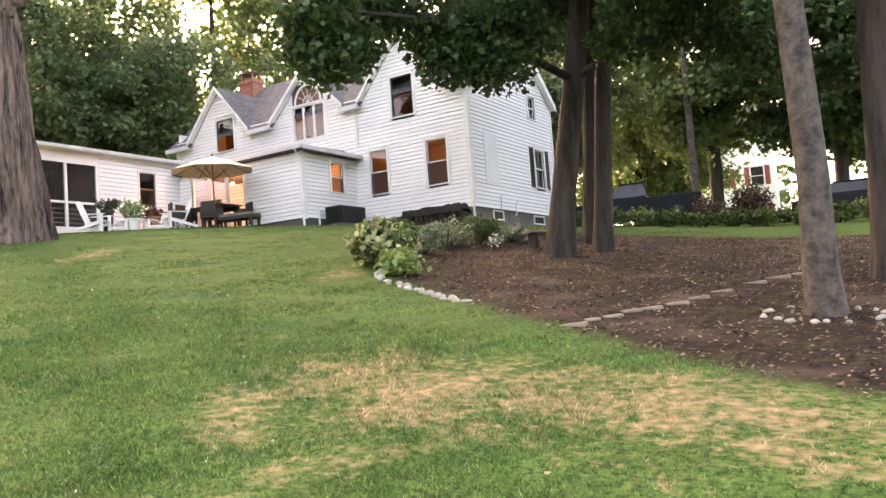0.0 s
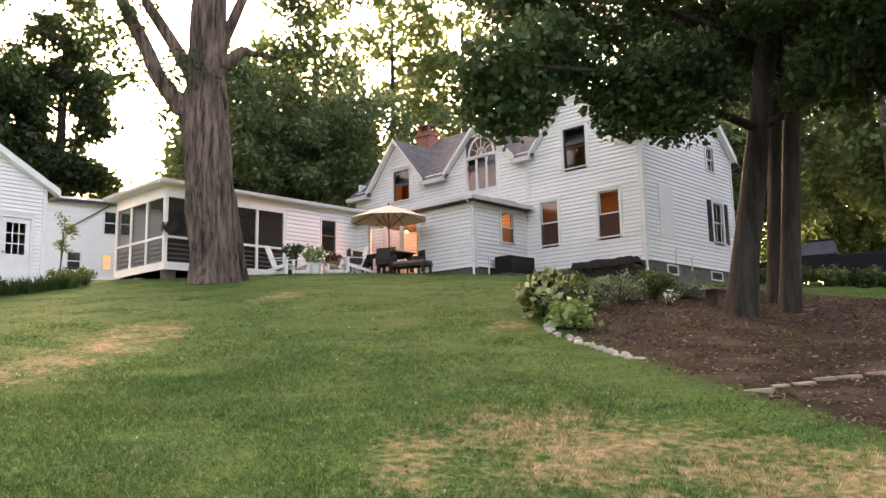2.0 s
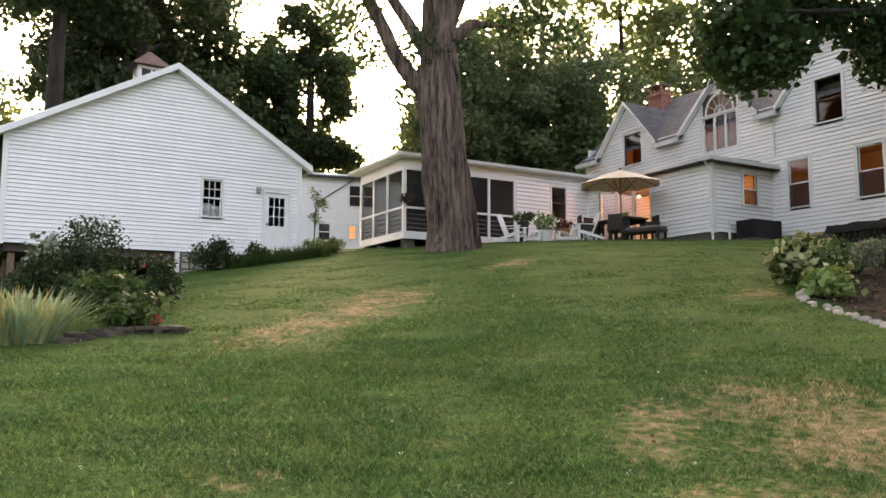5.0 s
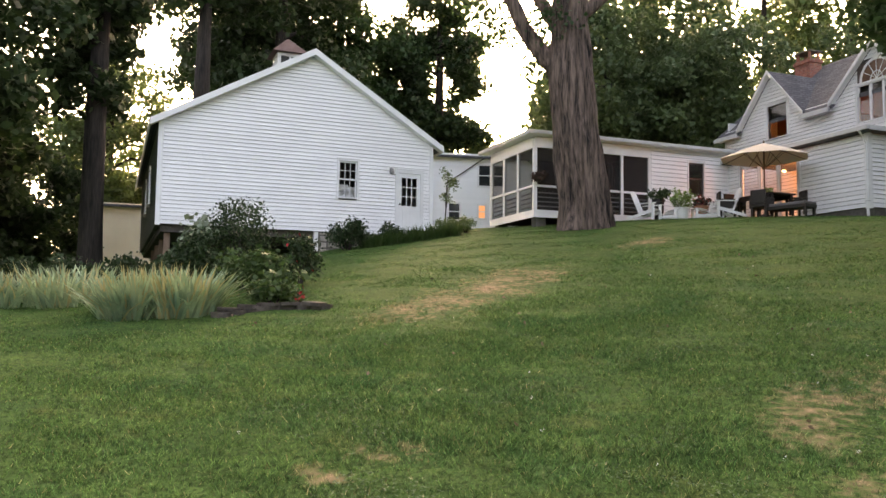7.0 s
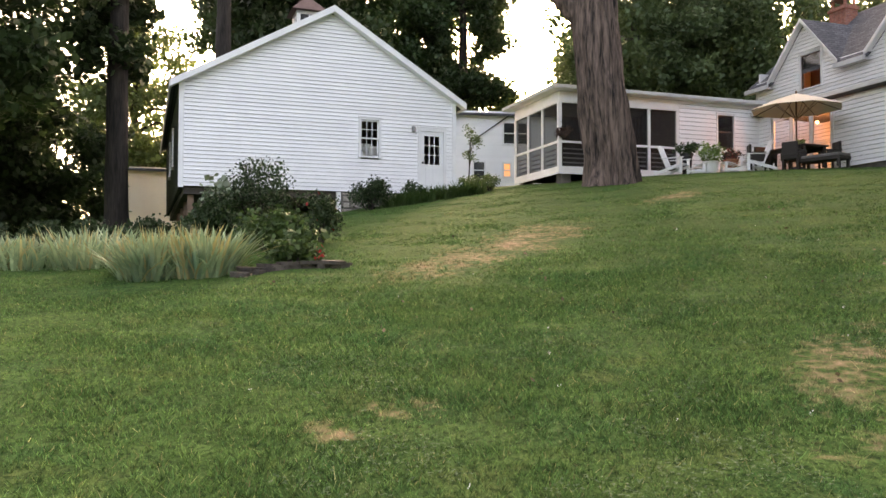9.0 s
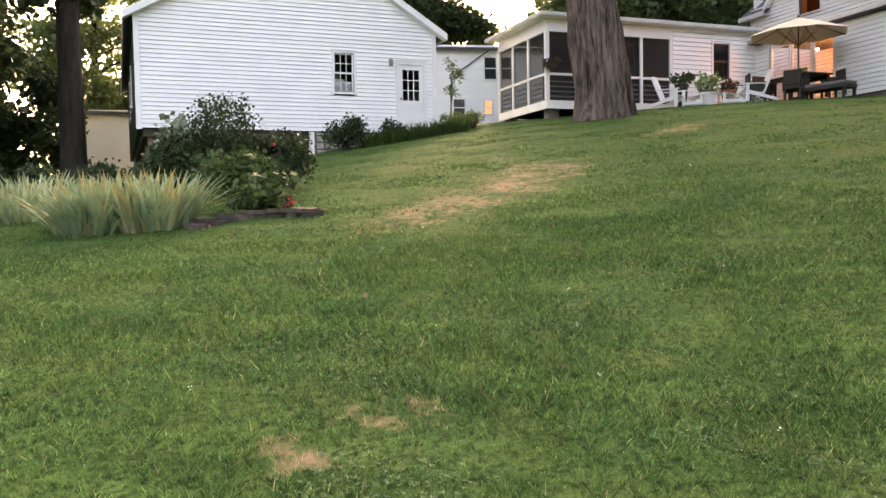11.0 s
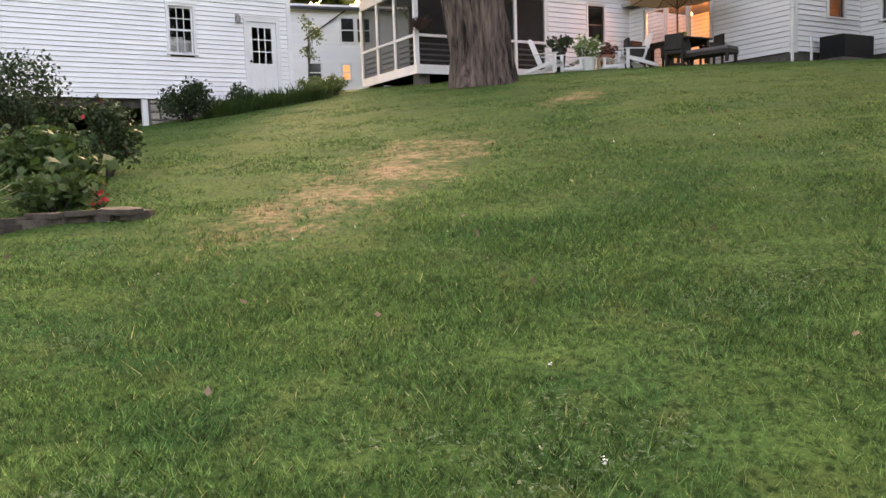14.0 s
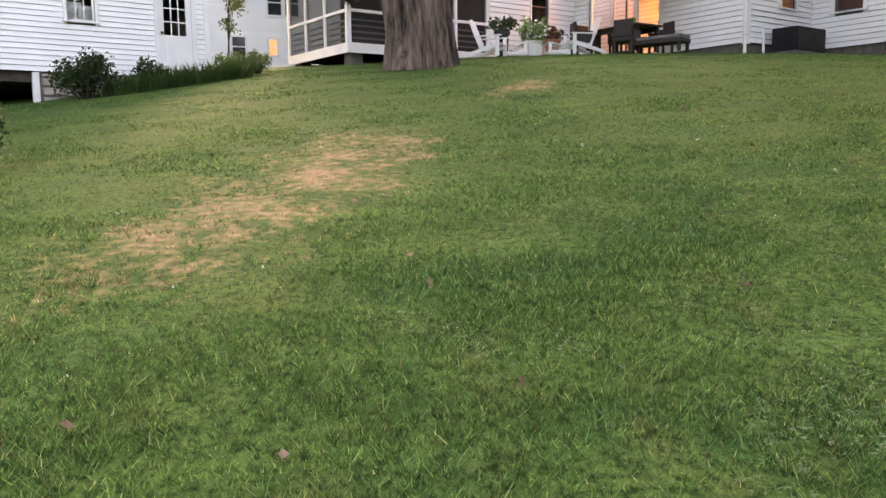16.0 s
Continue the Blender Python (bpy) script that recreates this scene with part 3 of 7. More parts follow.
def house_roof():
    bm = bmesh.new()
    o, t = 0.32, 0.16
    s = (RIDGE - EAVE) / (HYM - HY0)
    x0, x1 = HX0 - 0.35, HX1 + 0.3
    ridge = RIDGE + 0.12
    # the front slope starts at the wall; between the gables it reaches over the eave
    roof_slab(bm, [(x0, HY0, EAVE + 0.12), (x1, HY0, EAVE + 0.12), (x1, HYM, ridge), (x0, HYM, ridge)], t)
    roof_slab(bm, [(x1, HY1 + o, EAVE + 0.12 - o * s), (x0, HY1 + o, EAVE + 0.12 - o * s), (x0, HYM, ridge), (x1, HYM, ridge)], t)
    roof = tagged(part("roof", bm, SHINGLE), "dark grey asphalt shingle roof", "roof", kind="structure")
    edges = [x0] + [v for x, h, p in GABLES for v in (x - h - 0.02, x + h + 0.02)] + [x1]
    for a, b in zip(edges[::2], edges[1::2]):
        bm = bmesh.new()
        roof_slab(bm, [(a, HY0 - o, EAVE + 0.12 - o * s), (b, HY0 - o, EAVE + 0.12 - o * s), (b, HY0, EAVE + 0.12), (a, HY0, EAVE + 0.12)], t)
        part("eave", bm, SHINGLE, roof)
        part("fascia", boxes((a, b, HY0 - o - 0.1, HY0 - o + 0.01, EAVE - 0.34, EAVE - 0.16)), GREYTRIM, roof, "grey painted gutter along the eave")
        part("soffit", boxes((a, b, HY0 - o + 0.012, HY0 - 0.03, EAVE - 0.30, EAVE - 0.27)), TRIM, roof)
    for x, h, p in GABLES:
        for sgn in (-1, 1):
            bm = bmesh.new()
            fy = HY0 - 0.28
            zf = EAVE - 0.1
            g = (p - EAVE) / h
            xf = x + sgn * (h + 0.12)
            zp = p + 0.14
            zf = zp - g * (h + 0.12)
            yb_p, yb_f = HY0 + (zp - EAVE - 0.12) / s, HY0 + max(0.02, (zf - EAVE - 0.12) / s)
            roof_slab(bm, [(x, fy, zp), (xf, fy, zf), (xf, yb_f, zf), (x, yb_p, zp)][:: 1 if sgn < 0 else -1], 0.12)
            part("gable_roof", bm, SHINGLE, roof)
            bm = bmesh.new()
            hexa(bm, [(x, fy - 0.03, zp - 0.13), (xf, fy - 0.03, zf - 0.13), (xf, fy - 0.004, zf - 0.13), (x, fy - 0.004, zp - 0.13)],
                 [(x, fy - 0.03, zp + 0.02), (xf, fy - 0.03, zf + 0.02), (xf, fy - 0.004, zf + 0.02), (x, fy - 0.004, zp + 0.02)])
            part("rake_board", bm, TRIM, roof, "white rake board")
            bm = bmesh.new()
            hexa(bm, [(x, fy, zp - 0.145), (xf, fy, zf - 0.145), (xf, HY0 - 0.06, zf - 0.145), (x, HY0 - 0.06, zp - 0.145)],
                 [(x, fy, zp - 0.125), (xf, fy, zf - 0.125), (xf, HY0 - 0.06, zf - 0.125), (x, HY0 - 0.06, zp - 0.125)])
            part("soffit", bm, TRIM, roof)
    for sgn in (-1, 1):
        bm = bmesh.new()
        yf = HYM + sgn * (HYM - HY0)
        hexa(bm, [(HX1 + 0.06, HYM, ridge - 0.19), (x1, HYM, ridge - 0.19), (x1, yf, EAVE - 0.07), (HX1 + 0.06, yf, EAVE - 0.07)],
             [(HX1 + 0.06, HYM, ridge - 0.165), (x1, HYM, ridge - 0.165), (x1, yf, EAVE - 0.045), (HX1 + 0.06, yf, EAVE - 0.045)])
        for xx in (x1 + 0.004,):
            hexa(bm, [(xx, HYM, ridge - 0.26), (xx + 0.03, HYM, ridge - 0.26), (xx + 0.03, yf, EAVE - 0.14), (xx, yf, EAVE - 0.14)],
                 [(xx, HYM, ridge + 0.01), (xx + 0.03, HYM, ridge + 0.01), (xx + 0.03, yf, EAVE + 0.13), (xx, yf, EAVE + 0.13)])
        part("rake_board", bm, TRIM, roof, "white rake board")
    return roof


house_roof()
for x0, x1, y0, y1, z0, z1 in ((HX1 - 0.12, HX1 + 0.056, HY0 - 0.056, HY0 - 0.002, BASE - 0.02, EAVE), (HX1 + 0.002, HX1 + 0.056, HY0, HY0 + 0.12, BASE - 0.02, EAVE),
                               (HX1 + 0.002, HX1 + 0.056, HY1 - 0.12, HY1, BASE - 0.02, EAVE), (HX0, HX0 + 0.12, HY0 - 0.056, HY0 - 0.002, 6.6, EAVE)):
    tagged(part("trim", boxes((x0, x1, y0, y1, z0, z1)), TRIM), "white corner board", "trim", kind="structure")

LIT = dict(frame_mat=TRIM, sash_mat=DARKFRAME)
window(south, *s_open[0], "dark double-hung window in a small gable, lamplit inside", split=True, **LIT)
window(south, *s_open[2], "dark double-hung window high in a gable", split=True, **LIT)
window(south, *s_open[3], "tall double-hung window glowing orange", frame_mat=TRIM, sash_mat=TRIM, screen=True)
window(south, *s_open[4], "tall double-hung window glowing orange", frame_mat=TRIM, sash_mat=TRIM, screen=True)
window(east, *e_open[0], "double-hung window with black shutters reflecting the sky", grid=(2, 1), shutters=True)
window(east, *e_open[1], "small upper window in the gable end", grid=(2, 1))


def arched_window():
    """Three tall lights under a fanlight, in the middle gable."""
    u0, u1, z0, z1 = U(-22.84), U(-21.13), 7.45, 8.93
    COUNT["window"] += 1
    w = tagged(empty("window_%d" % COUNT["window"], *south.at((u0 + u1) / 2, z0)), "triple window with an arched fanlight, orange lamplight inside", "window", kind="structure")
    inv = w.matrix_basis.inverted()

    def add(name, bm, m, parent=w, lab=""):
        bm.transform(inv)
        return part(name, bm, m, parent, lab)

    bm = bmesh.new()
    for a in ((u0 - 0.1, u0, z0 - 0.02, z1), (u1, u1 + 0.1, z0 - 0.02, z1), (u0 - 0.1, u1 + 0.1, z1, z1 + 0.08), (u0 - 0.12, u1 + 0.12, z0 - 0.1, z0 - 0.02)):
        south.box(bm, *a, -0.02, 0.06)
    add("window_frame", bm, TRIM)
    step = (u1 - u0) / 3
    for k in range(3):
        a, b = u0 + step * k, u0 + step * (k + 1)
        bm = bmesh.new()
        for q in ((a, a + 0.05, z0, z1), (b - 0.05, b, z0, z1), (a, b, z0, z0 + 0.05), (a, b, z1 - 0.05, z1)):
            south.box(bm, *q, -0.06, 0.02)
        s = add("sash", bm, TRIM)
        bm = bmesh.new()
        bm.faces.new([bm.verts.new(south.at(p, q, -0.03)) for p, q in ((a, z0), (b, z0), (b, z1), (a, z1))])
        add("pane", bm, GLASS, s).visible_shadow = False
    # fanlight
    cx, r, zc = (u0 + u1) / 2 + 0.02, 0.66, z1 + 0.08
    arc = [(cx + r * math.cos(a), zc + r * 1.12 * math.sin(a)) for a in np.linspace(0, math.pi, 17)]
    bm = bmesh.new()
    for (p0, q0), (p1, q1) in zip(arc, arc[1:]):
        k0, k1 = 1.14, 1.14
        south.slab(bm, [(p0, q0), (p1, q1), (cx + (p1 - cx) * k1, zc + (q1 - zc) * k1), (cx + (p0 - cx) * k0, zc + (q0 - zc) * k0)], 0.0, 0.055)
    add("arch_frame", bm, TRIM)
    bm = bmesh.new()
    vs = [bm.verts.new(south.at(p, q, 0.03)) for p, q in arc]
    bm.faces.new(vs)
    add("fanlight", bm, FAN, w, "brownish arched fanlight pane").visible_shadow = False
    bm = bmesh.new()
    for a in np.linspace(0, math.pi, 7)[1:-1]:
        d = (math.cos(a), math.sin(a) * 1.12)
        nrm = (-math.sin(a) * 0.01, math.cos(a) * 0.01)
        south.slab(bm, [(cx + nrm[0], zc + nrm[1]), (cx + d[0] * r + nrm[0], zc + d[1] * r + nrm[1]), (cx + d[0] * r - nrm[0], zc + d[1] * r - nrm[1]), (cx - nrm[0], zc - nrm[1])], 0.032, 0.05)
    inner = [(cx + 0.25 * math.cos(a), zc + 0.28 * math.sin(a)) for a in np.linspace(0, math.pi, 9)]
    for (p0, q0), (p1, q1) in zip(inner, inner[1:]):
        south.slab(bm, [(p0, q0), (p1, q1), (cx + (p1 - cx) * 1.1, zc + (q1 - zc) * 1.1), (cx + (p0 - cx) * 1.1, zc + (q0 - zc) * 1.1)], 0.032, 0.05)
    add("muntins", bm, TRIM)
    bm = bmesh.new()
    for sgn in (-1, 1):
        a, b = (u0, cx - r * 1.14) if sgn < 0 else (cx + r * 1.14, u1)
        if b > a:
            south.box(bm, a, b, zc, s_open[1][3], -0.1, 0.02)
    south.box(bm, u0, u1, zc, zc + 0.8, -0.1, -0.02)
    add("arch_panel", bm, DARKFRAME)


FAN = mat("fanlight_glass", (0.10, 0.05, 0.035), (0.17, 0.085, 0.05), scale=3, rough=0.1)
arched_window()

# closed panel, pipes and basement windows on the gable end
panel = bmesh.new()
east.box(panel, V(26.47), V(27.58), 4.6, 6.58, 0.03, 0.05)
tagged(part("boarded_window", soft(panel, 0.008), TRIM), "flat white panel closing a former window", "panel", kind="structure")
for y0, y1 in ((26.95, 27.8), (30.55, 31.6)):
    COUNT["window"] += 1
    bw = tagged(empty("window_%d" % COUNT["window"], HX1 - 0.05, y0, 3.2), "small basement window in the foundation", "window", kind="structure")
    b = boxes((0.002, 0.05, 0, y1 - y0, 0, 0.05), (0.002, 0.05, 0, y1 - y0, 0.33, 0.38), (0.002, 0.05, 0, 0.05, 0.05, 0.33), (0.002, 0.05, y1 - y0 - 0.05, y1 - y0, 0.05, 0.33))
    part("window_frame", b, TRIM, bw)
    part("pane", boxes((0.004, 0.012, 0.05, y1 - y0 - 0.05, 0.05, 0.33)), DARKMETAL, bw, "dark basement glass")
for y, z in ((27.45, 3.95), (28.7, 3.75)):
    tagged(part("vent_pipe", rod([(HX1 + 0.03, y, z - 0.3), (HX1 + 0.1, y, z - 0.3), (HX1 + 0.1, y, z + 0.18), (HX1 + 0.16, y + 0.06, z + 0.24)], 0.03), TRIM), "white plastic vent pipe on the wall", "pipe")

# downspouts
def downspout(points, label):
    ob = empty("downspout", *points[0])
    tagged(ob, label, "downspout")
    bm = rod(points, 0.045, 6)
    bm.transform(ob.matrix_basis.inverted())
    part("pipe", bm, TRIM, ob)
    for k in (0.35, 0.75):
        p = Vector(points[-2]).lerp(Vector(points[-1]), k)
        b = boxes((p.x - 0.06, p.x + 0.06, p.y - 0.05, p.y + 0.06, p.z - 0.012, p.z + 0.012))
        b.transform(ob.matrix_basis.inverted())
        part("strap", b, GREYTRIM, ob)


downspout([(-19.45, HY0 - 0.38, 8.2), (-19.45, HY0 - 0.09, 7.95), (-19.45, HY0 - 0.09, 6.7)], "white downspout on the long wall")
downspout([(HX1 + 0.05, HY0 - 0.36, 8.2), (HX1 + 0.05, HY0 - 0.09, 7.9), (HX1 + 0.05, HY0 - 0.09, 2.9)], "grey-white downspout at the house corner")

# chimney
ch = tagged(empty("chimney", -28.35, 28.6, 10.3), "red brick chimney with a capped flue", "chimney")
part("shaft", boxes((-0.45, 0.45, -0.35, 0.35, 0, 1.65)), BRICK, ch)
part("corbel", boxes((-0.51, 0.51, -0.41, 0.41, 1.45, 1.58)), BRICK, ch)
part("cap", boxes((-0.48, 0.48, -0.38, 0.38, 1.98, 2.04)), FOUND, ch)
for sx in (-0.4, 0.3):
    for sy in (-0.3, 0.2):
        part("pillar", boxes((sx, sx + 0.1, sy, sy + 0.1, 1.65, 1.98)), BRICK, ch)

# ---------------------------------------------------------------- lean-to with the glazed doors
LX0, LX1, LY = -26.4, -19.65, 22.2
LB, LE = 3.66, 6.14
lean_s, lean_e = Face(LX0, LY, 0), Face(LX1, LY, 90)
DOORS = (0.75, 3.75, 3.5, 5.98)
full = lambda a, b: (lambda z: [(a, b)])
clad_wall("wall_lean_to_south", "white clapboard wall of the low addition", lean_s, LB, LE, full(0, LX1 - LX0), [DOORS], 0.152)
lw = (23.78 - LY, 24.52 - LY, 4.76, 5.92)
clad_wall("wall_lean_to_east", "white clapboard end wall of the low addition", lean_e, LB, LE, full(0, HY0 - LY - 0.05), [lw], 0.152)
window(lean_e, *lw, "double-hung window glowing orange", frame_mat=TRIM, sash_mat=TRIM, screen=True)
plain_walls("foundation_lean_to", "grey footing under the low addition", [(LX0 + 3.8, LX1 - 0.05, LY + 0.05, LY + 0.3, 2.6, LB), (LX1 - 0.3, LX1 - 0.05, LY + 0.31, HY0, 2.6, LB)], FOUND)
tagged(part("floor_lean_to", boxes((LX0 + 0.1, LX1 - 0.35, LY + 0.35, HY0, 3.4, 3.5)), ROOM), "wooden kitchen floor", "floor", kind="structure")
for x0, x1, y0, y1 in ((LX1 - 0.11, LX1 + 0.056, LY - 0.056, LY - 0.002), (LX1 + 0.002, LX1 + 0.056, LY, LY + 0.11)):
    tagged(part("trim", boxes((x0, x1, y0, y1, LB - 0.05, LE)), TRIM), "white corner board", "trim", kind="structure")
bm = bmesh.new()
o = 0.38
hexa(bm, [(LX0, LY - o, LE + 0.02), (LX1 + o, LY - o, LE + 0.02), (LX1 + o, HY0 - 0.03, LE + 0.02), (LX0, HY0 - 0.03, LE + 0.02)],
     [(LX0, LY - o, LE + 0.14), (LX1 + o, LY - o, LE + 0.14), (LX1 - 0.6, HY0 - 0.03, LE + 0.52), (LX0, HY0 - 0.03, LE + 0.52)])
lr = tagged(part("roof_lean_to", bm, SHINGLE), "low grey roof of the addition", "roof", kind="structure")
part("gutter", boxes((LX0 + 0.1, LX1 + o, LY - o - 0.1, LY - o - 0.003, LE + 0.03, LE + 0.15)), GREYTRIM, lr, "grey gutter")
part("fascia", boxes((LX1 + o + 0.003, LX1 + o + 0.03, LY - o, HY0 - 0.04, LE, LE + 0.15)), GREYTRIM, lr)
downspout([(LX1 + 0.02, LY - o - 0.05, LE + 0.05), (LX1 + 0.02, LY - 0.12, LE - 0.35), (LX1 + 0.02, LY - 0.09, 3.2)], "white downspout at the corner of the addition")

# glazed doors: three leaves
gd = tagged(empty("door_1", LX0 + DOORS[0], LY, DOORS[2]), "three-leaf glazed patio doors glowing with warm kitchen light", "door", kind="structure")
wd = (DOORS[1] - DOORS[0])
hd = DOORS[3] - DOORS[2]
part("door_frame", boxes((-0.1, 0, -0.05, 0.05, 0, hd + 0.1), (wd, wd + 0.1, -0.05, 0.05, 0, hd + 0.1), (0, wd, -0.05, 0.05, hd, hd + 0.1)), TRIM, gd)
for k in range(3):
    a, b = wd * k / 3 + 0.01, wd * (k + 1) / 3 - 0.01
    leaf = part("leaf", boxes((a, a + 0.09, 0, 0.045, 0, hd), (b - 0.09, b, 0, 0.045, 0, hd), (a + 0.09, b - 0.09, 0, 0.045, 0, 0.22), (a + 0.09, b - 0.09, 0, 0.045, hd - 0.12, hd),
                              (a + 0.09, b - 0.09, 0.01, 0.035, hd * 0.47, hd * 0.47 + 0.03)), TRIM, gd)
    bm = bmesh.new()
    bm.faces.new([bm.verts.new(p) for p in ((a + 0.09, 0.02, 0.22), (b - 0.09, 0.02, 0.22), (b - 0.09, 0.02, hd - 0.12), (a + 0.09, 0.02, hd - 0.12))])
    part("pane", bm, GLASS, leaf).visible_shadow = False
    part("handle", rod([(b - 0.05, -0.04, 0.95), (b - 0.05, -0.04, 1.15)], 0.012), METAL, leaf)

# warm rooms: ceiling lamps with bowls
def ceiling_lamp(x, y, z, power, colour, size=0.13, drop=0.35):
    ob = tagged(empty("ceiling_lamp", x, y, z), "lit hanging lamp with a glowing glass bowl", "lamp")
    part("cord", rod([(0, 0, drop), (0, 0, 0.05)], 0.008, 6), DARKMETAL, ob)
    bm = bmesh.new()
    bmesh.ops.create_uvsphere(bm, u_segments=12, v_segments=8, radius=size)
    bm.transform(Matrix.Diagonal((1, 1, 0.6, 1)))
    part("bowl", bm, GLOW, ob, "glowing glass bowl", smooth=True)
    l = new("lamp_light", bpy.data.lights.new("lamp_light", "POINT"))
    l.data.energy, l.data.color, l.data.shadow_soft_size = power, colour, size
    l.location = (x, y, z - size - 0.12)


GLOW = glow_mat("lamp_glow", (1.0, 0.6, 0.28), 0.9)
WARM = (1.0, 0.37, 0.13)
ORANGE = (1.0, 0.36, 0.10)
ceiling_lamp(-24.8, 23.6, 5.8, 21, WARM, 0.08, 0.28)
ceiling_lamp(-23.6, 24.0, 5.8, 18, WARM, 0.08, 0.28)
ceiling_lamp(-21.0, 24.2, 5.8, 0.55, ORANGE)
ceiling_lamp(-26.8, 26.7, 8.9, 5.0, ORANGE, 0.1)
ceiling_lamp(-21.45, 27.4, 8.5, 1.3, ORANGE, 0.12, 0.8)
ceiling_lamp(-17.6, 27.2, 6.5, 0.32, ORANGE)
ceiling_lamp(-15.9, 27.2, 6.5, 0.28, ORANGE)
part_k = tagged(part("kitchen_counter", soft(boxes((-26.0, -22.2, 25.7, 26.3, 3.65, 4.55)), 0.02), DARKWOOD), "dark kitchen counter along the inner wall", "counter")

# ---------------------------------------------------------------- wing with the screened porch
WX0, WX1, WY0, WY1 = -30.33, -26.4, 13.31, 22.2
WF, WT, WE = 3.78, 6.18, 6.62
wing_f, wing_s = Face(WX1, WY0, 90), Face(WX0, WY0, 0)
SY = 18.44
wwin = (20.2 - SY, 20.94 - SY, 4.85, 6.14)
wall_f = Face(WX1, SY, 90)
clad_wall("wall_wing", "white clapboard wall of the porch wing", wall_f, 3.5, WE, full(0, WY1 - SY), [wwin], 0.165)
window(wall_f, *wwin, "dark double-hung window with a thin white frame", casing=0.06, sash_mat=DARKFRAME)
# walls coloured dark for shade; unseen partition at y 21.9 added against kitchen light
plain_walls("wall_wing_back", "back and inner walls of the wing, coloured dark for shade", [(WX0, WX0 + 0.1, WY0 + 1.9, 25.4, 3.0, WE), (WX0 + 0.11, WX1 - 0.13, SY, SY + 0.1, 3.8, WE), (WX0 + 0.11, WX1 - 0.13, 21.9, 22.0, 3.8, WE)], SHADEROOM)
tagged(part("porch_deck", boxes((WX0, WX1, WY0, 22.1, WF - 0.12, WF)), DARKWOOD), "dark boarded porch floor on piers", "floor", kind="structure")
# shade under the porch roof is part of this ceiling's colour
tagged(part("ceiling_porch", boxes((WX0, WX1 - 0.13, WY0 + 0.11, 22.1, WE - 0.12, WE - 0.04)), SHADEROOM), "porch ceiling, coloured dark for the shade under the roof", "ceiling", kind="structure")
bm = bmesh.new()
o = 0.38
hexa(bm, [(WX0 - o, WY0 - o, WE + 0.02), (WX1 + o, WY0 - o, WE + 0.02), (WX1 + o, 22.45, WE + 0.02), (WX0 - o, 22.45, WE + 0.02)],
     [(WX0 - o, WY0 - o, WE + 0.1), (WX1 + o, WY0 - o, WE + 0.1), (WX1 + o, 22.45, WE + 0.1), (WX0 - o, 22.45, WE + 0.35)])
wr = tagged(part("roof_wing", bm, SHINGLE), "low flat grey roof over the porch wing", "roof", kind="structure")
part("fascia", boxes((WX1 + o + 0.003, WX1 + o + 0.05, WY0 - o - 0.05, 22.4, WE - 0.0, WE + 0.12)), GREYTRIM, wr)
part("fascia", boxes((WX0 - o, WX1 + o, WY0 - o - 0.05, WY0 - o - 0.003, WE - 0.0, WE + 0.12)), GREYTRIM, wr)
part("soffit", boxes((WX1 + 0.004, WX1 + o, WY0 - o, 22.18, WE - 0.02, WE + 0.015)), TRIM, wr)
part("soffit", boxes((WX0 - o, WX1, WY0 - o, WY0 - 0.004, WE - 0.02, WE + 0.015)), TRIM, wr)
beam = bmesh.new()
wing_f.box(beam, -0.0, SY - WY0, WT, WE - 0.03, -0.12, 0.02)
wing_s.box(beam, 0, WX1 - WX0 - 0.13, WT, WE - 0.03, -0.12, 0.02)
tagged(part("trim", beam, TRIM), "wide white beam above the porch screens", "trim", kind="structure")
skirt = bmesh.new()
wing_f.box(skirt, -0.03, SY - WY0 + 0.0, 3.56, WF + 0.06, 0.0, 0.03)
wing_s.box(skirt, 0, WX1 - WX0, 3.56, WF + 0.06, 0.0, 0.03)
tagged(part("trim", skirt, TRIM), "white skirt board along the porch floor", "trim", kind="structure")


def porch_bay(face, stops, label):
    ob = tagged(empty("porch_screen", *face.at(0, WF)), label, "screen")
    inv = ob.matrix_basis.inverted()

    def add(name, bm, m, lab=""):
        bm.transform(inv)
        return part(name, bm, m, ob, lab)

    for k, u in enumerate(stops):
        bm = bmesh.new()
        w = 0.07 if k in (0, len(stops) - 1) else 0.05
        face.box(bm, u - w, u + w, WF + 0.06, WT, -0.1, 0.015)
        add("post", bm, TRIM)
    for a, b in zip(stops, stops[1:]):
        bm = bmesh.new()
        face.box(bm, a + 0.07, b - 0.07, 4.70, 4.78, -0.07, 0.03)
        add("rail", bm, TRIM)
        for z in (3.98, 4.15, 4.32, 4.49):
            bm = bmesh.new()
            face.box(bm, a + 0.07, b - 0.07, z, z + 0.045, -0.16, -0.12)
            add("slat", bm, GREYTRIM)
        bm = bmesh.new()
        bm.faces.new([bm.verts.new(face.at(p, q, -0.04)) for p, q in ((a, WF + 0.06), (b, WF + 0.06), (b, WT), (a, WT))])
        add("mesh", bm, SCREEN, "dark insect mesh")


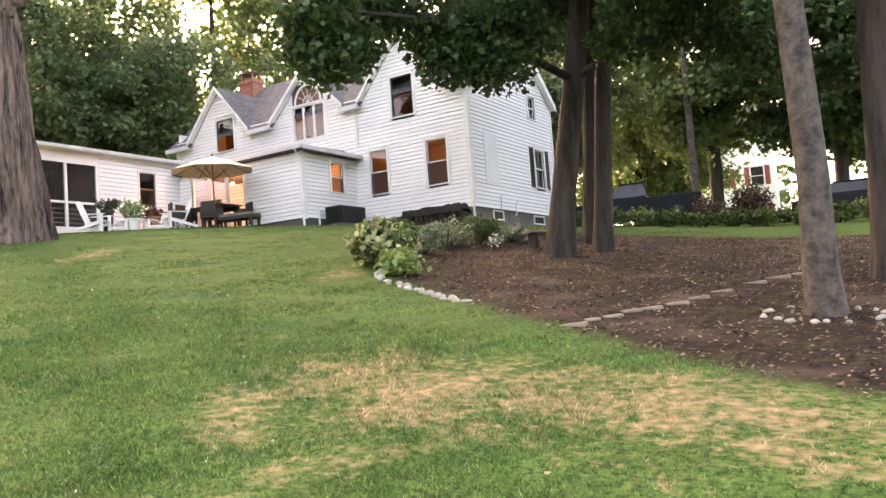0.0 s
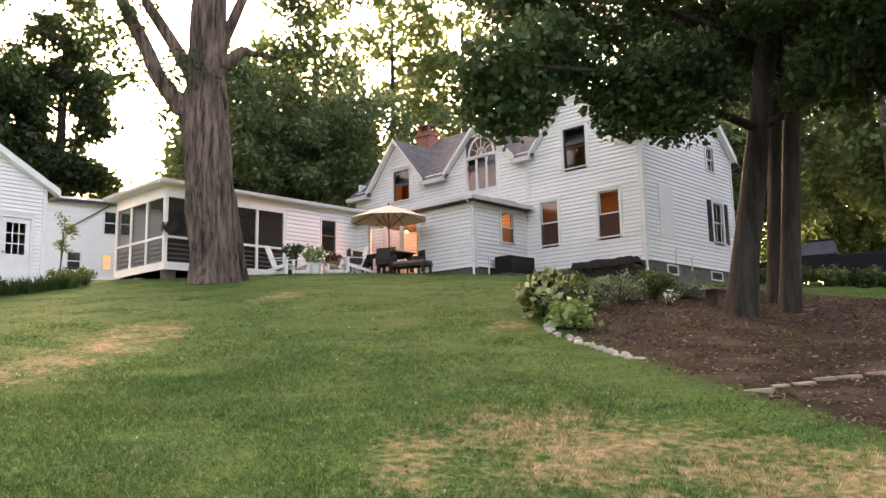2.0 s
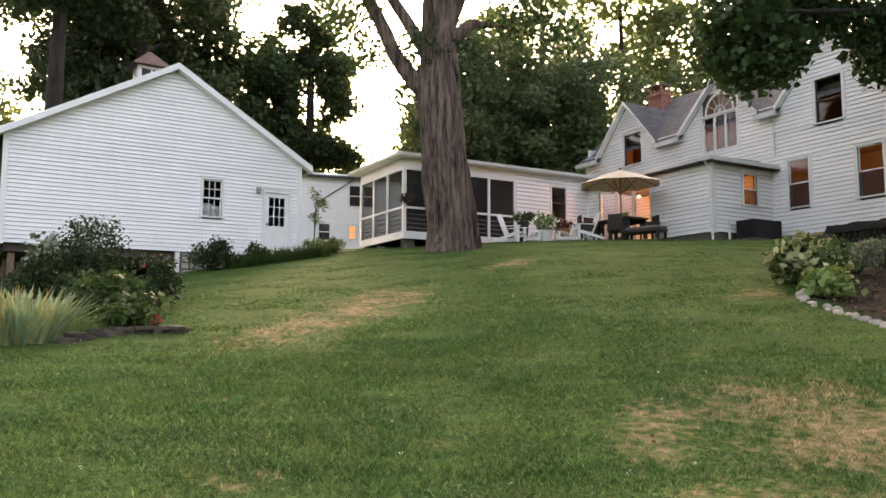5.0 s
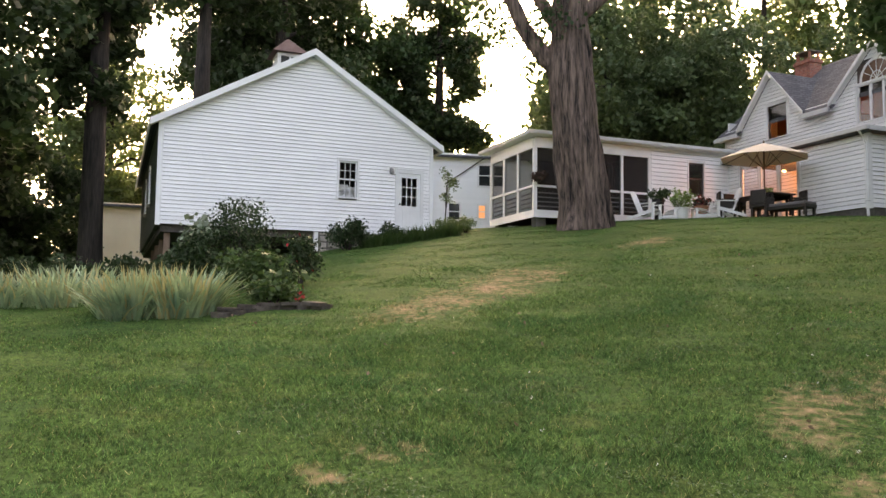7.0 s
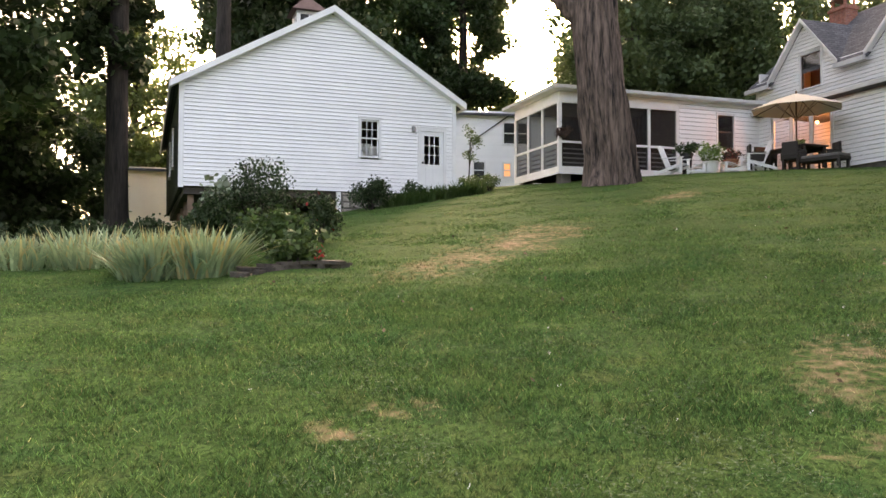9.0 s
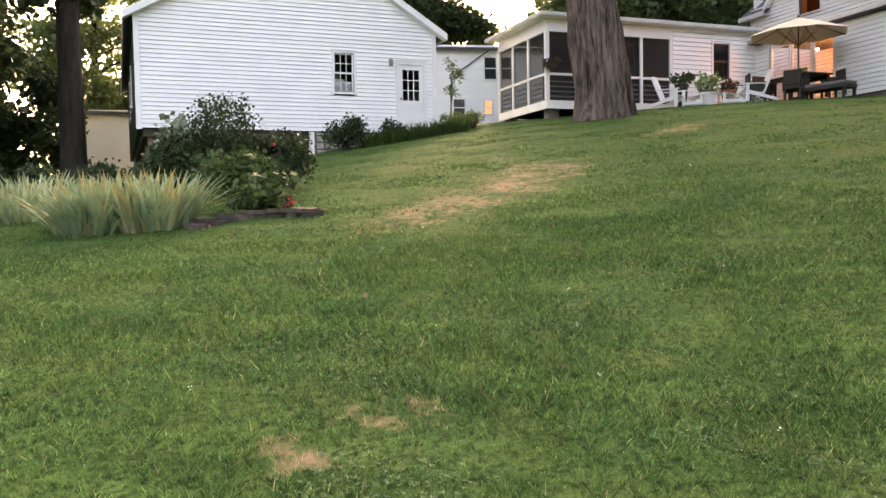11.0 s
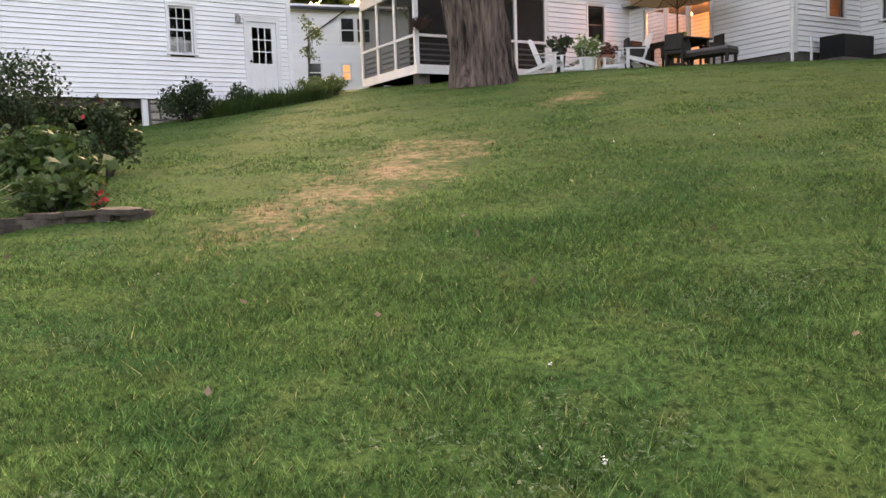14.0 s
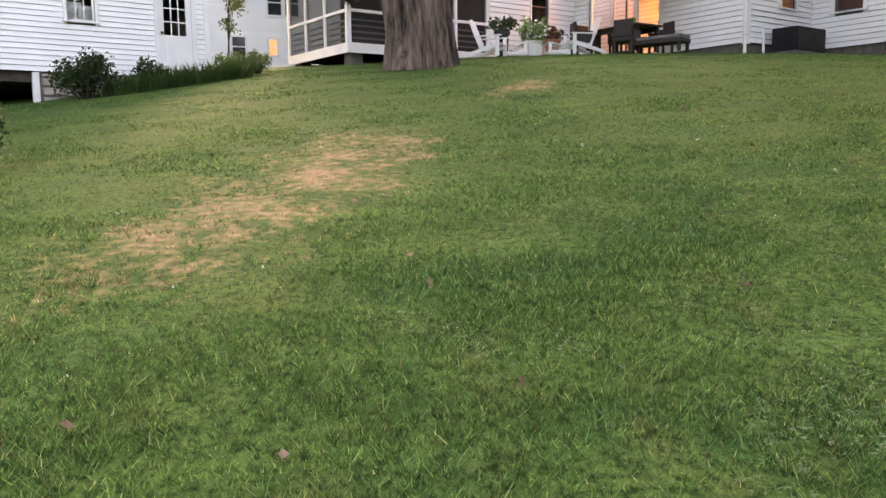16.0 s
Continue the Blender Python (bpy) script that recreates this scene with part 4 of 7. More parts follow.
porch_bay(wing_f, [0.03, 1.9, 3.8, SY - WY0 - 0.05], "white-framed porch screens with a slatted railing")
porch_bay(wing_s, [0.0, 1.24, 2.51, WX1 - WX0 - 0.06], "white-framed porch end screens with a slatted railing")
for x, y in ((WX1 - 0.35, WY0 + 0.35), (WX0 + 0.3, WY0 + 0.35), (WX1 - 0.35, 17.5)):
    h = 3.66 - gz(x, y)
    tagged(part("pier", soft(boxes((x - 0.2, x + 0.2, y - 0.2, y + 0.2, gz(x, y) - 0.2, 3.655)), 0.02), FOUND), "grey concrete pier under the porch", "pier")
bm = bmesh.new()
for k in range(14):
    x = WX0 + 0.3 + 0.13 * k
    box(bm, x, x + 0.1, 17.9 + (0.04 if k % 2 else 0), 17.93 + (0.04 if k % 2 else 0), 3.85, 6.3)
tagged(part("porch_curtain", bm, DARKWOOD), "dark hanging curtain inside the porch", "curtain")

# ---------------------------------------------------------------- barn
BT = 1.8
barn = pose(-27.11, 0.2, 0, 0, 0, BT)
bxy = lambda x, y: tuple((barn @ Vector((x, y, 0)))[:2])
BW, BD, BB, BE, BP = 9.42, 15.0, 2.72, 6.05, 8.84
BR = BW / 2 + 0.22
gable = Face(*bxy(0, 0), 90 + BT)
side = Face(*bxy(-BD, 0), BT)


def barn_spans(z):
    if z <= BE:
        return [(0, BW)]
    k = (BP - z) / (BP - BE)
    return [(BR * (1 - k), BR + (BW - BR) * k)]


bdoor = (8.12, 8.98, BB - 0.2, 4.98)
bwin = (5.92, 6.58, 3.98, 5.24)
clad_wall("wall_barn_gable", "white clapboard gable wall of the barn", gable, BB, BP - 0.04, barn_spans, [bdoor, bwin], 0.129, gap=0.007)
# this side faces away from the glow; its boards are coloured grey for shade
clad_wall("wall_barn_side", "white clapboard side wall of the barn, coloured grey for its shade", side, BB, BE, full(0, BD), [(5.5, 6.4, 4.0, 5.3), (9.0, 9.9, 4.0, 5.3)], 0.129, board=SHADEDBOARD)
window(gable, *bwin, "small-paned white barn window with boxes stacked inside", grid=(3, 2), casing=0.07)
window(side, 5.5, 6.4, 4.0, 5.3, "white side window of the barn", grid=(2, 2), casing=0.07)
window(side, 9.0, 9.9, 4.0, 5.3, "white side window of the barn", grid=(2, 2), casing=0.07)


def local_part(name, bm, m, label, category, kind="structure"):
    bm.transform(barn)
    return tagged(part(name, bm, m), label, category, kind=kind)


local_part("wall_barn_back", boxes((-BD, -BD + 0.12, 0.13, BW - 0.13, BB, BE), (-BD + 0.13, -0.13, BW - 0.12, BW, BB, BE)), WHITE, "plain far walls of the barn", "wall")
local_part("ceiling_barn", boxes((-BD + 0.13, -0.13, 0.13, BW - 0.13, BE - 0.1, BE - 0.02)), DARKWOOD, "dark boarded barn ceiling", "ceiling")
local_part("wall_barn_inner", boxes((-3.2, -3.1, 0.13, BW - 0.13, BB, BE - 0.11)), DARKWOOD, "dark partition inside the barn", "wall")
local_part("floor_barn", boxes((-BD + 0.1, -0.13, 0.13, BW - 0.13, BB - 0.25, BB)), DARKWOOD, "dark barn floor on posts", "floor")
local_part("wall_barn_cellar", boxes((-0.32, -0.02, 5.25, BW, 0.6, BB - 0.01), (-BD, -0.33, BW - 0.3, BW, 0.6, BB - 0.26), (-BD, -8.5, 3.0, 3.3, 0.6, BB - 0.26), (-9.0, -8.7, 3.31, BW - 0.31, 0.6, BB - 0.26)), FOUND, "rough stone cellar wall under the barn", "wall")
local_part("trim", boxes((0.0, 0.056, -0.056, 0.1, BB - 0.05, BE), (0.0, 0.056, BW - 0.1, BW + 0.03, BB - 0.05, BE + 0.0), (-0.16, 0.02, 5.1, 5.24, 0.9, BB - 0.02)), TRIM, "white corner boards and cellar door post", "trim")
for x, y in ((-0.4, 0.35), (-3.2, 0.35), (-6.2, 0.35), (-0.9, 2.9), (-9.3, 0.35), (-0.35, 1.1)):
    X, Y = bxy(x, y)
    tagged(part("barn_post", soft(boxes((X - 0.1, X + 0.1, Y - 0.1, Y + 0.1, gz(X, Y) - 0.3, BB - 0.255)), 0.012), POSTWOOD), "brown timber post under the barn", "post")

bm = bmesh.new()
oy, ox = 0.3, 0.32
top = BP + 0.16
for sgn in (0, 1):
    ye = -oy if sgn == 0 else BW + oy
    s = (BP - BE) / (BR if sgn == 0 else BW - BR)
    ze = top - s * abs(ye - BR)
    q = [(-BD - 0.3, ye, ze), (ox, ye, ze), (ox, BR, top), (-BD - 0.3, BR, top)]
    roof_slab(bm, q if sgn == 0 else q[::-1], 0.14)
broof = local_part("roof_barn", bm, SHINGLE, "grey shingle roof of the barn", "roof")
for sgn in (0, 1):
    ye = -oy - 0.02 if sgn == 0 else BW + oy + 0.02
    s = (BP - BE) / (BR if sgn == 0 else BW - BR)
    ze = top - s * abs(ye - BR)
    bm = bmesh.new()
    hexa(bm, [(ox + 0.003, ye, ze - 0.2), (ox + 0.035, ye, ze - 0.2), (ox + 0.035, BR, top - 0.2), (ox + 0.003, BR, top - 0.2)],
         [(ox + 0.003, ye, ze + 0.02), (ox + 0.035, ye, ze + 0.02), (ox + 0.035, BR, top + 0.02), (ox + 0.003, BR, top + 0.02)])
    bm.transform(barn)
    part("rake_board", bm, TRIM, broof, "white rake board")
    bm = bmesh.new()
    hexa(bm, [(0.03, ye, ze - 0.19), (ox, ye, ze - 0.19), (ox, BR, top - 0.19), (0.03, BR, top - 0.19)],
         [(0.03, ye, ze - 0.16), (ox, ye, ze - 0.16), (ox, BR, top - 0.16), (0.03, BR, top - 0.16)])
    bm.transform(barn)
    part("soffit", bm, TRIM, broof)
    yb = -oy - 0.05 if sgn == 0 else BW + oy
    bm = boxes((-BD - 0.3, ox, yb, yb + 0.05, ze - 0.2, ze + 0.0))
    bm.transform(barn)
    part("fascia", bm, GREYTRIM, broof)

# cupola
X, Y = bxy(-4.6, BR)
cu = tagged(empty("cupola", X, Y, top - 0.12, BT), "white cupola with windows and a dark pyramid roof", "cupola")
part("base", soft(boxes((-0.55, 0.55, -0.55, 0.55, -0.6, 0.55)), 0.01), TRIM, cu)
part("lantern", boxes((-0.5, 0.5, -0.5, 0.5, 0.55, 0.72), (-0.5, 0.5, -0.5, 0.5, 1.18, 1.3), *((a, a + 0.14, b, b + 0.14, 0.72, 1.18) for a in (-0.5, 0.36) for b in (-0.5, 0.36)),
                      (0.44, 0.5, -0.03, 0.03, 0.72, 1.18), (-0.03, 0.03, -0.5, -0.44, 0.72, 1.18)), TRIM, cu)
part("glazing", boxes((-0.42, 0.42, -0.42, 0.42, 0.72, 1.18)), DARKMETAL, cu, "dark cupola glass")
bm = bmesh.new()
b0 = [bm.verts.new(v) for v in ((-0.72, -0.72, 1.3), (0.72, -0.72, 1.3), (0.72, 0.72, 1.3), (-0.72, 0.72, 1.3))]
b1 = [bm.verts.new(v) for v in ((-0.06, -0.06, 2.0), (0.06, -0.06, 2.0), (0.06, 0.06, 2.0), (-0.06, 0.06, 2.0))]
bm.faces.new(b0[::-1]), bm.faces.new(b1)
for i in range(4):
    bm.faces.new((b0[i], b0[(i + 1) % 4], b1[(i + 1) % 4], b1[i]))
part("roof", bm, mat("brown_cupola_roof", (0.10, 0.055, 0.05), (0.15, 0.09, 0.08), rough=0.7), cu)

# barn door
bd = tagged(empty("door_2", *gable.at(bdoor[0], BB + 0.13), 90 + BT), "white barn door with nine small panes", "door", kind="structure")
w, h = bdoor[1] - bdoor[0], bdoor[3] - BB - 0.13
part("door_frame", boxes((-0.11, 0, -0.05, 0.05, -0.1, h + 0.12), (w, w + 0.11, -0.05, 0.05, -0.1, h + 0.12), (0, w, -0.05, 0.05, h, h + 0.12), (-0.13, w + 0.13, -0.07, 0.05, h + 0.12, h + 0.15), (0, w, -0.06, 0.05, -0.1, -0.02)), TRIM, bd)
leaf = part("leaf", boxes((0, 0.14, 0, 0.045, 0, h), (w - 0.14, w, 0, 0.045, 0, h), (0.14, w - 0.14, 0, 0.045, 0, 0.95), (0.14, w - 0.14, 0, 0.045, h - 0.16, h)), TRIM, bd)
for a, b in ((0.19, w / 2 - 0.04), (w / 2 + 0.04, w - 0.19)):
    part("panel", soft(boxes((a, b, -0.012, 0.004, 0.18, 0.82)), 0.008), TRIM, leaf)
gx0, gx1, gz0, gz1 = 0.14, w - 0.14, 0.95, h - 0.16
mun = bmesh.new()
for k in (1, 2):
    x = gx0 + (gx1 - gx0) * k / 3
    z = gz0 + (gz1 - gz0) * k / 3
    box(mun, x - 0.014, x + 0.014, 0.004, 0.04, gz0, gz1)
    box(mun, gx0, gx1, 0.006, 0.038, z - 0.014, z + 0.014)
part("muntins", mun, TRIM, leaf)
for i in range(3):
    for j in range(3):
        bm = bmesh.new()
        x0, x1 = (gx0 + (gx1 - gx0) * k / 3 for k in (i, i + 1))
        z0, z1 = (gz0 + (gz1 - gz0) * k / 3 for k in (j, j + 1))
        bm.faces.new([bm.verts.new(p) for p in ((x0, 0.022, z0), (x1, 0.022, z0), (x1, 0.022, z1), (x0, 0.022, z1))])
        part("pane", bm, GLASS, leaf).visible_shadow = False
bm = bmesh.new()
bmesh.ops.create_uvsphere(bm, u_segments=10, v_segments=6, radius=0.035, matrix=Matrix.Translation((0.07, -0.05, 1.0)))
part("knob", bm, DARKMETAL, leaf, "dark round knob", smooth=True)

# wall lantern beside the barn door
wl = tagged(empty("wall_lantern", *gable.at(7.83, 5.02, 0.03), 90 + BT), "small dark wall lantern beside the door", "lantern")
part("back_plate", soft(boxes((-0.05, 0.05, -0.02, 0, -0.12, 0.12)), 0.006), METAL, wl)
part("arm", rod([(0, -0.02, 0.08), (0, -0.1, 0.12), (0, -0.14, 0.08)], 0.012), METAL, wl)
part("housing", tube(bmesh.new(), [(0, -0.14, -0.14), (0, -0.14, -0.1), (0, -0.14, 0.05), (0, -0.14, 0.09)], [0.03, 0.06, 0.075, 0.02], 8), METAL, wl)
# boxes seen in the barn window
for x, y, z, a, b in ((-0.55, 6.1, 3.9, 0.5, 0.32), (-0.5, 6.45, 3.9, 0.35, 0.5), (-0.55, 6.2, 4.23, 0.4, 0.25)):
    bm = soft(boxes((x - 0.2, x + 0.15, y - a / 2, y + a / 2, z, z + b)), 0.01)
    local_part("storage_box", bm, TRIM, "pale storage box behind the barn window", "box", kind="thing")
local_part("storage_shelf", boxes((-0.95, -0.2, 5.6, 7.0, 3.84, 3.895), (-0.9, -0.85, 5.65, 5.7, BB, 3.84), (-0.9, -0.85, 6.9, 6.95, BB, 3.84)), DARKWOOD, "dark shelf inside the barn window", "shelf", kind="thing")


# fieldstones set in the cellar wall
cellar = bpy.data.objects["wall_barn_cellar"]
rr = random.Random(4)
zz = 1.35
while zz < BB - 0.1:
    hh = 0.16 + 0.1 * rr.random()
    yy = 5.3
    while yy < BW - 0.2:
        ww = 0.22 + 0.3 * rr.random()
        bm = bmesh.new()
        ye, ze = min(yy + ww, BW) - 0.02, min(zz + hh, BB - 0.02) - 0.02
        q = [(yy + 0.03 * rr.random(), zz + 0.03 * rr.random()), (ye - 0.03 * rr.random(), zz + 0.02 * rr.random()), (ye - 0.02 * rr.random(), ze - 0.03 * rr.random()), (yy + 0.02 * rr.random(), ze)]
        hexa(bm, [(-0.025, a, b) for a, b in q], [(0.02 + 0.02 * rr.random(), a + (0.02 if k in (0, 3) else -0.02), b + (0.02 if k < 2 else -0.02)) for k, (a, b) in enumerate(q)])
        bm.transform(barn)
        part("stone", bm, STONE, cellar)
        yy += ww
    zz += hh


def gable_end(name, label, a, b, peak, thick, m):
    """A triangle closing a roof's end: two feet, a peak, and a thickness vector."""
    bm = bmesh.new()
    f0 = [bm.verts.new(v) for v in (a, b, peak)]
    f1 = [bm.verts.new(Vector(v) + Vector(thick)) for v in (a, b, peak)]
    bm.faces.new(f0), bm.faces.new(f1[::-1])
    for i in range(3):
        bm.faces.new((f0[i], f0[(i + 1) % 3], f1[(i + 1) % 3], f1[i]))
    tagged(part(name, bm, m), label, "wall", kind="structure")


gable_end("wall_west_gable", "white gable closing the far end of the roof", (HX0, HY0, EAVE), (HX0, HY1, EAVE), (HX0, HYM, RIDGE - 0.05), (0.12, 0, 0), WHITE)
gable_end("wall_barn_back_gable", "white gable closing the back of the barn", barn @ Vector((-BD, 0, BE)), barn @ Vector((-BD, BW, BE)), barn @ Vector((-BD, BR, BP)), barn.to_3x3() @ Vector((0.12, 0, 0)), WHITE)


# ---------------------------------------------------------------- trees
RNG = np.random.default_rng(11)


def leaf_cloud(centres, spread, n, size, rng, droop=0.25, flat=0.75):
    """Kite-shaped leaves round clump centres: vertices and quads."""
    c = centres[rng.integers(0, len(centres), n)]
    sp = spread[rng.integers(0, len(spread), n)] if np.ndim(spread) else spread
    d = rng.normal(size=(n, 3))
    d /= np.linalg.norm(d, axis=1)[:, None]
    rad = rng.random(n) ** 0.45
    p = c + d * (rad * sp)[:, None] * np.array([1, 1, flat])
    # twig-like bunching
    p += rng.normal(size=(n, 3)) * size * 0.6
    a = rng.normal(size=(n, 3))
    a[:, 2] -= droop
    a /= np.linalg.norm(a, axis=1)[:, None]
    up = rng.normal(size=(n, 3)) * 0.7 + np.array([0, 0, 1.0])
    b = np.cross(a, up)
    b /= np.linalg.norm(b, axis=1)[:, None] + 1e-6
    s = size * (0.6 + 0.8 * rng.random(n))[:, None]
    v = np.stack([p - a * s * 0.5, p + b * s * 0.42 - a * s * 0.05, p + a * s * 0.6, p - b * s * 0.42 - a * s * 0.05], 1).reshape(-1, 3)
    f = np.arange(4 * n).reshape(n, 4)
    return v, f


def clumps(centre, radii, n, rng, hollow=0.35):
    d = rng.normal(size=(n, 3))
    d /= np.linalg.norm(d, axis=1)[:, None]
    r = hollow + (1 - hollow) * rng.random(n) ** 0.6
    return np.asarray(centre) + d * r[:, None] * np.asarray(radii)


def trunk_mesh(points, radii, ridges=14, depth=0.05, sides=36, seed=0, flare=0.0):
    """A furrowed trunk along points, with a flared foot."""
    pts = [Vector(p) for p in points]
    rings, rr = [], []
    for (p0, r0), (p1, r1) in zip(zip(pts, radii), zip(pts[1:], radii[1:])):
        k = max(2, int((p1 - p0).length / (0.16 if sides > 100 else 0.35)))
        for i in range(k):
            rings.append(p0.lerp(p1, i / k)), rr.append(r0 + (r1 - r0) * i / k)
    rings.append(pts[-1]), rr.append(radii[-1])
    z0 = pts[0].z
    verts, faces = [], []
    for j, (p, r) in enumerate(zip(rings, rr)):
        for k in range(sides):
            a = 2 * math.pi * k / sides
            q = noise.noise((math.cos(a) * ridges * 0.32, math.sin(a) * ridges * 0.32, p.z * 0.35 + seed * 7.1))
            q2 = noise.noise((math.cos(a) * 1.3, math.sin(a) * 1.3, p.z * 0.3 + seed * 3.3))
            foot = flare * math.exp(-max(p.z - z0, 0) / 0.55) * (1 + 0.5 * math.sin(a * 5 + seed))
            q3 = noise.noise((math.cos(a) * ridges * 0.9, math.sin(a) * ridges * 0.9, p.z * 1.1 + seed)) if sides > 100 else 0.0
            R = r * (1 + 0.07 * q3 + depth * (1 - 2 * abs(q)) + depth * 0.8 * q2 + foot)
            verts.append((p.x + R * math.cos(a), p.y + R * math.sin(a), p.z))
    for j in range(len(rings) - 1):
        for k in range(sides):
            a, b = j * sides + k, j * sides + (k + 1) % sides
            faces.append((a, b, b + sides, a + sides))
    return verts, faces


def limb(name, points, r0, r1, material, parent, seed=0):
    """A bending tapered limb."""
    pts = [Vector(p) for p in points]
    fine = []
    for i in range(len(pts) - 1):
        for k in range(4):
            fine.append(pts[i].lerp(pts[i + 1], k / 4) + Vector((noise.noise((i + k * 0.3, seed, 1)), noise.noise((i + k * 0.3, seed, 2)), 0)) * r0 * 0.6)
    fine.append(pts[-1])
    n = len(fine)
    bm = tube(bmesh.new(), fine, [r0 + (r1 - r0) * i / (n - 1) for i in range(n)], 10)
    return part(name, bm, material, parent, smooth=True)


def tree(name, label, foot, path, radii, crown, leaves, size, bark, leaf, spread=0.9, limbs=8, flare=0.35, depth=0.05, seed=0, sides=36, extra=(), group="", category="tree"):
    """foot: x, y; path: offsets of the trunk's line from the foot; crown: list of (centre, radii, clumps), offsets from the foot."""
    rng = np.random.default_rng(seed + 100)
    x, y = foot
    z = gz(x, y) - 0.15
    t = tagged(empty(name, x, y, z), label, category, group)
    v, f = trunk_mesh(path, radii, seed=seed, flare=flare, depth=depth, sides=sides)
    from_arrays("trunk", v, f, bark, t, smooth=True)
    cs = np.concatenate([clumps(c, r, n, rng) for c, r, n in crown] + ([np.array([e[:3] for e in extra]) - np.array([x, y, z])] if len(extra) else []))
    v, f = leaf_cloud(cs, spread, leaves, size, rng)
    from_arrays("crown", v, f, leaf, t)
    top = Vector(path[-1])
    for k in range(limbs):
        c = Vector(cs[int(len(cs) * (k + 0.5) / limbs) % len(cs)])
        h = max(path[0][2] + 0.35 * top.z, min(c.z - 1.0, top.z * 0.95))
        i = max(j for j in range(len(path)) if path[j][2] <= h)
        j = min(i + 1, len(path) - 1)
        a, b = Vector(path[i]), Vector(path[j])
        q = a.lerp(b, (h - a.z) / max(b.z - a.z, 0.01))
        r = radii[i] * 0.42
        limb("limb", [q, q.lerp(c, 0.5) + Vector((0, 0, 0.5)), c], r, r * 0.18, bark, t, seed + k)
    return t


# great old tree on the lawn, leaning a little towards the barn
def lean(k, z):
    return (-0.45 * k, -0.89 * k, z)


big = tree("old_tree", "huge old tree with deeply furrowed grey-brown bark", (-22.42, 13.12),
           [lean(0, 0), lean(0.04, 1.0), lean(0.2, 2.0), lean(0.36, 3.2), lean(0.5, 4.8), lean(0.52, 7.0), lean(0.45, 9.5), lean(0.2, 13.0), lean(0.0, 17.0)],
           [0.67, 0.67, 0.67, 0.67, 0.65, 0.51, 0.46, 0.38, 0.25],
           [((0.5, 1.5, 14.5), (7.0, 7.0, 4.5), 60), ((-2.6, -3.6, 12.5), (3.2, 3.2, 2.6), 22)], 50000, 0.14, BARK, LEAF, spread=1.1, limbs=7, flare=0.24, depth=0.19, seed=1, sides=150,
           extra=[(-24.0, 12.5, 8.4, 1), (-22.2, 15.2, 10.6, 1), (-21.8, 15.9, 11.5, 1), (-24.9, 11.2, 9.8, 1), (-25.4, 10.6, 10.8, 1), (-22.9, 12.2, 9.4, 1), (-23.6, 10.4, 11.2, 1), (-21.3, 16.6, 10.4, 1)])
limb("limb", [lean(0.45, 4.5), lean(1.0, 5.35), lean(2.05, 6.8), lean(3.1, 9.0), lean(4.2, 12.5)], 0.36, 0.15, BARK, big, 31)
limb("limb", [lean(0.5, 6.2), lean(1.2, 7.2), lean(2.4, 9.1), lean(3.0, 12.0)], 0.27, 0.13, BARK, big, 37)
limb("limb", [lean(0.45, 6.8), lean(-0.2, 8.6), lean(-0.9, 10.8), lean(-2.0, 13.5)], 0.24, 0.11, BARK, big, 41)

# dark maples over the mulch
LOW = [(-8.8, 10.3, 4.7, 1), (-8.5, 10.5, 4.4, 1), (-8.6, 11.1, 4.7, 1), (-8.7, 11.6, 5.3, 1), (-8.3, 10.0, 5.1, 1), (-8.4, 12.4, 5.8, 1), (-7.8, 12.8, 5.2, 1), (-7.6, 12.9, 4.7, 1), (-7.1, 13.2, 4.7, 1), (-6.7, 13.4, 4.5, 1), (-6.9, 12.8, 5.3, 1), (-6.4, 14.1, 5.2, 1), (-8.2, 11.3, 5.9, 1), (-6.6, 13.5, 5.6, 1), (-4.4, 14.3, 5.3, 1), (-4.1, 15.5, 5.1, 1), (-3.4, 16.6, 5.1, 1), (-2.6, 16.8, 4.6, 1), (-2.0, 16.9, 4.1, 1), (-1.0, 17.0, 4.1, 1), (-3.4, 15.6, 5.6, 1), (-5.3, 16.2, 5.4, 1)]
tree("maple_tree", "dark maple with a straight furrowed trunk and a low leafy crown", (-7.36, 16.86),
     [(0, 0, 0), (0.18, 0.1, 1.5), (0.55, 0.33, 4.0), (1.0, 0.6, 7.5), (1.3, 0.8, 12.0)], [0.31, 0.27, 0.25, 0.22, 0.14],
     [((-1.2, -1.0, 8.3), (5.6, 4.6, 2.9), 50), ((2.5, -0.8, 7.6), (4.5, 3.5, 2.4), 34)], 115000, 0.115, BARKDARK, LEAF, spread=0.72, limbs=9, flare=0.3, depth=0.06, seed=2, extra=LOW, group="maples over the mulch")
tree("maple_tree", "dark maple with a straight furrowed trunk and a low leafy crown", (-6.75, 18.08),
     [(0, 0, 0), (0.12, 0.08, 2.0), (0.4, 0.25, 6.0), (0.6, 0.4, 12.0)], [0.22, 0.2, 0.18, 0.12],
     [((0.5, 1.2, 9.0), (5.5, 5.0, 3.0), 40)], 25000, 0.15, BARKDARK, LEAFDARK, spread=0.95, limbs=7, flare=0.3, depth=0.06, seed=3, group="maples over the mulch")
tree("maple_tree", "dark maple trunk standing behind two others", (-7.75, 19.9),
     [(0, 0, 0), (0.2, 0.1, 3.0), (0.4, 0.25, 7.0), (0.5, 0.3, 12.0)], [0.22, 0.2, 0.18, 0.12],
     [((-0.5, 2.0, 9.5), (5.0, 4.5, 3.0), 30)], 12000, 0.17, BARKDARK, LEAFDARK, spread=1.0, limbs=6, flare=0.3, depth=0.06, seed=4, group="maples over the mulch")
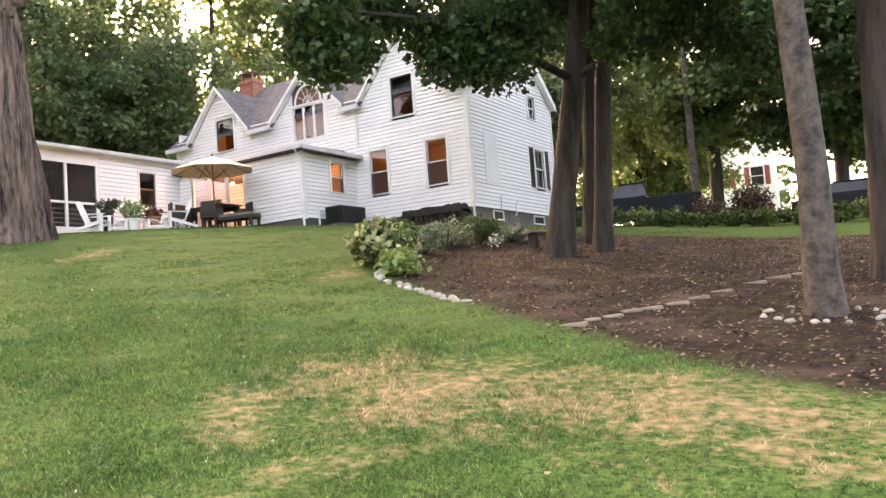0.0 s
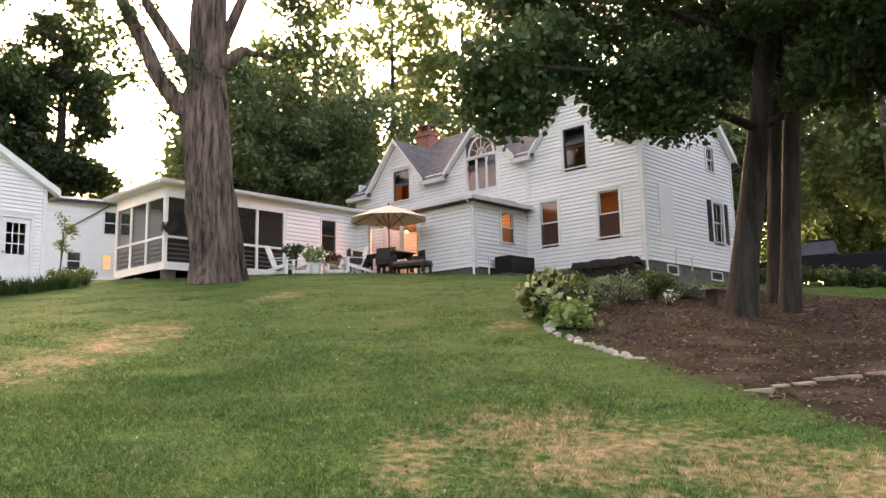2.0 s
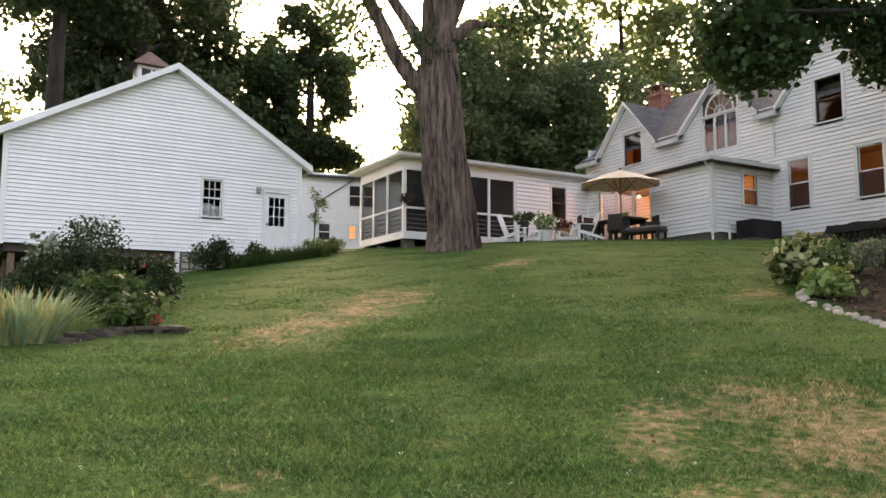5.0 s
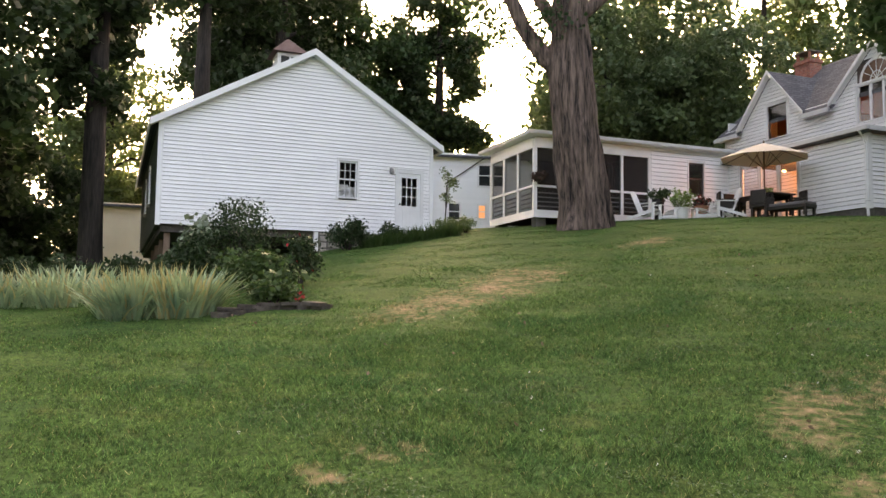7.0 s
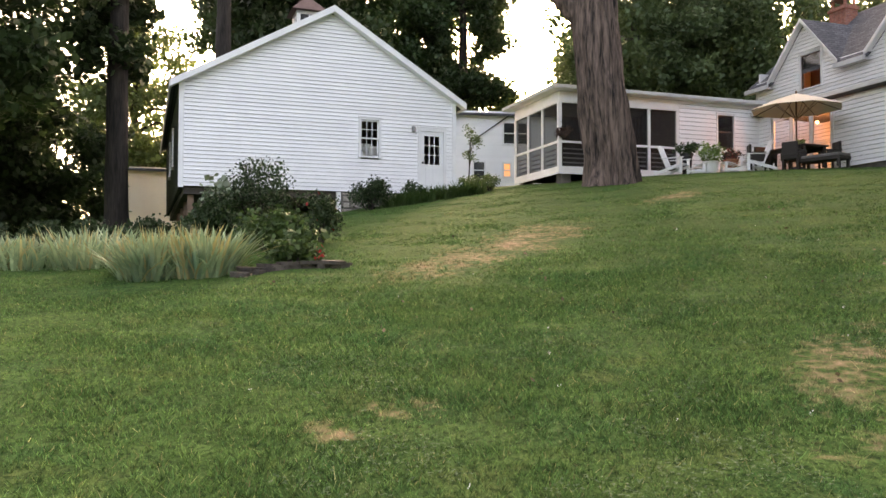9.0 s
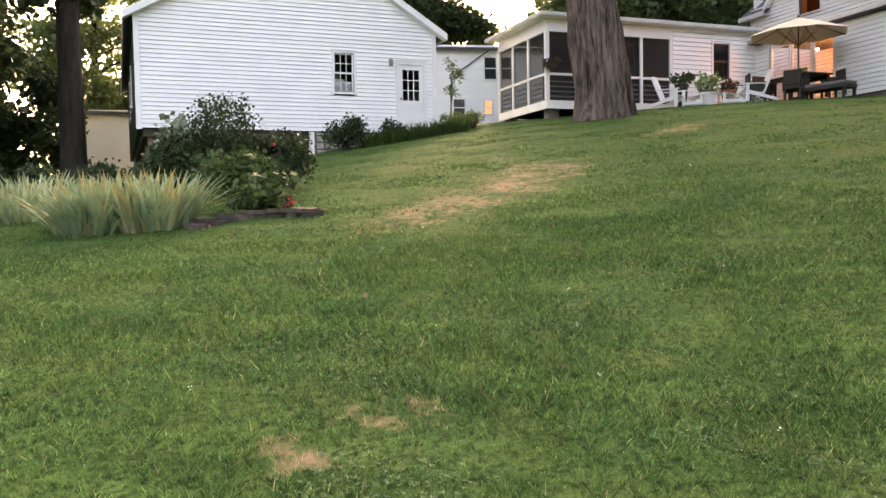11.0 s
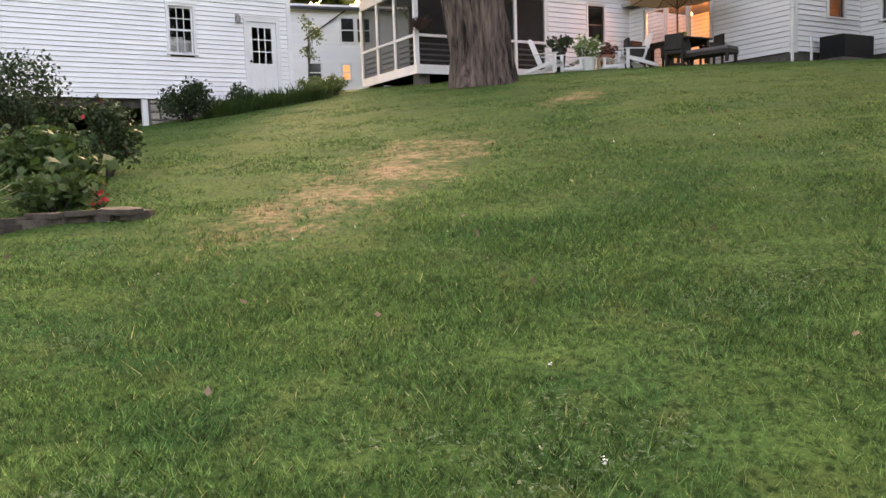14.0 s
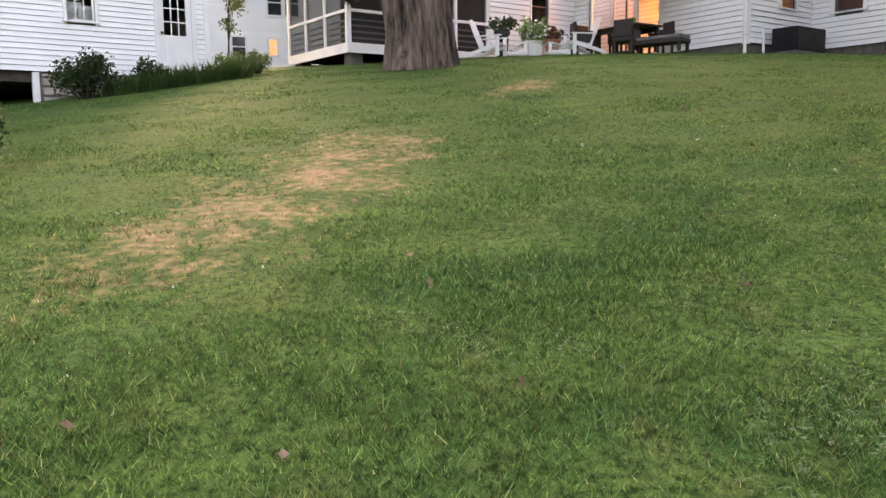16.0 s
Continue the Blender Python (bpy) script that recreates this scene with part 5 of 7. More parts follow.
tree("slender_tree", "slender leaning tree with smooth grey bark", (-1.25, 10.9),
     [(0, 0, 0), (-0.02, 0.0, 0.7), (0.0, 0.0, 1.8), (-0.04, -0.02, 3.2), (-0.1, -0.05, 5.0), (-0.1, -0.05, 9.0)], [0.22, 0.2, 0.19, 0.18, 0.165, 0.11],
     [((0, 2.5, 7.5), (3.8, 3.2, 1.8), 30)], 24000, 0.12, BARKSMOOTH, LEAF, spread=0.8, limbs=5, flare=0.22, depth=0.03, seed=5)
tree("shade_tree", "dark trunk beside the mulch bed with a broad crown", (-0.55, 14.3),
     [(0, 0, 0), (0, 0, 2.0), (0.1, 0.1, 6.0), (0.1, 0.1, 10.0)], [0.34, 0.29, 0.25, 0.15],
     [((0.5, 1.5, 8.0), (4.5, 4.5, 2.6), 34)], 10000, 0.13, BARKDARK, LEAF, spread=0.95, limbs=6, seed=6)


tree("sapling", "thin young tree with pale leaves beside the barn corner", (-29.0, 10.75),
     [(0, 0, 0), (0.03, 0.02, 0.8), (0.0, 0.08, 1.8), (0.05, 0.1, 2.6)], [0.03, 0.026, 0.02, 0.01],
     [((0.0, 0.1, 2.0), (0.25, 0.35, 0.75), 9)], 420, 0.08, BARKDARK, LEAFLIGHT, spread=0.2, limbs=5, flare=0.1, depth=0.02, seed=9, sides=10)


def far_tree(x, y, height, radius, leaf, label, seed, n=9000, size=0.3, low=0.3, bark=BARKDARK, thick=0.35, dense=46, group="trees round the garden"):
    c = height * (1 + low) / 2
    return tree("background_tree", label, (x, y), [(0, 0, 0), (0.1, 0, height * 0.3), (0, 0.1, height * 0.6), (0.1, 0, height * 0.85)], [thick, thick * 0.85, thick * 0.6, thick * 0.25],
                [((0, 0, c), (radius, radius, height * (1 - low) / 2), dense), ((0, 0, c * 0.85), (radius * 0.75, radius * 0.75, height * (1 - low) * 0.35), dense // 2)], int(n * 1.7), size, bark, leaf,
                spread=radius * 0.26, limbs=6, flare=0.2, depth=0.04, seed=seed, sides=14, group=group)


DK, MID, LT = "tall dark leafy tree behind the buildings", "green leafy tree behind the roofs", "pale yellow-green tree against the sky"
# behind the wing and the house
for k, (x, y, h, r, m, lab) in enumerate([(-37.5, 23.5, 15.0, 4.4, WOODLEAF, MID), (-36.0, 29.5, 16.0, 4.8, WOODLEAF, MID), (-41.5, 28.0, 17.5, 5.0, WOODLEAF, MID), (-34.5, 36.5, 17.0, 4.6, WOODLEAF, MID),
                                          (-30.0, 40.5, 18.0, 5.0, LEAFDARK, DK), (-24.0, 42.0, 16.0, 5.2, WOODLEAF, MID), (-18.0, 42.5, 17.0, 5.4, WOODLEAF, MID)]):
    far_tree(x, y, h, r, m, lab, 20 + k, n=17000, low=0.12, size=0.24, dense=64)
for k, (x, y, h, r) in enumerate([(-48.5, 36.5, 34.0, 4.6), (-45.0, 41.5, 36.0, 4.8), (-41.0, 45.5, 35.0, 4.4), (-53.0, 31.0, 22.0, 4.0)]):
    far_tree(x, y, h, r, LEAFLIGHT, "tall thin tree with sparse yellow-green leaves", 130 + k, n=4600, low=0.36, dense=60, size=0.4)
# behind and beside the barn
for k, (x, y, h, r, n, low) in enumerate([(-51.0, 7.6, 28.0, 6.4, 17000, 0.25), (-64.0, 16.0, 31.0, 7.0, 17000, 0.22), (-45.5, 2.5, 25.0, 5.0, 9000, 0.64), (-64.0, 17.0, 17.0, 4.6, 9000, 0.25), (-58.0, 6.6, 28.0, 6.4, 14000, 0.3), (-62.0, 22.6, 27.0, 5.2, 17000, 0.3)]):
    far_tree(x, y, h, r, LEAF if k in (1, 3) else LEAFDARK, DK, 40 + k, n=int(n * 0.9), low=low, thick=0.55, size=0.34)
far_tree(-34.0, -2.1, 22.0, 3.0, LEAFDARK, "tall dark tree with a thick trunk beside the garden beds", 50, n=9000, low=0.26, thick=0.45)
far_tree(-29.0, -6.9, 18.0, 4.2, LEAFDARK, "tall dark tree beside the garden beds", 51, n=12000, low=0.1, thick=0.3)
far_tree(-36.0, -9.0, 17.0, 4.6, LEAF, "tall dark tree beside the garden beds", 52, n=7000, low=0.1, thick=0.3)
far_tree(-59.0, -2.6, 19.0, 4.6, LEAFLIGHT, LT, 53, n=10000, low=0.12)
far_tree(-62.0, 24.0, 12.0, 4.5, LEAFLIGHT, LT, 54, n=5000, low=0.2, size=0.5)
far_tree(-60.0, 30.0, 14.0, 5.0, LEAFLIGHT, LT, 55, n=5000, low=0.2, size=0.5)
# beyond the drive
for k, (x, y, h, r, m, n, low) in enumerate([(-16.0, 52.0, 12.0, 4.0, LEAFLIGHT, 9000, 0.1), (-9.5, 42.5, 15.0, 4.6, LEAFLIGHT, 9000, 0.26), (-3.6, 42.0, 16.0, 6.0, LEAF, 24000, 0.2), (2.5, 38.0, 14.0, 5.0, LEAFLIGHT, 7000, 0.3),
                                             (-16.0, 60.0, 16.0, 6.0, LEAFLIGHT, 8000, 0.2), (-1.0, 64.0, 18.0, 7.0, LEAF, 9000, 0.3), (6.0, 24.0, 13.0, 4.0, LEAF, 6000, 0.35), (-22.0, 58.0, 18.0, 6.0, LEAF, 9000, 0.2)]):
    far_tree(x, y, h, r, m, MID if m is not LEAFLIGHT else LT, 60 + k, n=n, low=low)


# dense edge beyond the beds
for k, (x, y, h, r) in enumerate([(-41.0, -9.0, 10.0, 4.5), (-38.0, -14.0, 11.0, 5.0), (-45.0, -6.5, 9.0, 4.0), (-32.0, -13.0, 12.0, 4.5)]):
    far_tree(x, y, h, r, LEAFDARK, "dark leafy tree with branches down to the ground", 90 + k, n=11000, low=0.0)


# wooded distance all round
def far_woods():
    rng = np.random.default_rng(77)
    cs, sp = [], []
    for k in range(260):
        a = rng.random() * 2 * math.pi
        r = 85 + rng.random() * 60
        x, y = -14 + r * math.cos(a), 12 + r * math.sin(a)
        h = 5 + rng.random() * 9
        cs += [(x, y, gz(x, y) + h * 0.45), (x + rng.normal() * 3, y + rng.normal() * 3, gz(x, y) + h * 0.8)]
    cs = np.array(cs)
    v, f = leaf_cloud(cs, 4.5, 85000, 1.15, rng)
    tagged(from_arrays("far_woods", v, f, LEAFDARK), "dark far woods closing the view all round", "woods", kind="stuff")


far_woods()


# ---------------------------------------------------------------- plants
def shrub(name, label, x, y, rx, ry, h, n, size, leaf, seed, clump=14, droop=0.0, flowers=None, nf=0, group="", spread=0.28):
    rng = np.random.default_rng(seed)
    z = gz(x, y)
    t = tagged(empty(name, x, y, z), label, "shrub", group)
    cs = clumps((0, 0, h * 0.52), (rx * 0.8, ry * 0.8, h * 0.42), clump, rng, 0.3)
    v, f = leaf_cloud(cs, spread * max(rx, h), n, size, rng, droop)
    v[:, 2] = np.maximum(v[:, 2], 0.01)
    from_arrays("foliage", v, f, leaf, t)
    bm = bmesh.new()
    for c in cs[: min(8, len(cs))]:
        tube(bm, [(c[0] * 0.15, c[1] * 0.15, -0.05), (c[0] * 0.6, c[1] * 0.6, c[2] * 0.6), tuple(c)], [0.02, 0.013, 0.005], 5)
    part("stems", bm, BARKDARK, t)
    if flowers:
        v, f = leaf_cloud(cs, 0.34 * max(rx, h), nf, size * 1.1, rng)
        v[:, 2] = np.maximum(v[:, 2], 0.03)
        from_arrays("blossoms", v, f, flowers, t)
    return t


def blades(n, cx, cy, rx, ry, h, width, lean, rng, stiff=0.0):
    """Long arching blades: vertices and quads, on the ground."""
    a = rng.random(n) * 2 * math.pi
    r = np.sqrt(rng.random(n))
    bx, by = cx + rx * r * np.cos(a), cy + ry * r * np.sin(a)
    out = np.stack([np.cos(a), np.sin(a)], 1) * r[:, None] + rng.normal(size=(n, 2)) * 0.45
    L = h * (0.6 + 0.55 * rng.random(n))
    ln = lean * (0.4 + 1.1 * rng.random(n))
    bz = ground_z(bx, by)
    side = np.stack([-out[:, 1], out[:, 0]], 1)
    side /= np.linalg.norm(side, axis=1)[:, None] + 1e-6
    rows = []
    for k, (s, w) in enumerate(((0, 0.8), (0.35, 1.0), (0.7, 0.75), (1.0, 0.08))):
        dx = out * (ln * L * ((1 - stiff) * s ** 2 + stiff * s))[:, None]
        z = bz + L * (s - 0.28 * s**3 * np.minimum(ln * 1.5, 1.5) * (1 - 0.6 * stiff))
        for sg in (-1, 1):
            rows.append(np.stack([bx + dx[:, 0] + sg * side[:, 0] * width * w / 2, by + dx[:, 1] + sg * side[:, 1] * width * w / 2, z], 1))
    v = np.stack(rows, 1).reshape(-1, 3)
    i = (np.arange(n) * 8)[:, None]
    f = np.concatenate([i + np.array([[2 * k, 2 * k + 1, 2 * k + 3, 2 * k + 2]]) for k in range(3)], 1).reshape(-1, 4)
    return v, f


def blade_clump(name, label, n, cx, cy, rx, ry, h, width, lean, m, seed, dry=0, group="", stiff=0.0):
    rng = np.random.default_rng(seed)
    z = gz(cx, cy)
    t = tagged(empty(name, cx, cy, z), label, "plant", group)
    v, f = blades(n, cx, cy, rx, ry, h, width, lean, rng, stiff)
    from_arrays("leaves", v - np.array([cx, cy, z]), f, m, t)
    if dry:
        v, f = blades(dry, cx, cy, rx * 0.9, ry * 0.9, h * 1.08, width * 0.8, lean * 0.8, rng, stiff)
        from_arrays("dry_leaves", v - np.array([cx, cy, z]), f, STRAW, t)
    return t


# iris bed below the barn
for k, (x, y, rx, ry, n, h, dr) in enumerate([(-13.75, -0.3, 0.5, 0.5, 240, 0.85, 60), (-13.55, 0.45, 0.5, 0.5, 240, 0.85, 70), (-14.2, 0.1, 0.6, 0.7, 190, 0.85, 60), (-15.9, -1.5, 0.6, 0.6, 130, 0.7, 30), (-16.2, -2.4, 0.7, 0.6, 130, 0.7, 20),
                                              (-16.5, -3.3, 0.7, 0.7, 130, 0.7, 20), (-17.0, -4.3, 0.8, 0.7, 130, 0.7, 20), (-17.6, -1.6, 0.8, 0.9, 140, 0.75, 30), (-17.8, -5.4, 0.9, 0.9, 140, 0.7, 20)]):
    blade_clump("iris_clump", "dense clump of arching grey-green iris leaves", int(n * 0.95), x, y, rx, ry, h * 0.88, 0.055, 0.6, IRIS, 200 + k, dr, "irises in the bed", 0.75)
    blade_clump("iris_clump", "low outer fan of arching iris leaves with bent dry tips", n // 4, x, y, rx * 1.1, ry * 1.1, h * 0.7, 0.045, 1.3, IRIS, 240 + k, dr // 2, "irises in the bed", 0.4)
shrub("hosta", "low leafy green clump behind the edging stones", -14.1, 1.95, 0.55, 0.5, 0.38, 900, 0.085, SHRUB, 301, droop=0.5)
shrub("hosta", "low hosta with green leaves among the irises", -14.9, 2.1, 0.6, 0.5, 0.45, 500, 0.14, SHRUB, 302, droop=0.5)
shrub("garden_bush", "large airy dark-green bush in the garden bed", -19.2, 1.9, 1.0, 1.0, 2.05, 5200, 0.06, LEAFDARK, 303, clump=44, spread=0.2)
shrub("garden_bush", "smaller dark-green bush in the garden bed", -18.3, 0.9, 0.8, 0.8, 1.2, 3200, 0.075, LEAFDARK, 304, clump=20)
shrub("tall_perennial", "tall pale-leaved perennial in the garden bed", -18.6, 1.0, 0.25, 0.25, 1.5, 240, 0.14, SAGE, 305, clump=12)
shrub("rose_bush", "dusky rose bush with a few red blooms", -16.3, 2.75, 0.45, 0.45, 1.05, 2000, 0.06, LEAFDARK, 306, clump=16, flowers=RED, nf=10)
shrub("garden_bush", "mixed green perennials at the edge of the bed", -16.6, 1.8, 0.8, 0.8, 0.9, 2200, 0.09, SHRUB, 307, clump=20)
shrub("red_flower", "small plant with bright red blooms by the stones", -13.7, 2.3, 0.16, 0.16, 0.3, 90, 0.06, SHRUB, 308, flowers=RED, nf=26)
for k, (x, y) in enumerate([(-21.5, -0.6), (-22.3, -1.8), (-23.0, -3.1), (-23.5, -4.6), (-21.0, 0.6), (-22.6, 0.9), (-23.8, 1.9)]):
    shrub("low_shrub", "low dark shrub along the back of the bed", x, y, 0.95, 0.85, 0.55, 1500, 0.09, LEAFDARK, 320 + k, clump=16, group="low shrubs behind the bed")
shrub("round_bush", "round dark-green bush beside the barn cellar", -25.7, 6.1, 0.75, 0.75, 1.05, 3000, 0.07, LEAFDARK, 330, clump=22)
shrub("box_bush", "small dark-green bush below the barn door", -26.2, 7.65, 0.42, 0.42, 0.8, 1600, 0.06, LEAFDARK, 331, clump=16)
for k in range(6):
    s_ = k / 5
    blade_clump("daylily_clump", "green daylily leaves along the barn wall", 230, -25.75 - 0.55 * s_, 6.95 + 3.0 * s_, 0.42, 0.45, 0.6, 0.028, 0.8, SHRUB, 340 + k, 0, "daylilies along the barn")
shrub("spirea_bush", "loose yellow-green bush at the barn corner", -26.75, 10.0, 0.6, 0.6, 0.75, 1500, 0.055, LEAFLIGHT, 350, clump=26, spread=0.2)
shrub("spirea_bush", "loose yellow-green bush at the barn corner", -27.2, 10.9, 0.7, 0.6, 0.7, 1500, 0.055, LEAFLIGHT, 351, clump=26, spread=0.2)

# bed at the house corner
shrub("variegated_shrub", "broad shrub with cream-edged leaves at the bed's tip", -9.75, 13.3, 0.75, 0.75, 0.85, 750, 0.16, SHRUB, 360, clump=22, droop=0.5, flowers=CREAMLEAF, nf=360)
shrub("pale_hosta", "pale yellow-green hosta at the bed's tip", -8.75, 12.45, 0.45, 0.4, 0.5, 420, 0.14, HOSTA, 361, droop=0.5)
shrub("variegated_shrub", "broad shrub with cream-edged leaves", -10.3, 14.3, 0.7, 0.7, 0.8, 750, 0.16, SHRUB, 362, clump=18, droop=0.5, flowers=CREAMLEAF, nf=300)
for k, (x, y, r, h, m) in enumerate([(-10.2, 15.5, 0.7, 0.65, SAGE), (-10.4, 16.9, 0.8, 0.7, SAGE), (-10.2, 18.2, 0.6, 0.7, SHRUB), (-9.6, 18.9, 0.55, 0.5, SAGE), (-11.0, 19.8, 0.7, 0.6, SHRUB), (-9.0, 20.5, 0.7, 0.5, SHRUB)]):
    shrub("border_shrub", "soft grey-green shrub in the house border" if m is SAGE else "dark-green shrub in the house border", x, y, r, r, h, 1300, 0.07, m, 370 + k, clump=16)
shrub("white_flower", "small clump of white blooms in the border", -9.2, 17.2, 0.2, 0.2, 0.4, 90, 0.06, SAGE, 380, flowers=PETAL, nf=60)


def stone(name, label, x, y, a, b, h, seed, m, group="", sink=0.35):
    rng = random.Random(seed)
    bm = bmesh.new()
    bmesh.ops.create_icosphere(bm, subdivisions=2, radius=1.0)
    for v in bm.verts:
        k = 1 + 0.35 * noise.noise(v.co * 1.3 + Vector((seed * 3.7, 0, 0)))
        v.co = Vector((v.co.x * a * k, v.co.y * b * k, v.co.z * h * k))
    ob = part(name, bm, m, None, smooth=True)
    ob.matrix_basis = pose(x, y, gz(x, y) + h * (1 - 2 * sink) * 0.5, 0, 0, rng.random() * 360)
    return tagged(ob, label, "stone", group)


# pale edging stones of the mulch bed
edge = [(-9.35, 12.9), (-9.15, 12.2), (-8.37, 11.6), (-7.52, 11.2), (-6.71, 10.72), (-6.2, 10.5)]
n_ = 0
for (xa, ya), (xb, yb) in zip(edge, edge[1:]):
    for k in range(5):
        f_ = k / 5
        stone("edging_stone", "pale rounded edging stone of the mulch bed", xa + (xb - xa) * f_ + 0.05 * math.sin(n_ * 5.3), ya + (yb - ya) * f_ + 0.06 * math.sin(n_ * 2.9 + 1), 0.05 + 0.065 * ((n_ * 7) % 5) / 4, 0.05 + 0.04 * ((n_ * 3) % 4) / 3, 0.04 + 0.035 * ((n_ * 5) % 3) / 2, 400 + n_, STONE, "edging stones of the mulch bed")
        n_ += 1
ring_rng = random.Random(17)
for k in range(17):
    a = k / 17 * 2 * math.pi + 0.25 * ring_rng.random()
    q_ = 0.9 + 0.3 * ring_rng.random()
    stone("edging_stone", "pale stone ringing the slender tree", -1.3 + 0.6 * q_ * math.cos(a), 10.85 + 0.53 * q_ * math.sin(a), 0.035 + 0.05 * ring_rng.random(), 0.03 + 0.03 * ring_rng.random(), 0.025 + 0.02 * ring_rng.random(), 440 + k, STONE, "stones round the slender tree")


def slab(x, y, z, a, b, h, turn, tilt, seed):
    """A flat broken piece of slate with an uneven outline."""
    rng = random.Random(seed)
    bm = bmesh.new()
    n = 7
    ring = [(a * (0.8 + 0.35 * rng.random()) * math.cos(6.283 * k / n), b * (0.8 + 0.35 * rng.random()) * math.sin(6.283 * k / n)) for k in range(n)]
    lo = [bm.verts.new((p * 0.94, q * 0.94, 0)) for p, q in ring]
    hi = [bm.verts.new((p, q, h + 0.012 * rng.random())) for p, q in ring]
    bm.faces.new(lo[::-1]), bm.faces.new(hi)
    for k in range(n):
        bm.faces.new((lo[k], lo[(k + 1) % n], hi[(k + 1) % n], hi[k]))
    ob = tagged(part("edging_slab", soft(bm, 0.008), DARKSTONE), "dark flat slate edging the iris bed", "stone", "dark slates edging the iris bed")
    ob.matrix_basis = pose(x, y, z, tilt, tilt * 0.5, turn)


for k in range(8):
    f_ = k / 7
    x, y = -13.05 - 0.3 * math.sin(f_ * 3), 1.0 + 1.55 * f_
    slab(x, y, gz(x, y) - 0.03, 0.17 + 0.05 * ((k * 5) % 4) / 3, 0.16, 0.1, 70 + (k * 47) % 50, 3 - k % 5, 470 + k)
for k in range(5):
    x, y = -13.17 - 0.2 * math.sin(k), 1.1 + 0.33 * k
    slab(x, y, gz(x, y) + 0.066, 0.2 + 0.05 * (k % 3) / 2, 0.15, 0.055, 60 + (k * 31) % 60, 4 - 2 * (k % 4), 490 + k)

# stepping stones through the mulch
for k, (x, y, w_, d_) in enumerate([(-4.05, 9.55, 0.34, 0.2), (-3.95, 9.95, 0.2, 0.14), (-3.78, 10.25, 0.26, 0.16), (-3.68, 10.7, 0.26, 0.17), (-3.48, 11.0, 0.3, 0.15), (-3.25, 11.45, 0.32, 0.16), (-3.08, 12.0, 0.3, 0.15),
                                    (-2.9, 12.65, 0.34, 0.17), (-2.6, 13.6, 0.4, 0.2), (-2.35, 14.3, 0.42, 0.22), (-2.0, 14.9, 0.4, 0.2)]):
    bm = soft(boxes((-w_ * 0.5, w_ * 0.5, -d_ * 0.45, d_ * 0.45, -0.05, 0.02)), 0.012)
    ob = tagged(part("stepping_stone", bm, PAVER), "flat pale stepping stone set in the mulch", "stepping stone", "stepping stones")
    ob.matrix_basis = pose(x, y, gz(x, y) + 0.01, 2, -4, 10 + (k * 37) % 41)


def branch(x0, y0, x1, y1, r):
    pts = [(x0 + (x1 - x0) * t, y0 + (y1 - y0) * t + 0.15 * math.sin(3 * t), gz(x0 + (x1 - x0) * t, y0 + (y1 - y0) * t) + r * 0.1) for t in (0, 0.3, 0.6, 1)]
    tagged(part("tree_root", tube(bmesh.new(), pts, [r, r * 1.1, r * 0.8, r * 0.4], 7), BARKDARK, smooth=True), "half-buried root running through the mulch", "root")


branch(-6.9, 16.2, -4.9, 15.0, 0.05)
bench = tagged(empty("garden_bench", -8.3, 18.3, gz(-8.3, 18.3), 60), "low grey plank bench beside the maples", "bench")
part("seat", soft(boxes((-0.6, 0.6, -0.2, 0.2, 0.36, 0.42)), 0.01), PAVER, bench)
for sx in (-0.45, 0.35):
    part("leg", boxes((sx, sx + 0.1, -0.16, 0.16, -0.05, 0.36)), BARKDARK, bench)


# fallen leaves and bark on the mulch
def litter():
    rng = np.random.default_rng(5)
    n = 20000
    x, y = rng.uniform(-10, 4, n), rng.uniform(6.5, 23, n)
    keep = in_mulch(x, y) > 0.0
    x, y = x[keep], y[keep]
    p = np.stack([x, y, ground_z(x, y) + 0.02], 1)
    m = len(p)
    a = rng.random(m) * 6.283
    s = 0.012 + 0.026 * rng.random(m)
    d = np.stack([np.cos(a), np.sin(a), rng.normal(size=m) * 0.3], 1) * s[:, None]
    e = np.stack([-np.sin(a), np.cos(a), rng.normal(size=m) * 0.3], 1) * (s * 0.6)[:, None]
    v = np.stack([p - d, p + e, p + d, p - e], 1).reshape(-1, 3)
    tagged(from_arrays("fallen_leaves", v, np.arange(4 * m).reshape(m, 4), LITTER), "dry fallen leaves scattered on the mulch", "leaves", kind="stuff")


litter()


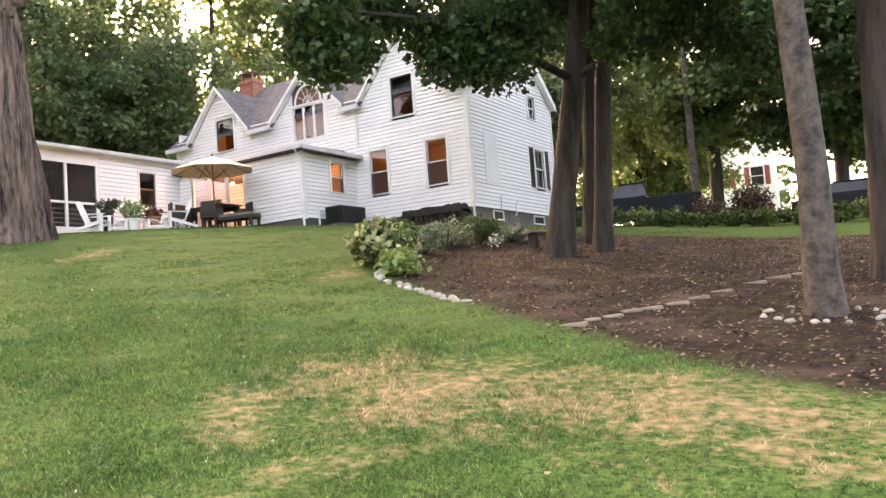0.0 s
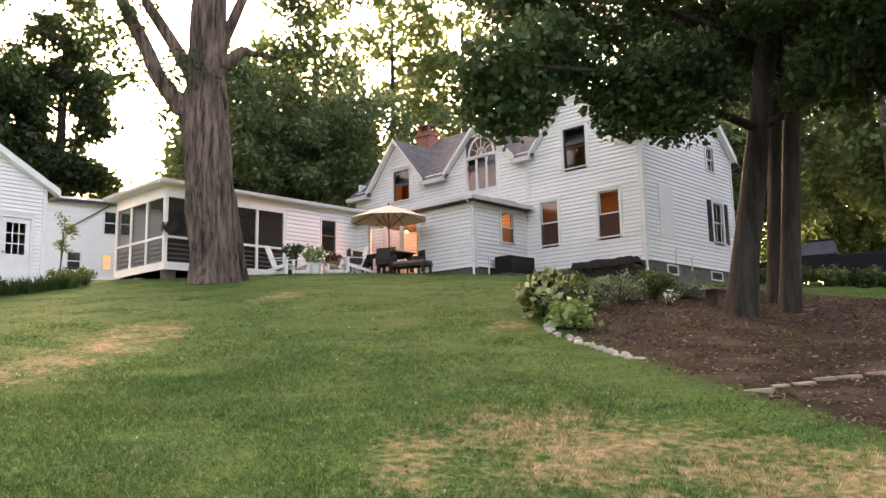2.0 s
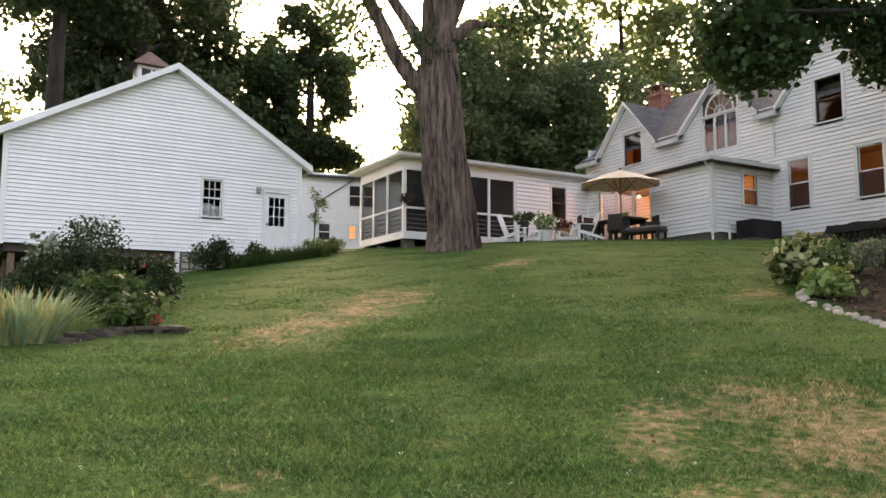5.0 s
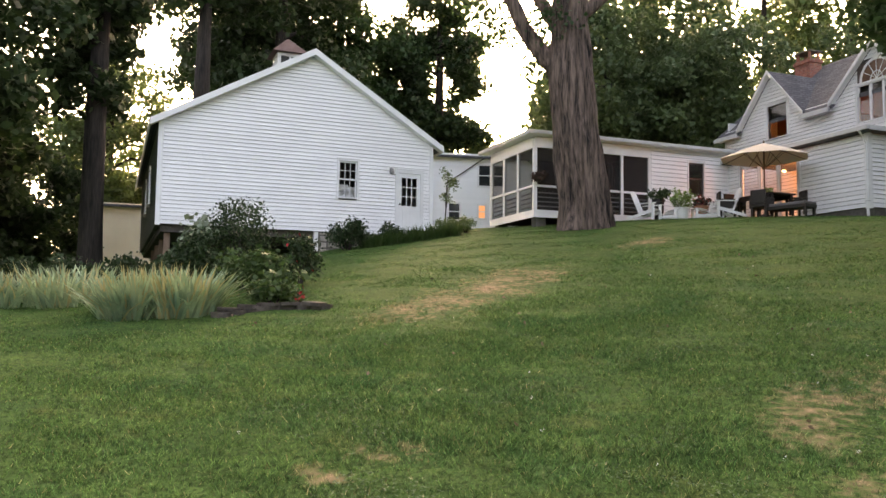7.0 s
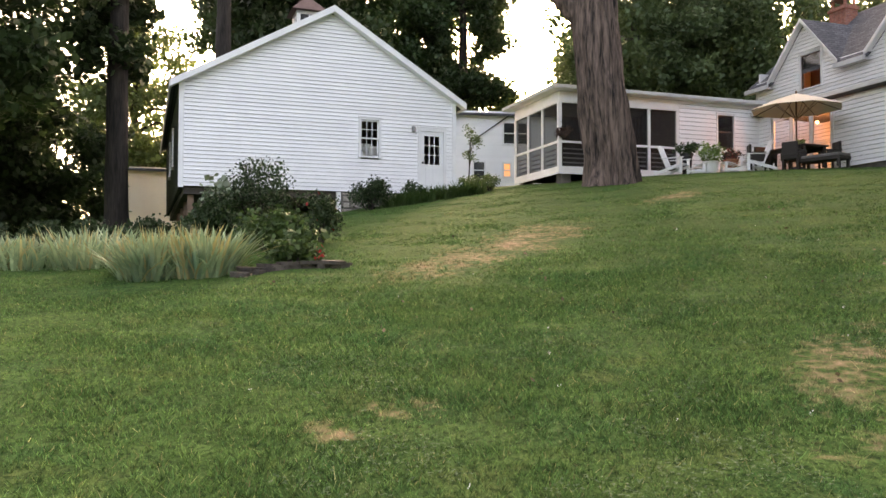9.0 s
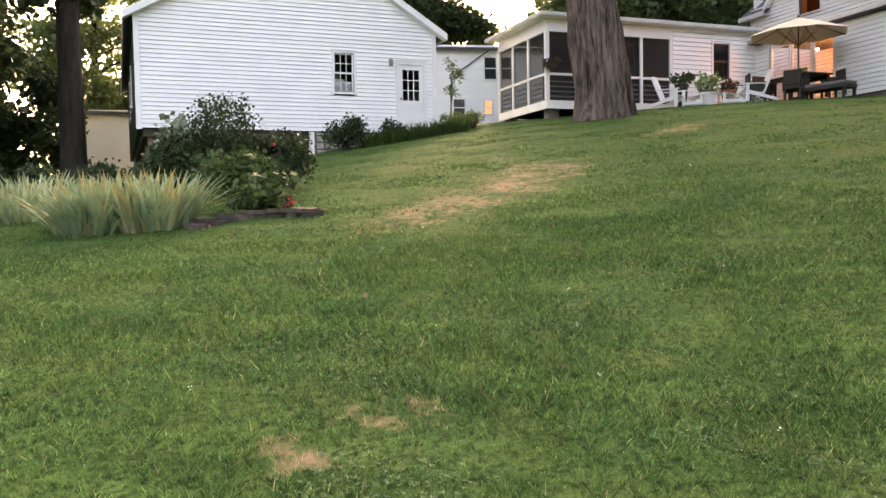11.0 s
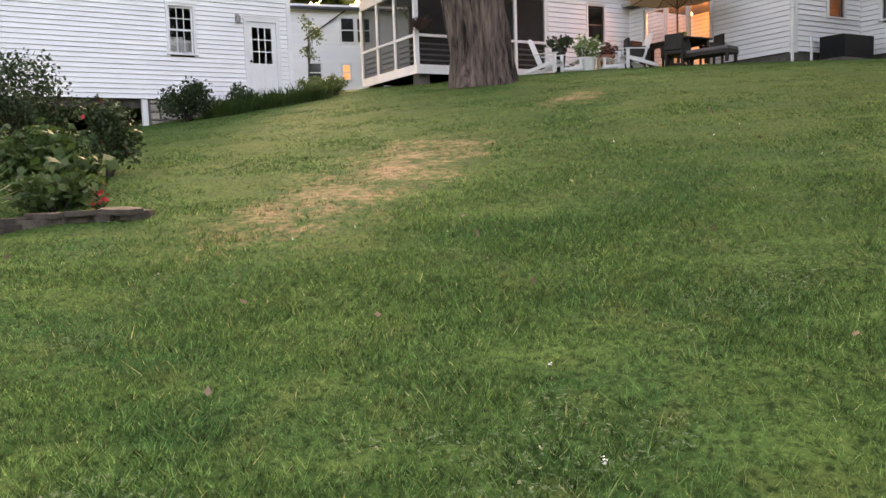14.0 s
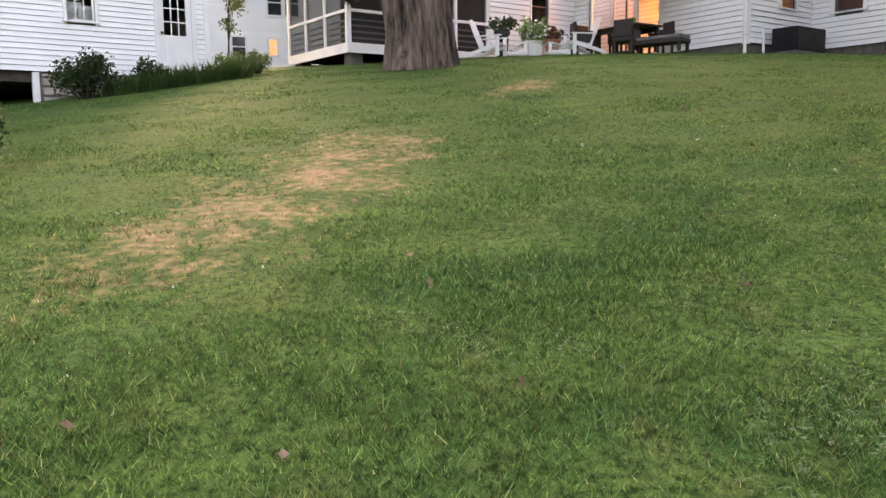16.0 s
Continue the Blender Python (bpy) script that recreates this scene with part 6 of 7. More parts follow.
# ---------------------------------------------------------------- patio
def adirondack(x, y, turn):
    z = gz(x, y)
    t = tagged(empty("adirondack_chair", x, y, z, turn), "white wooden slatted garden chair with wide arms", "chair", "white garden chairs")
    for k in range(6):
        yy = -0.3 + 0.105 * k
        bm = boxes((-0.27, 0.27, yy, yy + 0.09, 0.36 - 0.022 * k, 0.385 - 0.022 * k))
        part("seat_slat", bm, GARDENWHITE, t)
    for k in range(5):
        xx = -0.255 + 0.105 * k
        h = 0.78 + 0.10 * math.cos((k - 2) * 0.6)
        bm = bmesh.new()
        hexa(bm, [(xx, 0.28, 0.22), (xx + 0.09, 0.28, 0.22), (xx + 0.09, 0.305, 0.22), (xx, 0.305, 0.22)],
             [(xx - 0.02 * (2 - k) * 0.3, 0.62, 0.22 + h), (xx + 0.09 - 0.02 * (2 - k) * 0.3, 0.62, 0.22 + h), (xx + 0.09, 0.645, 0.22 + h), (xx, 0.645, 0.22 + h)])
        part("back_slat", bm, GARDENWHITE, t)
    for sx in (-0.42, 0.29):
        part("armrest", soft(boxes((sx, sx + 0.13, -0.38, 0.42, 0.56, 0.585)), 0.008), GARDENWHITE, t)
    for sx in (-0.36, 0.31):
        part("front_leg", boxes((sx, sx + 0.05, -0.32, -0.22, 0, 0.56)), GARDENWHITE, t)
        bm = bmesh.new()
        hexa(bm, [(sx, -0.3, 0.26), (sx + 0.05, -0.3, 0.26), (sx + 0.05, 0.72, 0.0), (sx, 0.72, 0.0)], [(sx, -0.3, 0.36), (sx + 0.05, -0.3, 0.36), (sx + 0.05, 0.72, 0.1), (sx, 0.72, 0.1)])
        part("rear_leg", bm, GARDENWHITE, t)
    return t


def footrest(x, y, turn):
    t = tagged(empty("footrest", x, y, gz(x, y), turn), "white curved slatted footrest", "footrest", "white footrests")
    for k in range(7):
        a = k / 6
        zz = 0.32 - 0.22 * a * a
        part("slat", boxes((-0.27, 0.27, -0.3 + 0.1 * k, -0.21 + 0.1 * k, zz, zz + 0.022)), GARDENWHITE, t)
    for sx in (-0.27, 0.23):
        part("rail", boxes((sx, sx + 0.04, -0.3, 0.36, 0.04, 0.12)), GARDENWHITE, t)
        part("leg", boxes((sx, sx + 0.04, -0.28, -0.2, 0, 0.31)), GARDENWHITE, t)


adirondack(-24.42, 16.95, 122)
footrest(-23.72, 17.4, 122)
adirondack(-23.2, 19.2, -20)
footrest(-23.42, 18.45, -20)


def planter(x, y, r, h, m, name, label, plant, nleaf, size, seed, ph, flowers=None, nf=0, z=None):
    z = gz(x, y) if z is None else z
    t = tagged(empty(name, x, y, z), label, "planter")
    part("pot", tube(bmesh.new(), [(0, 0, 0), (0, 0, h * 0.85), (0, 0, h * 0.86), (0, 0, h)], [r * 0.7, r * 0.95, r * 1.08, r * 1.08], 16), m, t)
    rng = np.random.default_rng(seed)
    cs = clumps((0, 0, h + ph * 0.45), (r * 1.3, r * 1.3, ph * 0.5), 12, rng)
    v, f = leaf_cloud(cs, r * 0.7, nleaf, size, rng)
    from_arrays("foliage", v, f, plant, t)
    if flowers:
        v, f = leaf_cloud(cs, r * 0.8, nf, size, rng)
        from_arrays("blossoms", v, f, flowers, t)


planter(-23.45, 17.65, 0.26, 0.4, TRIM, "flower_pot", "white pot overflowing with pale green leaves and white blooms", HOSTA, 900, 0.09, 501, 0.6, PETAL, 260)
planter(-24.7, 17.55, 0.22, 0.75, DARKMETAL, "urn_planter", "tall dark urn with a dark leafy plant", LEAFDARK, 500, 0.1, 502, 0.45)
planter(-24.1, 19.0, 0.25, 0.45, TERRA, "terracotta_pot", "terracotta pot with reddish flowers", SHRUBRED, 500, 0.08, 503, 0.35, RED, 60)

UX, UY = -22.48, 20.45
uz = gz(UX, UY)
um = tagged(empty("patio_umbrella", UX, UY, uz), "open tan canvas patio umbrella on a wooden pole", "umbrella")
part("pole", rod([(0, 0, 0), (0, 0, 2.68)], 0.028), POSTWOOD, um)
part("base", tube(bmesh.new(), [(0, 0, 0), (0, 0, 0.06), (0, 0, 0.1)], [0.28, 0.26, 0.06], 16), DARKMETAL, um)
part("finial", tube(bmesh.new(), [(0, 0, 2.66), (0, 0, 2.72), (0, 0, 2.76)], [0.03, 0.04, 0.01], 8), POSTWOOD, um)
bm = bmesh.new()
R, zt, ze = 1.54, 2.66, 2.1
tip = [bm.verts.new((0, 0, zt)), bm.verts.new((0, 0, zt - 0.015))]
rim = []
for k in range(8):
    a = 2 * math.pi * (k + 0.5) / 8
    mid = [bm.verts.new((R * 0.5 * math.cos(a), R * 0.5 * math.sin(a), zt - (zt - ze) * 0.44 - q)) for q in (0, 0.015)]
    end = [bm.verts.new((R * math.cos(a), R * math.sin(a), ze - q)) for q in (0, 0.015)]
    rim.append((mid, end))
for k in range(8):
    (m0, e0), (m1, e1) = rim[k], rim[(k + 1) % 8]
    for q in (0, 1):
        s3 = [(tip[q], m0[q], m1[q]), (m0[q], e0[q], e1[q], m1[q])]
        for fc in s3:
            bm.faces.new(fc if q == 0 else fc[::-1])
    bm.faces.new((e0[0], e0[1], e1[1], e1[0]))
cn = part("canopy", bm, CANVAS, um)
for k in range(8):
    a = 2 * math.pi * (k + 0.5) / 8
    rb = part("rib", rod([(0.02 * math.cos(a), 0.02 * math.sin(a), zt - 0.06), (R * 0.98 * math.cos(a), R * 0.98 * math.sin(a), ze - 0.03)], 0.012, 6), POSTWOOD, um)
    part("strut", rod([(0.03 * math.cos(a), 0.03 * math.sin(a), 1.75), (R * 0.5 * math.cos(a), R * 0.5 * math.sin(a), zt - (zt - ze) * 0.46 - 0.03)], 0.01, 6), POSTWOOD, rb)

tb = tagged(empty("patio_table", UX, UY, uz), "dark wicker dining table under the umbrella", "table")
part("tabletop", soft(boxes((-0.9, -0.03, -0.55, 0.55, 0.7, 0.75), (0.03, 0.9, -0.55, 0.55, 0.7, 0.75)), 0.01), WICKER, tb)
for sy in (-0.5, 0.45):
    part("apron", boxes((-0.7, 0.7, sy, sy + 0.05, 0.58, 0.698)), WICKER, tb)
for sx in (-0.82, 0.72):
    for sy in (-0.48, 0.38):
        part("leg", boxes((sx, sx + 0.1, sy, sy + 0.1, 0, 0.695)), WICKER, tb)


def wicker_chair():
    t = tagged(empty("wicker_chair", 0, 0, 0), "dark wicker armchair at the patio table", "chair", "wicker chairs at the table")
    part("seat", soft(boxes((-0.27, 0.27, -0.27, 0.27, 0.33, 0.45)), 0.02), WICKER, t)
    part("backrest", soft(boxes((-0.27, 0.27, 0.22, 0.3, 0.455, 0.92)), 0.02), WICKER, t)
    for sx in (-0.34, 0.275):
        part("armrest", soft(boxes((sx, sx + 0.065, -0.25, 0.28, 0.58, 0.64)), 0.015), WICKER, t)
        part("side_panel", boxes((sx + 0.012, sx + 0.055, -0.22, 0.25, 0.3, 0.578)), WICKER, t)
    for sx in (-0.28, 0.22):
        for sy in (-0.26, 0.2):
            part("leg", boxes((sx, sx + 0.06, sy, sy + 0.06, 0, 0.328)), WICKER, t)
    return t


c0 = wicker_chair()
seats = [(-23.35, 19.5, 150), (-21.75, 19.65, 200), (-23.4, 21.2, 30), (-21.9, 21.3, -20), (-23.95, 20.4, 95)]
c0.matrix_basis = pose(seats[0][0], seats[0][1], gz(*seats[0][:2]), 0, 0, seats[0][2])
for x, y, r in seats[1:]:
    copy_thing(c0, pose(x, y, gz(x, y), 0, 0, r))
ot = tagged(empty("wicker_bench", -20.95, 20.1, gz(-20.95, 20.1), 15), "dark wicker bench with a grey cushion", "bench")
part("frame", soft(boxes((-0.75, 0.75, -0.35, 0.35, 0.24, 0.36)), 0.02), WICKER, ot)
part("cushion", soft(boxes((-0.74, 0.74, -0.34, 0.34, 0.362, 0.45)), 0.03), mat("grey_cushion", (0.13, 0.12, 0.12), (0.18, 0.17, 0.165), rough=0.9), ot, "grey seat cushion")
for sx in (-0.72, 0.64):
    for sy in (-0.32, 0.24):
        part("leg", boxes((sx, sx + 0.08, sy, sy + 0.08, 0, 0.238)), WICKER, ot)
bp = tagged(empty("bowl_planter", UX + 0.1, UY, uz + 0.752), "low bowl of leaves on the patio table", "planter")
part("bowl", tube(bmesh.new(), [(0, 0, 0), (0, 0, 0.05), (0, 0, 0.1)], [0.08, 0.15, 0.17], 12), TERRA, bp)
v, f = leaf_cloud(clumps((0, 0, 0.15), (0.15, 0.15, 0.08), 6, RNG), 0.1, 160, 0.07, RNG)
from_arrays("foliage", v, f, HOSTA, bp)

# hanging basket on the porch corner, cooling unit, firewood
hb = tagged(empty("hanging_basket", WX1 + 0.22, WY0 + 0.05, 4.85), "hanging basket of dark trailing leaves at the porch corner", "basket")
part("basket", tube(bmesh.new(), [(0, 0, 0), (0, 0, 0.1), (0, 0, 0.2)], [0.08, 0.17, 0.19], 12), DARKWOOD, hb)
part("hook", rod([(0, 0, 0.2), (-0.02, 0, 0.55), (-0.2, 0, 0.62)], 0.008, 6), DARKMETAL, hb)
v, f = leaf_cloud(clumps((0, 0, 0.2), (0.22, 0.22, 0.16), 10, RNG), 0.13, 420, 0.08, RNG)
from_arrays("foliage", v, f, SHRUBRED, hb)
ac = tagged(empty("cooling_unit", -19.1, 23.9, gz(-19.1, 23.9) - 0.02), "dark grey outdoor air conditioner beside the addition", "air conditioner")
part("housing", soft(boxes((-0.38, 0.38, -0.75, 0.75, 0.05, 0.72)), 0.02), mat("dark_grey_unit", (0.01, 0.01, 0.011), (0.02, 0.02, 0.021), rough=0.8, spec=0.2), ac)
for k in range(12):
    part("louvre", boxes((0.382, 0.395, -0.7, 0.7, 0.1 + 0.05 * k, 0.125 + 0.05 * k)), DARKMETAL, ac)
part("pad", boxes((-0.45, 0.45, -0.85, 0.85, -0.1, 0.048)), FOUND, ac)
tagged(part("vent_pipe", rod([(LX1 + 0.08, 22.9, 3.4), (LX1 + 0.08, 22.9, 4.1)], 0.04), TRIM), "white plastic pipe against the addition", "pipe")


def firewood():
    t = tagged(empty("firewood_stack", -15.6, 24.75, gz(-15.6, 24.75)), "long stack of firewood under a dark cover", "firewood")
    rng = random.Random(8)
    for k in range(34):
        row, i = divmod(k, 12)
        x = -1.2 + 0.21 * i + (0.1 if row % 2 else 0)
        part("log", tube(bmesh.new(), [(x, -0.25, 0.12 + 0.18 * row), (x, 0.25, 0.12 + 0.18 * row)], [0.09 + 0.01 * rng.random()] * 2, 8), BARKDARK, t)
    bm = bmesh.new()
    nx, ny = 24, 8
    grid = [[bm.verts.new((-1.35 + 2.7 * i / nx, -0.36 + 0.72 * j / ny, 0.66 + 0.09 * noise.noise((i * 0.6, j * 0.7, 0)) - (0.28 if j in (0, ny) else 0) - (0.2 if i in (0, nx) else 0))) for j in range(ny + 1)] for i in range(nx + 1)]
    for i in range(nx):
        for j in range(ny):
            bm.faces.new((grid[i][j], grid[i + 1][j], grid[i + 1][j + 1], grid[i][j + 1]))
    part("cover", bm, mat("dark_tarpaulin", (0.008, 0.008, 0.008), (0.022, 0.02, 0.018), rough=0.85, spec=0.2), t, "crumpled dark tarpaulin", smooth=True)


firewood()


# ---------------------------------------------------------------- grass
def lawn_spots(rng, x0, x1, y0, y1, n, dry_share=0.25):
    """Random places on the lawn, thinned towards the region's edge, in the dry patches and by the mulch."""
    x, y = rng.uniform(x0, x1, n), rng.uniform(y0, y1, n)
    inner = np.minimum(np.minimum(x - x0, x1 - x), np.minimum(y - y0, y1 - y)) / 2.2
    keep = (in_mulch(x, y) < rng.normal(size=n) * 0.25) & (rng.random(n) < inner)
    for cx, cy, ra, rb, turn in DRY:
        ca, sa = math.cos(radians(turn)), math.sin(radians(turn))
        dx, dy = x - cx, y - cy
        d = ((dx * ca + dy * sa) / ra) ** 2 + ((dy * ca - dx * sa) / rb) ** 2
        keep &= (d > 1.0) | (rng.random(n) < dry_share + (0.9 - dry_share) * np.clip(d, 0, 1))
    return x[keep], y[keep]


def patchy(rng, x, y, size):
    """A smooth random field over the lawn, 0 to 1."""
    cell = rng.random((400, 400))
    gx, gy = (x + 60) / size, (y + 60) / size
    ix, iy = gx.astype(int) % 399, gy.astype(int) % 399
    fx, fy = gx % 1.0, gy % 1.0
    return (cell[ix, iy] * (1 - fx) + cell[ix + 1, iy] * fx) * (1 - fy) + (cell[ix, iy + 1] * (1 - fx) + cell[ix + 1, iy + 1] * fx) * fy


def grass():
    """Tufts of splayed blades near the walk, coarser ones up the hill."""
    rng = np.random.default_rng(21)
    vs = []
    # region, tufts, blades in a tuft, height, blade width, tuft radius
    for x0, x1, y0, y1, n, per, h, w, r in ((-12, -1.0, -1.5, 9, 52000, 7, 0.042, 0.0065, 0.02), (-12, -1.0, -1.5, 9, 2600, 9, 0.075, 0.0075, 0.03), (-18, 2, -5, 14, 40000, 6, 0.03, 0.0095, 0.05),
                                            (-29, -5, -3, 27, 60000, 5, 0.02, 0.013, 0.09), (-20, -2, -10, 3, 16000, 6, 0.026, 0.012, 0.05)):
        tx, ty = lawn_spots(rng, x0, x1, y0, y1, n)
        tall = patchy(rng, tx, ty, 0.11) * 0.7 + patchy(rng, tx, ty, 0.6) * 0.3
        th = h * (0.45 + 0.35 * rng.random(len(tx)) + 0.9 * tall)
        x = np.repeat(tx, per)
        n = len(x)
        a = rng.random(n) * 6.283
        q = np.sqrt(rng.random(n)) * r
        x, y = x + np.cos(a) * q, np.repeat(ty, per) + np.sin(a) * q
        hh = np.repeat(th, per) * (0.55 + 0.6 * rng.random(n))
        b = a + rng.normal(size=n) * 0.8
        ln = hh * (0.35 + 1.25 * rng.random(n))
        p = np.stack([x, y, ground_z(x, y) - 0.012], 1)
        side = rng.random(n) * 6.283
        e = np.stack([np.cos(side), np.sin(side), 0 * side], 1) * (w * (0.6 + 0.8 * rng.random(n)) / 2)[:, None]
        tip = p + np.stack([np.cos(b) * ln, np.sin(b) * ln, hh + 0.012], 1)
        vs.append(np.stack([p - e, p + e, tip], 1).reshape(-1, 3))
    v = np.concatenate(vs)
    tagged(from_arrays("grass", v, np.arange(len(v)).reshape(-1, 3), BLADE[0]), "mown green lawn grass with dry straw-coloured patches", "grass", kind="stuff")


grass()


def clover():
    """Patches of small clover leaves, a few white heads and fallen bits in the lawn."""
    rng = np.random.default_rng(31)
    x, y = lawn_spots(rng, -13, -1.5, -1.0, 10, 60000, 0.1)
    keep = patchy(rng, x, y, 0.7) * 0.6 + patchy(rng, x, y, 0.25) * 0.4 > 0.6
    x, y = x[keep], y[keep]
    n = len(x)
    c = np.stack([x, y, ground_z(x, y) + 0.012 + 0.03 * rng.random(n)], 1)
    a0 = rng.random(n) * 6.283
    size = 0.007 + 0.006 * rng.random(n)
    quads = []
    for k in range(3):
        a = a0 + k * 2.094
        d = np.stack([np.cos(a), np.sin(a), 0.25 * rng.normal(size=n)], 1) * size[:, None]
        s_ = np.stack([-np.sin(a), np.cos(a), 0.25 * rng.normal(size=n)], 1) * (size * 0.55)[:, None]
        quads.append(np.stack([c, c + d * 0.8 + s_, c + d * 1.25, c + d * 0.8 - s_], 1))
    v = np.concatenate(quads).reshape(-1, 3)
    tagged(from_arrays("clover", v, np.arange(len(v)).reshape(-1, 4), CLOVER), "patches of small grey-green clover leaves in the lawn", "clover", kind="stuff")
    x, y = lawn_spots(rng, -16, -2, 0, 12, 60)
    cs = np.stack([x, y, ground_z(x, y) + 0.04], 1)
    v, f = leaf_cloud(cs, 0.01, 160, 0.012, rng)
    tagged(from_arrays("clover_blooms", v, f, PETAL), "tiny white clover blooms in the lawn", "flowers", kind="stuff")
    x, y = lawn_spots(rng, -17, 0, -1, 14, 160)
    cs = np.stack([x, y, ground_z(x, y) + 0.035], 1)
    v, f = leaf_cloud(cs, 0.002, len(cs), 0.045, rng, flat=0.1)
    tagged(from_arrays("lawn_leaves", v, f, LITTER), "scattered fallen leaves lying on the lawn", "leaves", kind="stuff")


clover()


# ---------------------------------------------------------------- neighbours and the road
SIDE2 = mat("pale_siding", (0.87, 0.87, 0.87), (0.92, 0.92, 0.92), scale=1, rough=0.6, rand=0.03)


def far_house(name, label, x, y, z, turn, w, d, h, roof, wall, roofm, opens, shutters=None, course=0.2):
    """A simple neighbouring house: clad front, gable roof and framed windows on the front face."""
    t = tagged(empty(name, x, y, z, turn), label, "house")
    part("wall", boxes((-w / 2, w / 2, 0, d, -2.0, h)), wall, t)
    k = 0.0
    while k < h - 0.05:
        bm = bmesh.new()
        hexa(bm, [(-w / 2, -0.03, k), (w / 2, -0.03, k), (w / 2, -0.003, k), (-w / 2, -0.003, k)], [(-w / 2, -0.01, k + course), (w / 2, -0.01, k + course), (w / 2, -0.003, k + course), (-w / 2, -0.003, k + course)])
        part("clapboard", bm, wall, t)
        k += course
    bm = bmesh.new()
    for s_ in (0, 1):
        ye = -0.4 if s_ == 0 else d + 0.4
        q = [(-w / 2 - 0.3, ye, h - 0.1), (w / 2 + 0.3, ye, h - 0.1), (w / 2 + 0.3, d / 2, h + roof), (-w / 2 - 0.3, d / 2, h + roof)]
        roof_slab(bm, q if s_ == 0 else q[::-1], 0.15)
    part("roof", bm, roofm, t)
    for s_ in (-1, 1):
        bm = bmesh.new()
        x0 = s_ * w / 2
        vs = [bm.verts.new(v) for v in ((x0 - 0.05, 0.02, h), (x0 - 0.05, d - 0.02, h), (x0 - 0.05, d / 2, h + roof - 0.15), (x0 + 0.03, 0.02, h), (x0 + 0.03, d - 0.02, h), (x0 + 0.03, d / 2, h + roof - 0.15))]
        for fc in ((0, 1, 2), (5, 4, 3), (0, 3, 4, 1), (1, 4, 5, 2), (2, 5, 3, 0)):
            bm.faces.new([vs[i] for i in fc])
        part("gable", bm, wall, t)
    for cx, z0, ww, hh, lit in opens:
        win = part("window", boxes((cx - ww / 2 - 0.1, cx - ww / 2, -0.07, -0.032, z0, z0 + hh), (cx + ww / 2, cx + ww / 2 + 0.1, -0.07, -0.032, z0, z0 + hh), (cx - ww / 2 - 0.1, cx + ww / 2 + 0.1, -0.07, -0.032, z0 + hh, z0 + hh + 0.1),
                                   (cx - ww / 2 - 0.1, cx + ww / 2 + 0.1, -0.08, -0.032, z0 - 0.1, z0), (cx - ww / 2, cx + ww / 2, -0.06, -0.04, z0 + hh / 2 - 0.03, z0 + hh / 2 + 0.03)), TRIM, t)
        part("pane", boxes((cx - ww / 2, cx + ww / 2, -0.05, -0.034, z0, z0 + hh)), LITPANE if lit else DARKPANE, win)
        if shutters:
            for a in (cx - ww / 2 - 0.55, cx + ww / 2 + 0.13):
                part("shutter", boxes((a, a + 0.42, -0.09, -0.032, z0 - 0.05, z0 + hh + 0.05)), shutters, t, "dark red shutter")
    return t


DARKPANE = mat("dark_far_glass", (0.012, 0.014, 0.016), (0.03, 0.034, 0.04), scale=2, rough=0.08)
LITPANE = glow_mat("lit_far_window", (1.0, 0.45, 0.2), 0.07)
MAROON = mat("maroon_shutter", (0.22, 0.03, 0.03), (0.28, 0.05, 0.05), rough=0.5)
neighbour = far_house("neighbour_house", "white clapboard house behind the porch with small windows", -47.0, 19.5, 4.2, 78, 9.0, 8.0, 5.9, 0.5, SIDE2, SHINGLE,
          [(0.75, 3.95, 0.7, 1.3, False), (1.68, 3.95, 0.7, 1.3, False), (-1.2, 1.72, 0.66, 1.0, False), (0.6, 1.85, 0.4, 0.8, True)])
part("conduit", rod([(0.9, -0.1, 5.85), (-1.75, -0.1, 3.98)], 0.035, 6), DARKMETAL, neighbour, "dark pipe running slantwise down the wall")
part("corner_board", boxes((-4.52, -4.4, -0.06, -0.031, -1.0, 5.8), (4.4, 4.52, -0.06, -0.031, -1.0, 5.8), (-4.39, 4.39, -0.06, -0.031, 5.66, 5.8)), TRIM, neighbour)
far_house("cream_house", "low cream-painted building beyond the barn", -51.0, 0.7, 2.0, 90, 6.8, 6.0, 4.2, 0.4, CREAM, SHINGLE, [], course=0.3)
far_house("shuttered_house", "white house with dark red shutters across the road", -15.9, 73.6, 4.4, 8, 9.0, 8.0, 9.2, 3.0, SIDE2, SHINGLE,
          [(c, z, 1.0, 1.6, False) for z in (1.0, 4.3) for c in (-2.9, 0.1, 3.0)], shutters=MAROON)

CARPAINT = {"navy": mat("navy_car_paint", (0.004, 0.005, 0.008), (0.007, 0.008, 0.012), rough=0.5, metal=0.0, spec=0.2), "black": mat("black_car_paint", (0.004, 0.004, 0.005), (0.007, 0.007, 0.008), rough=0.5, metal=0.0, spec=0.2)}
RUBBER = mat("tyre_rubber", (0.012, 0.012, 0.012), (0.025, 0.025, 0.025), rough=0.9)
LENS = mat("red_lamp_lens", (0.4, 0.02, 0.02), (0.5, 0.04, 0.03), rough=0.2)


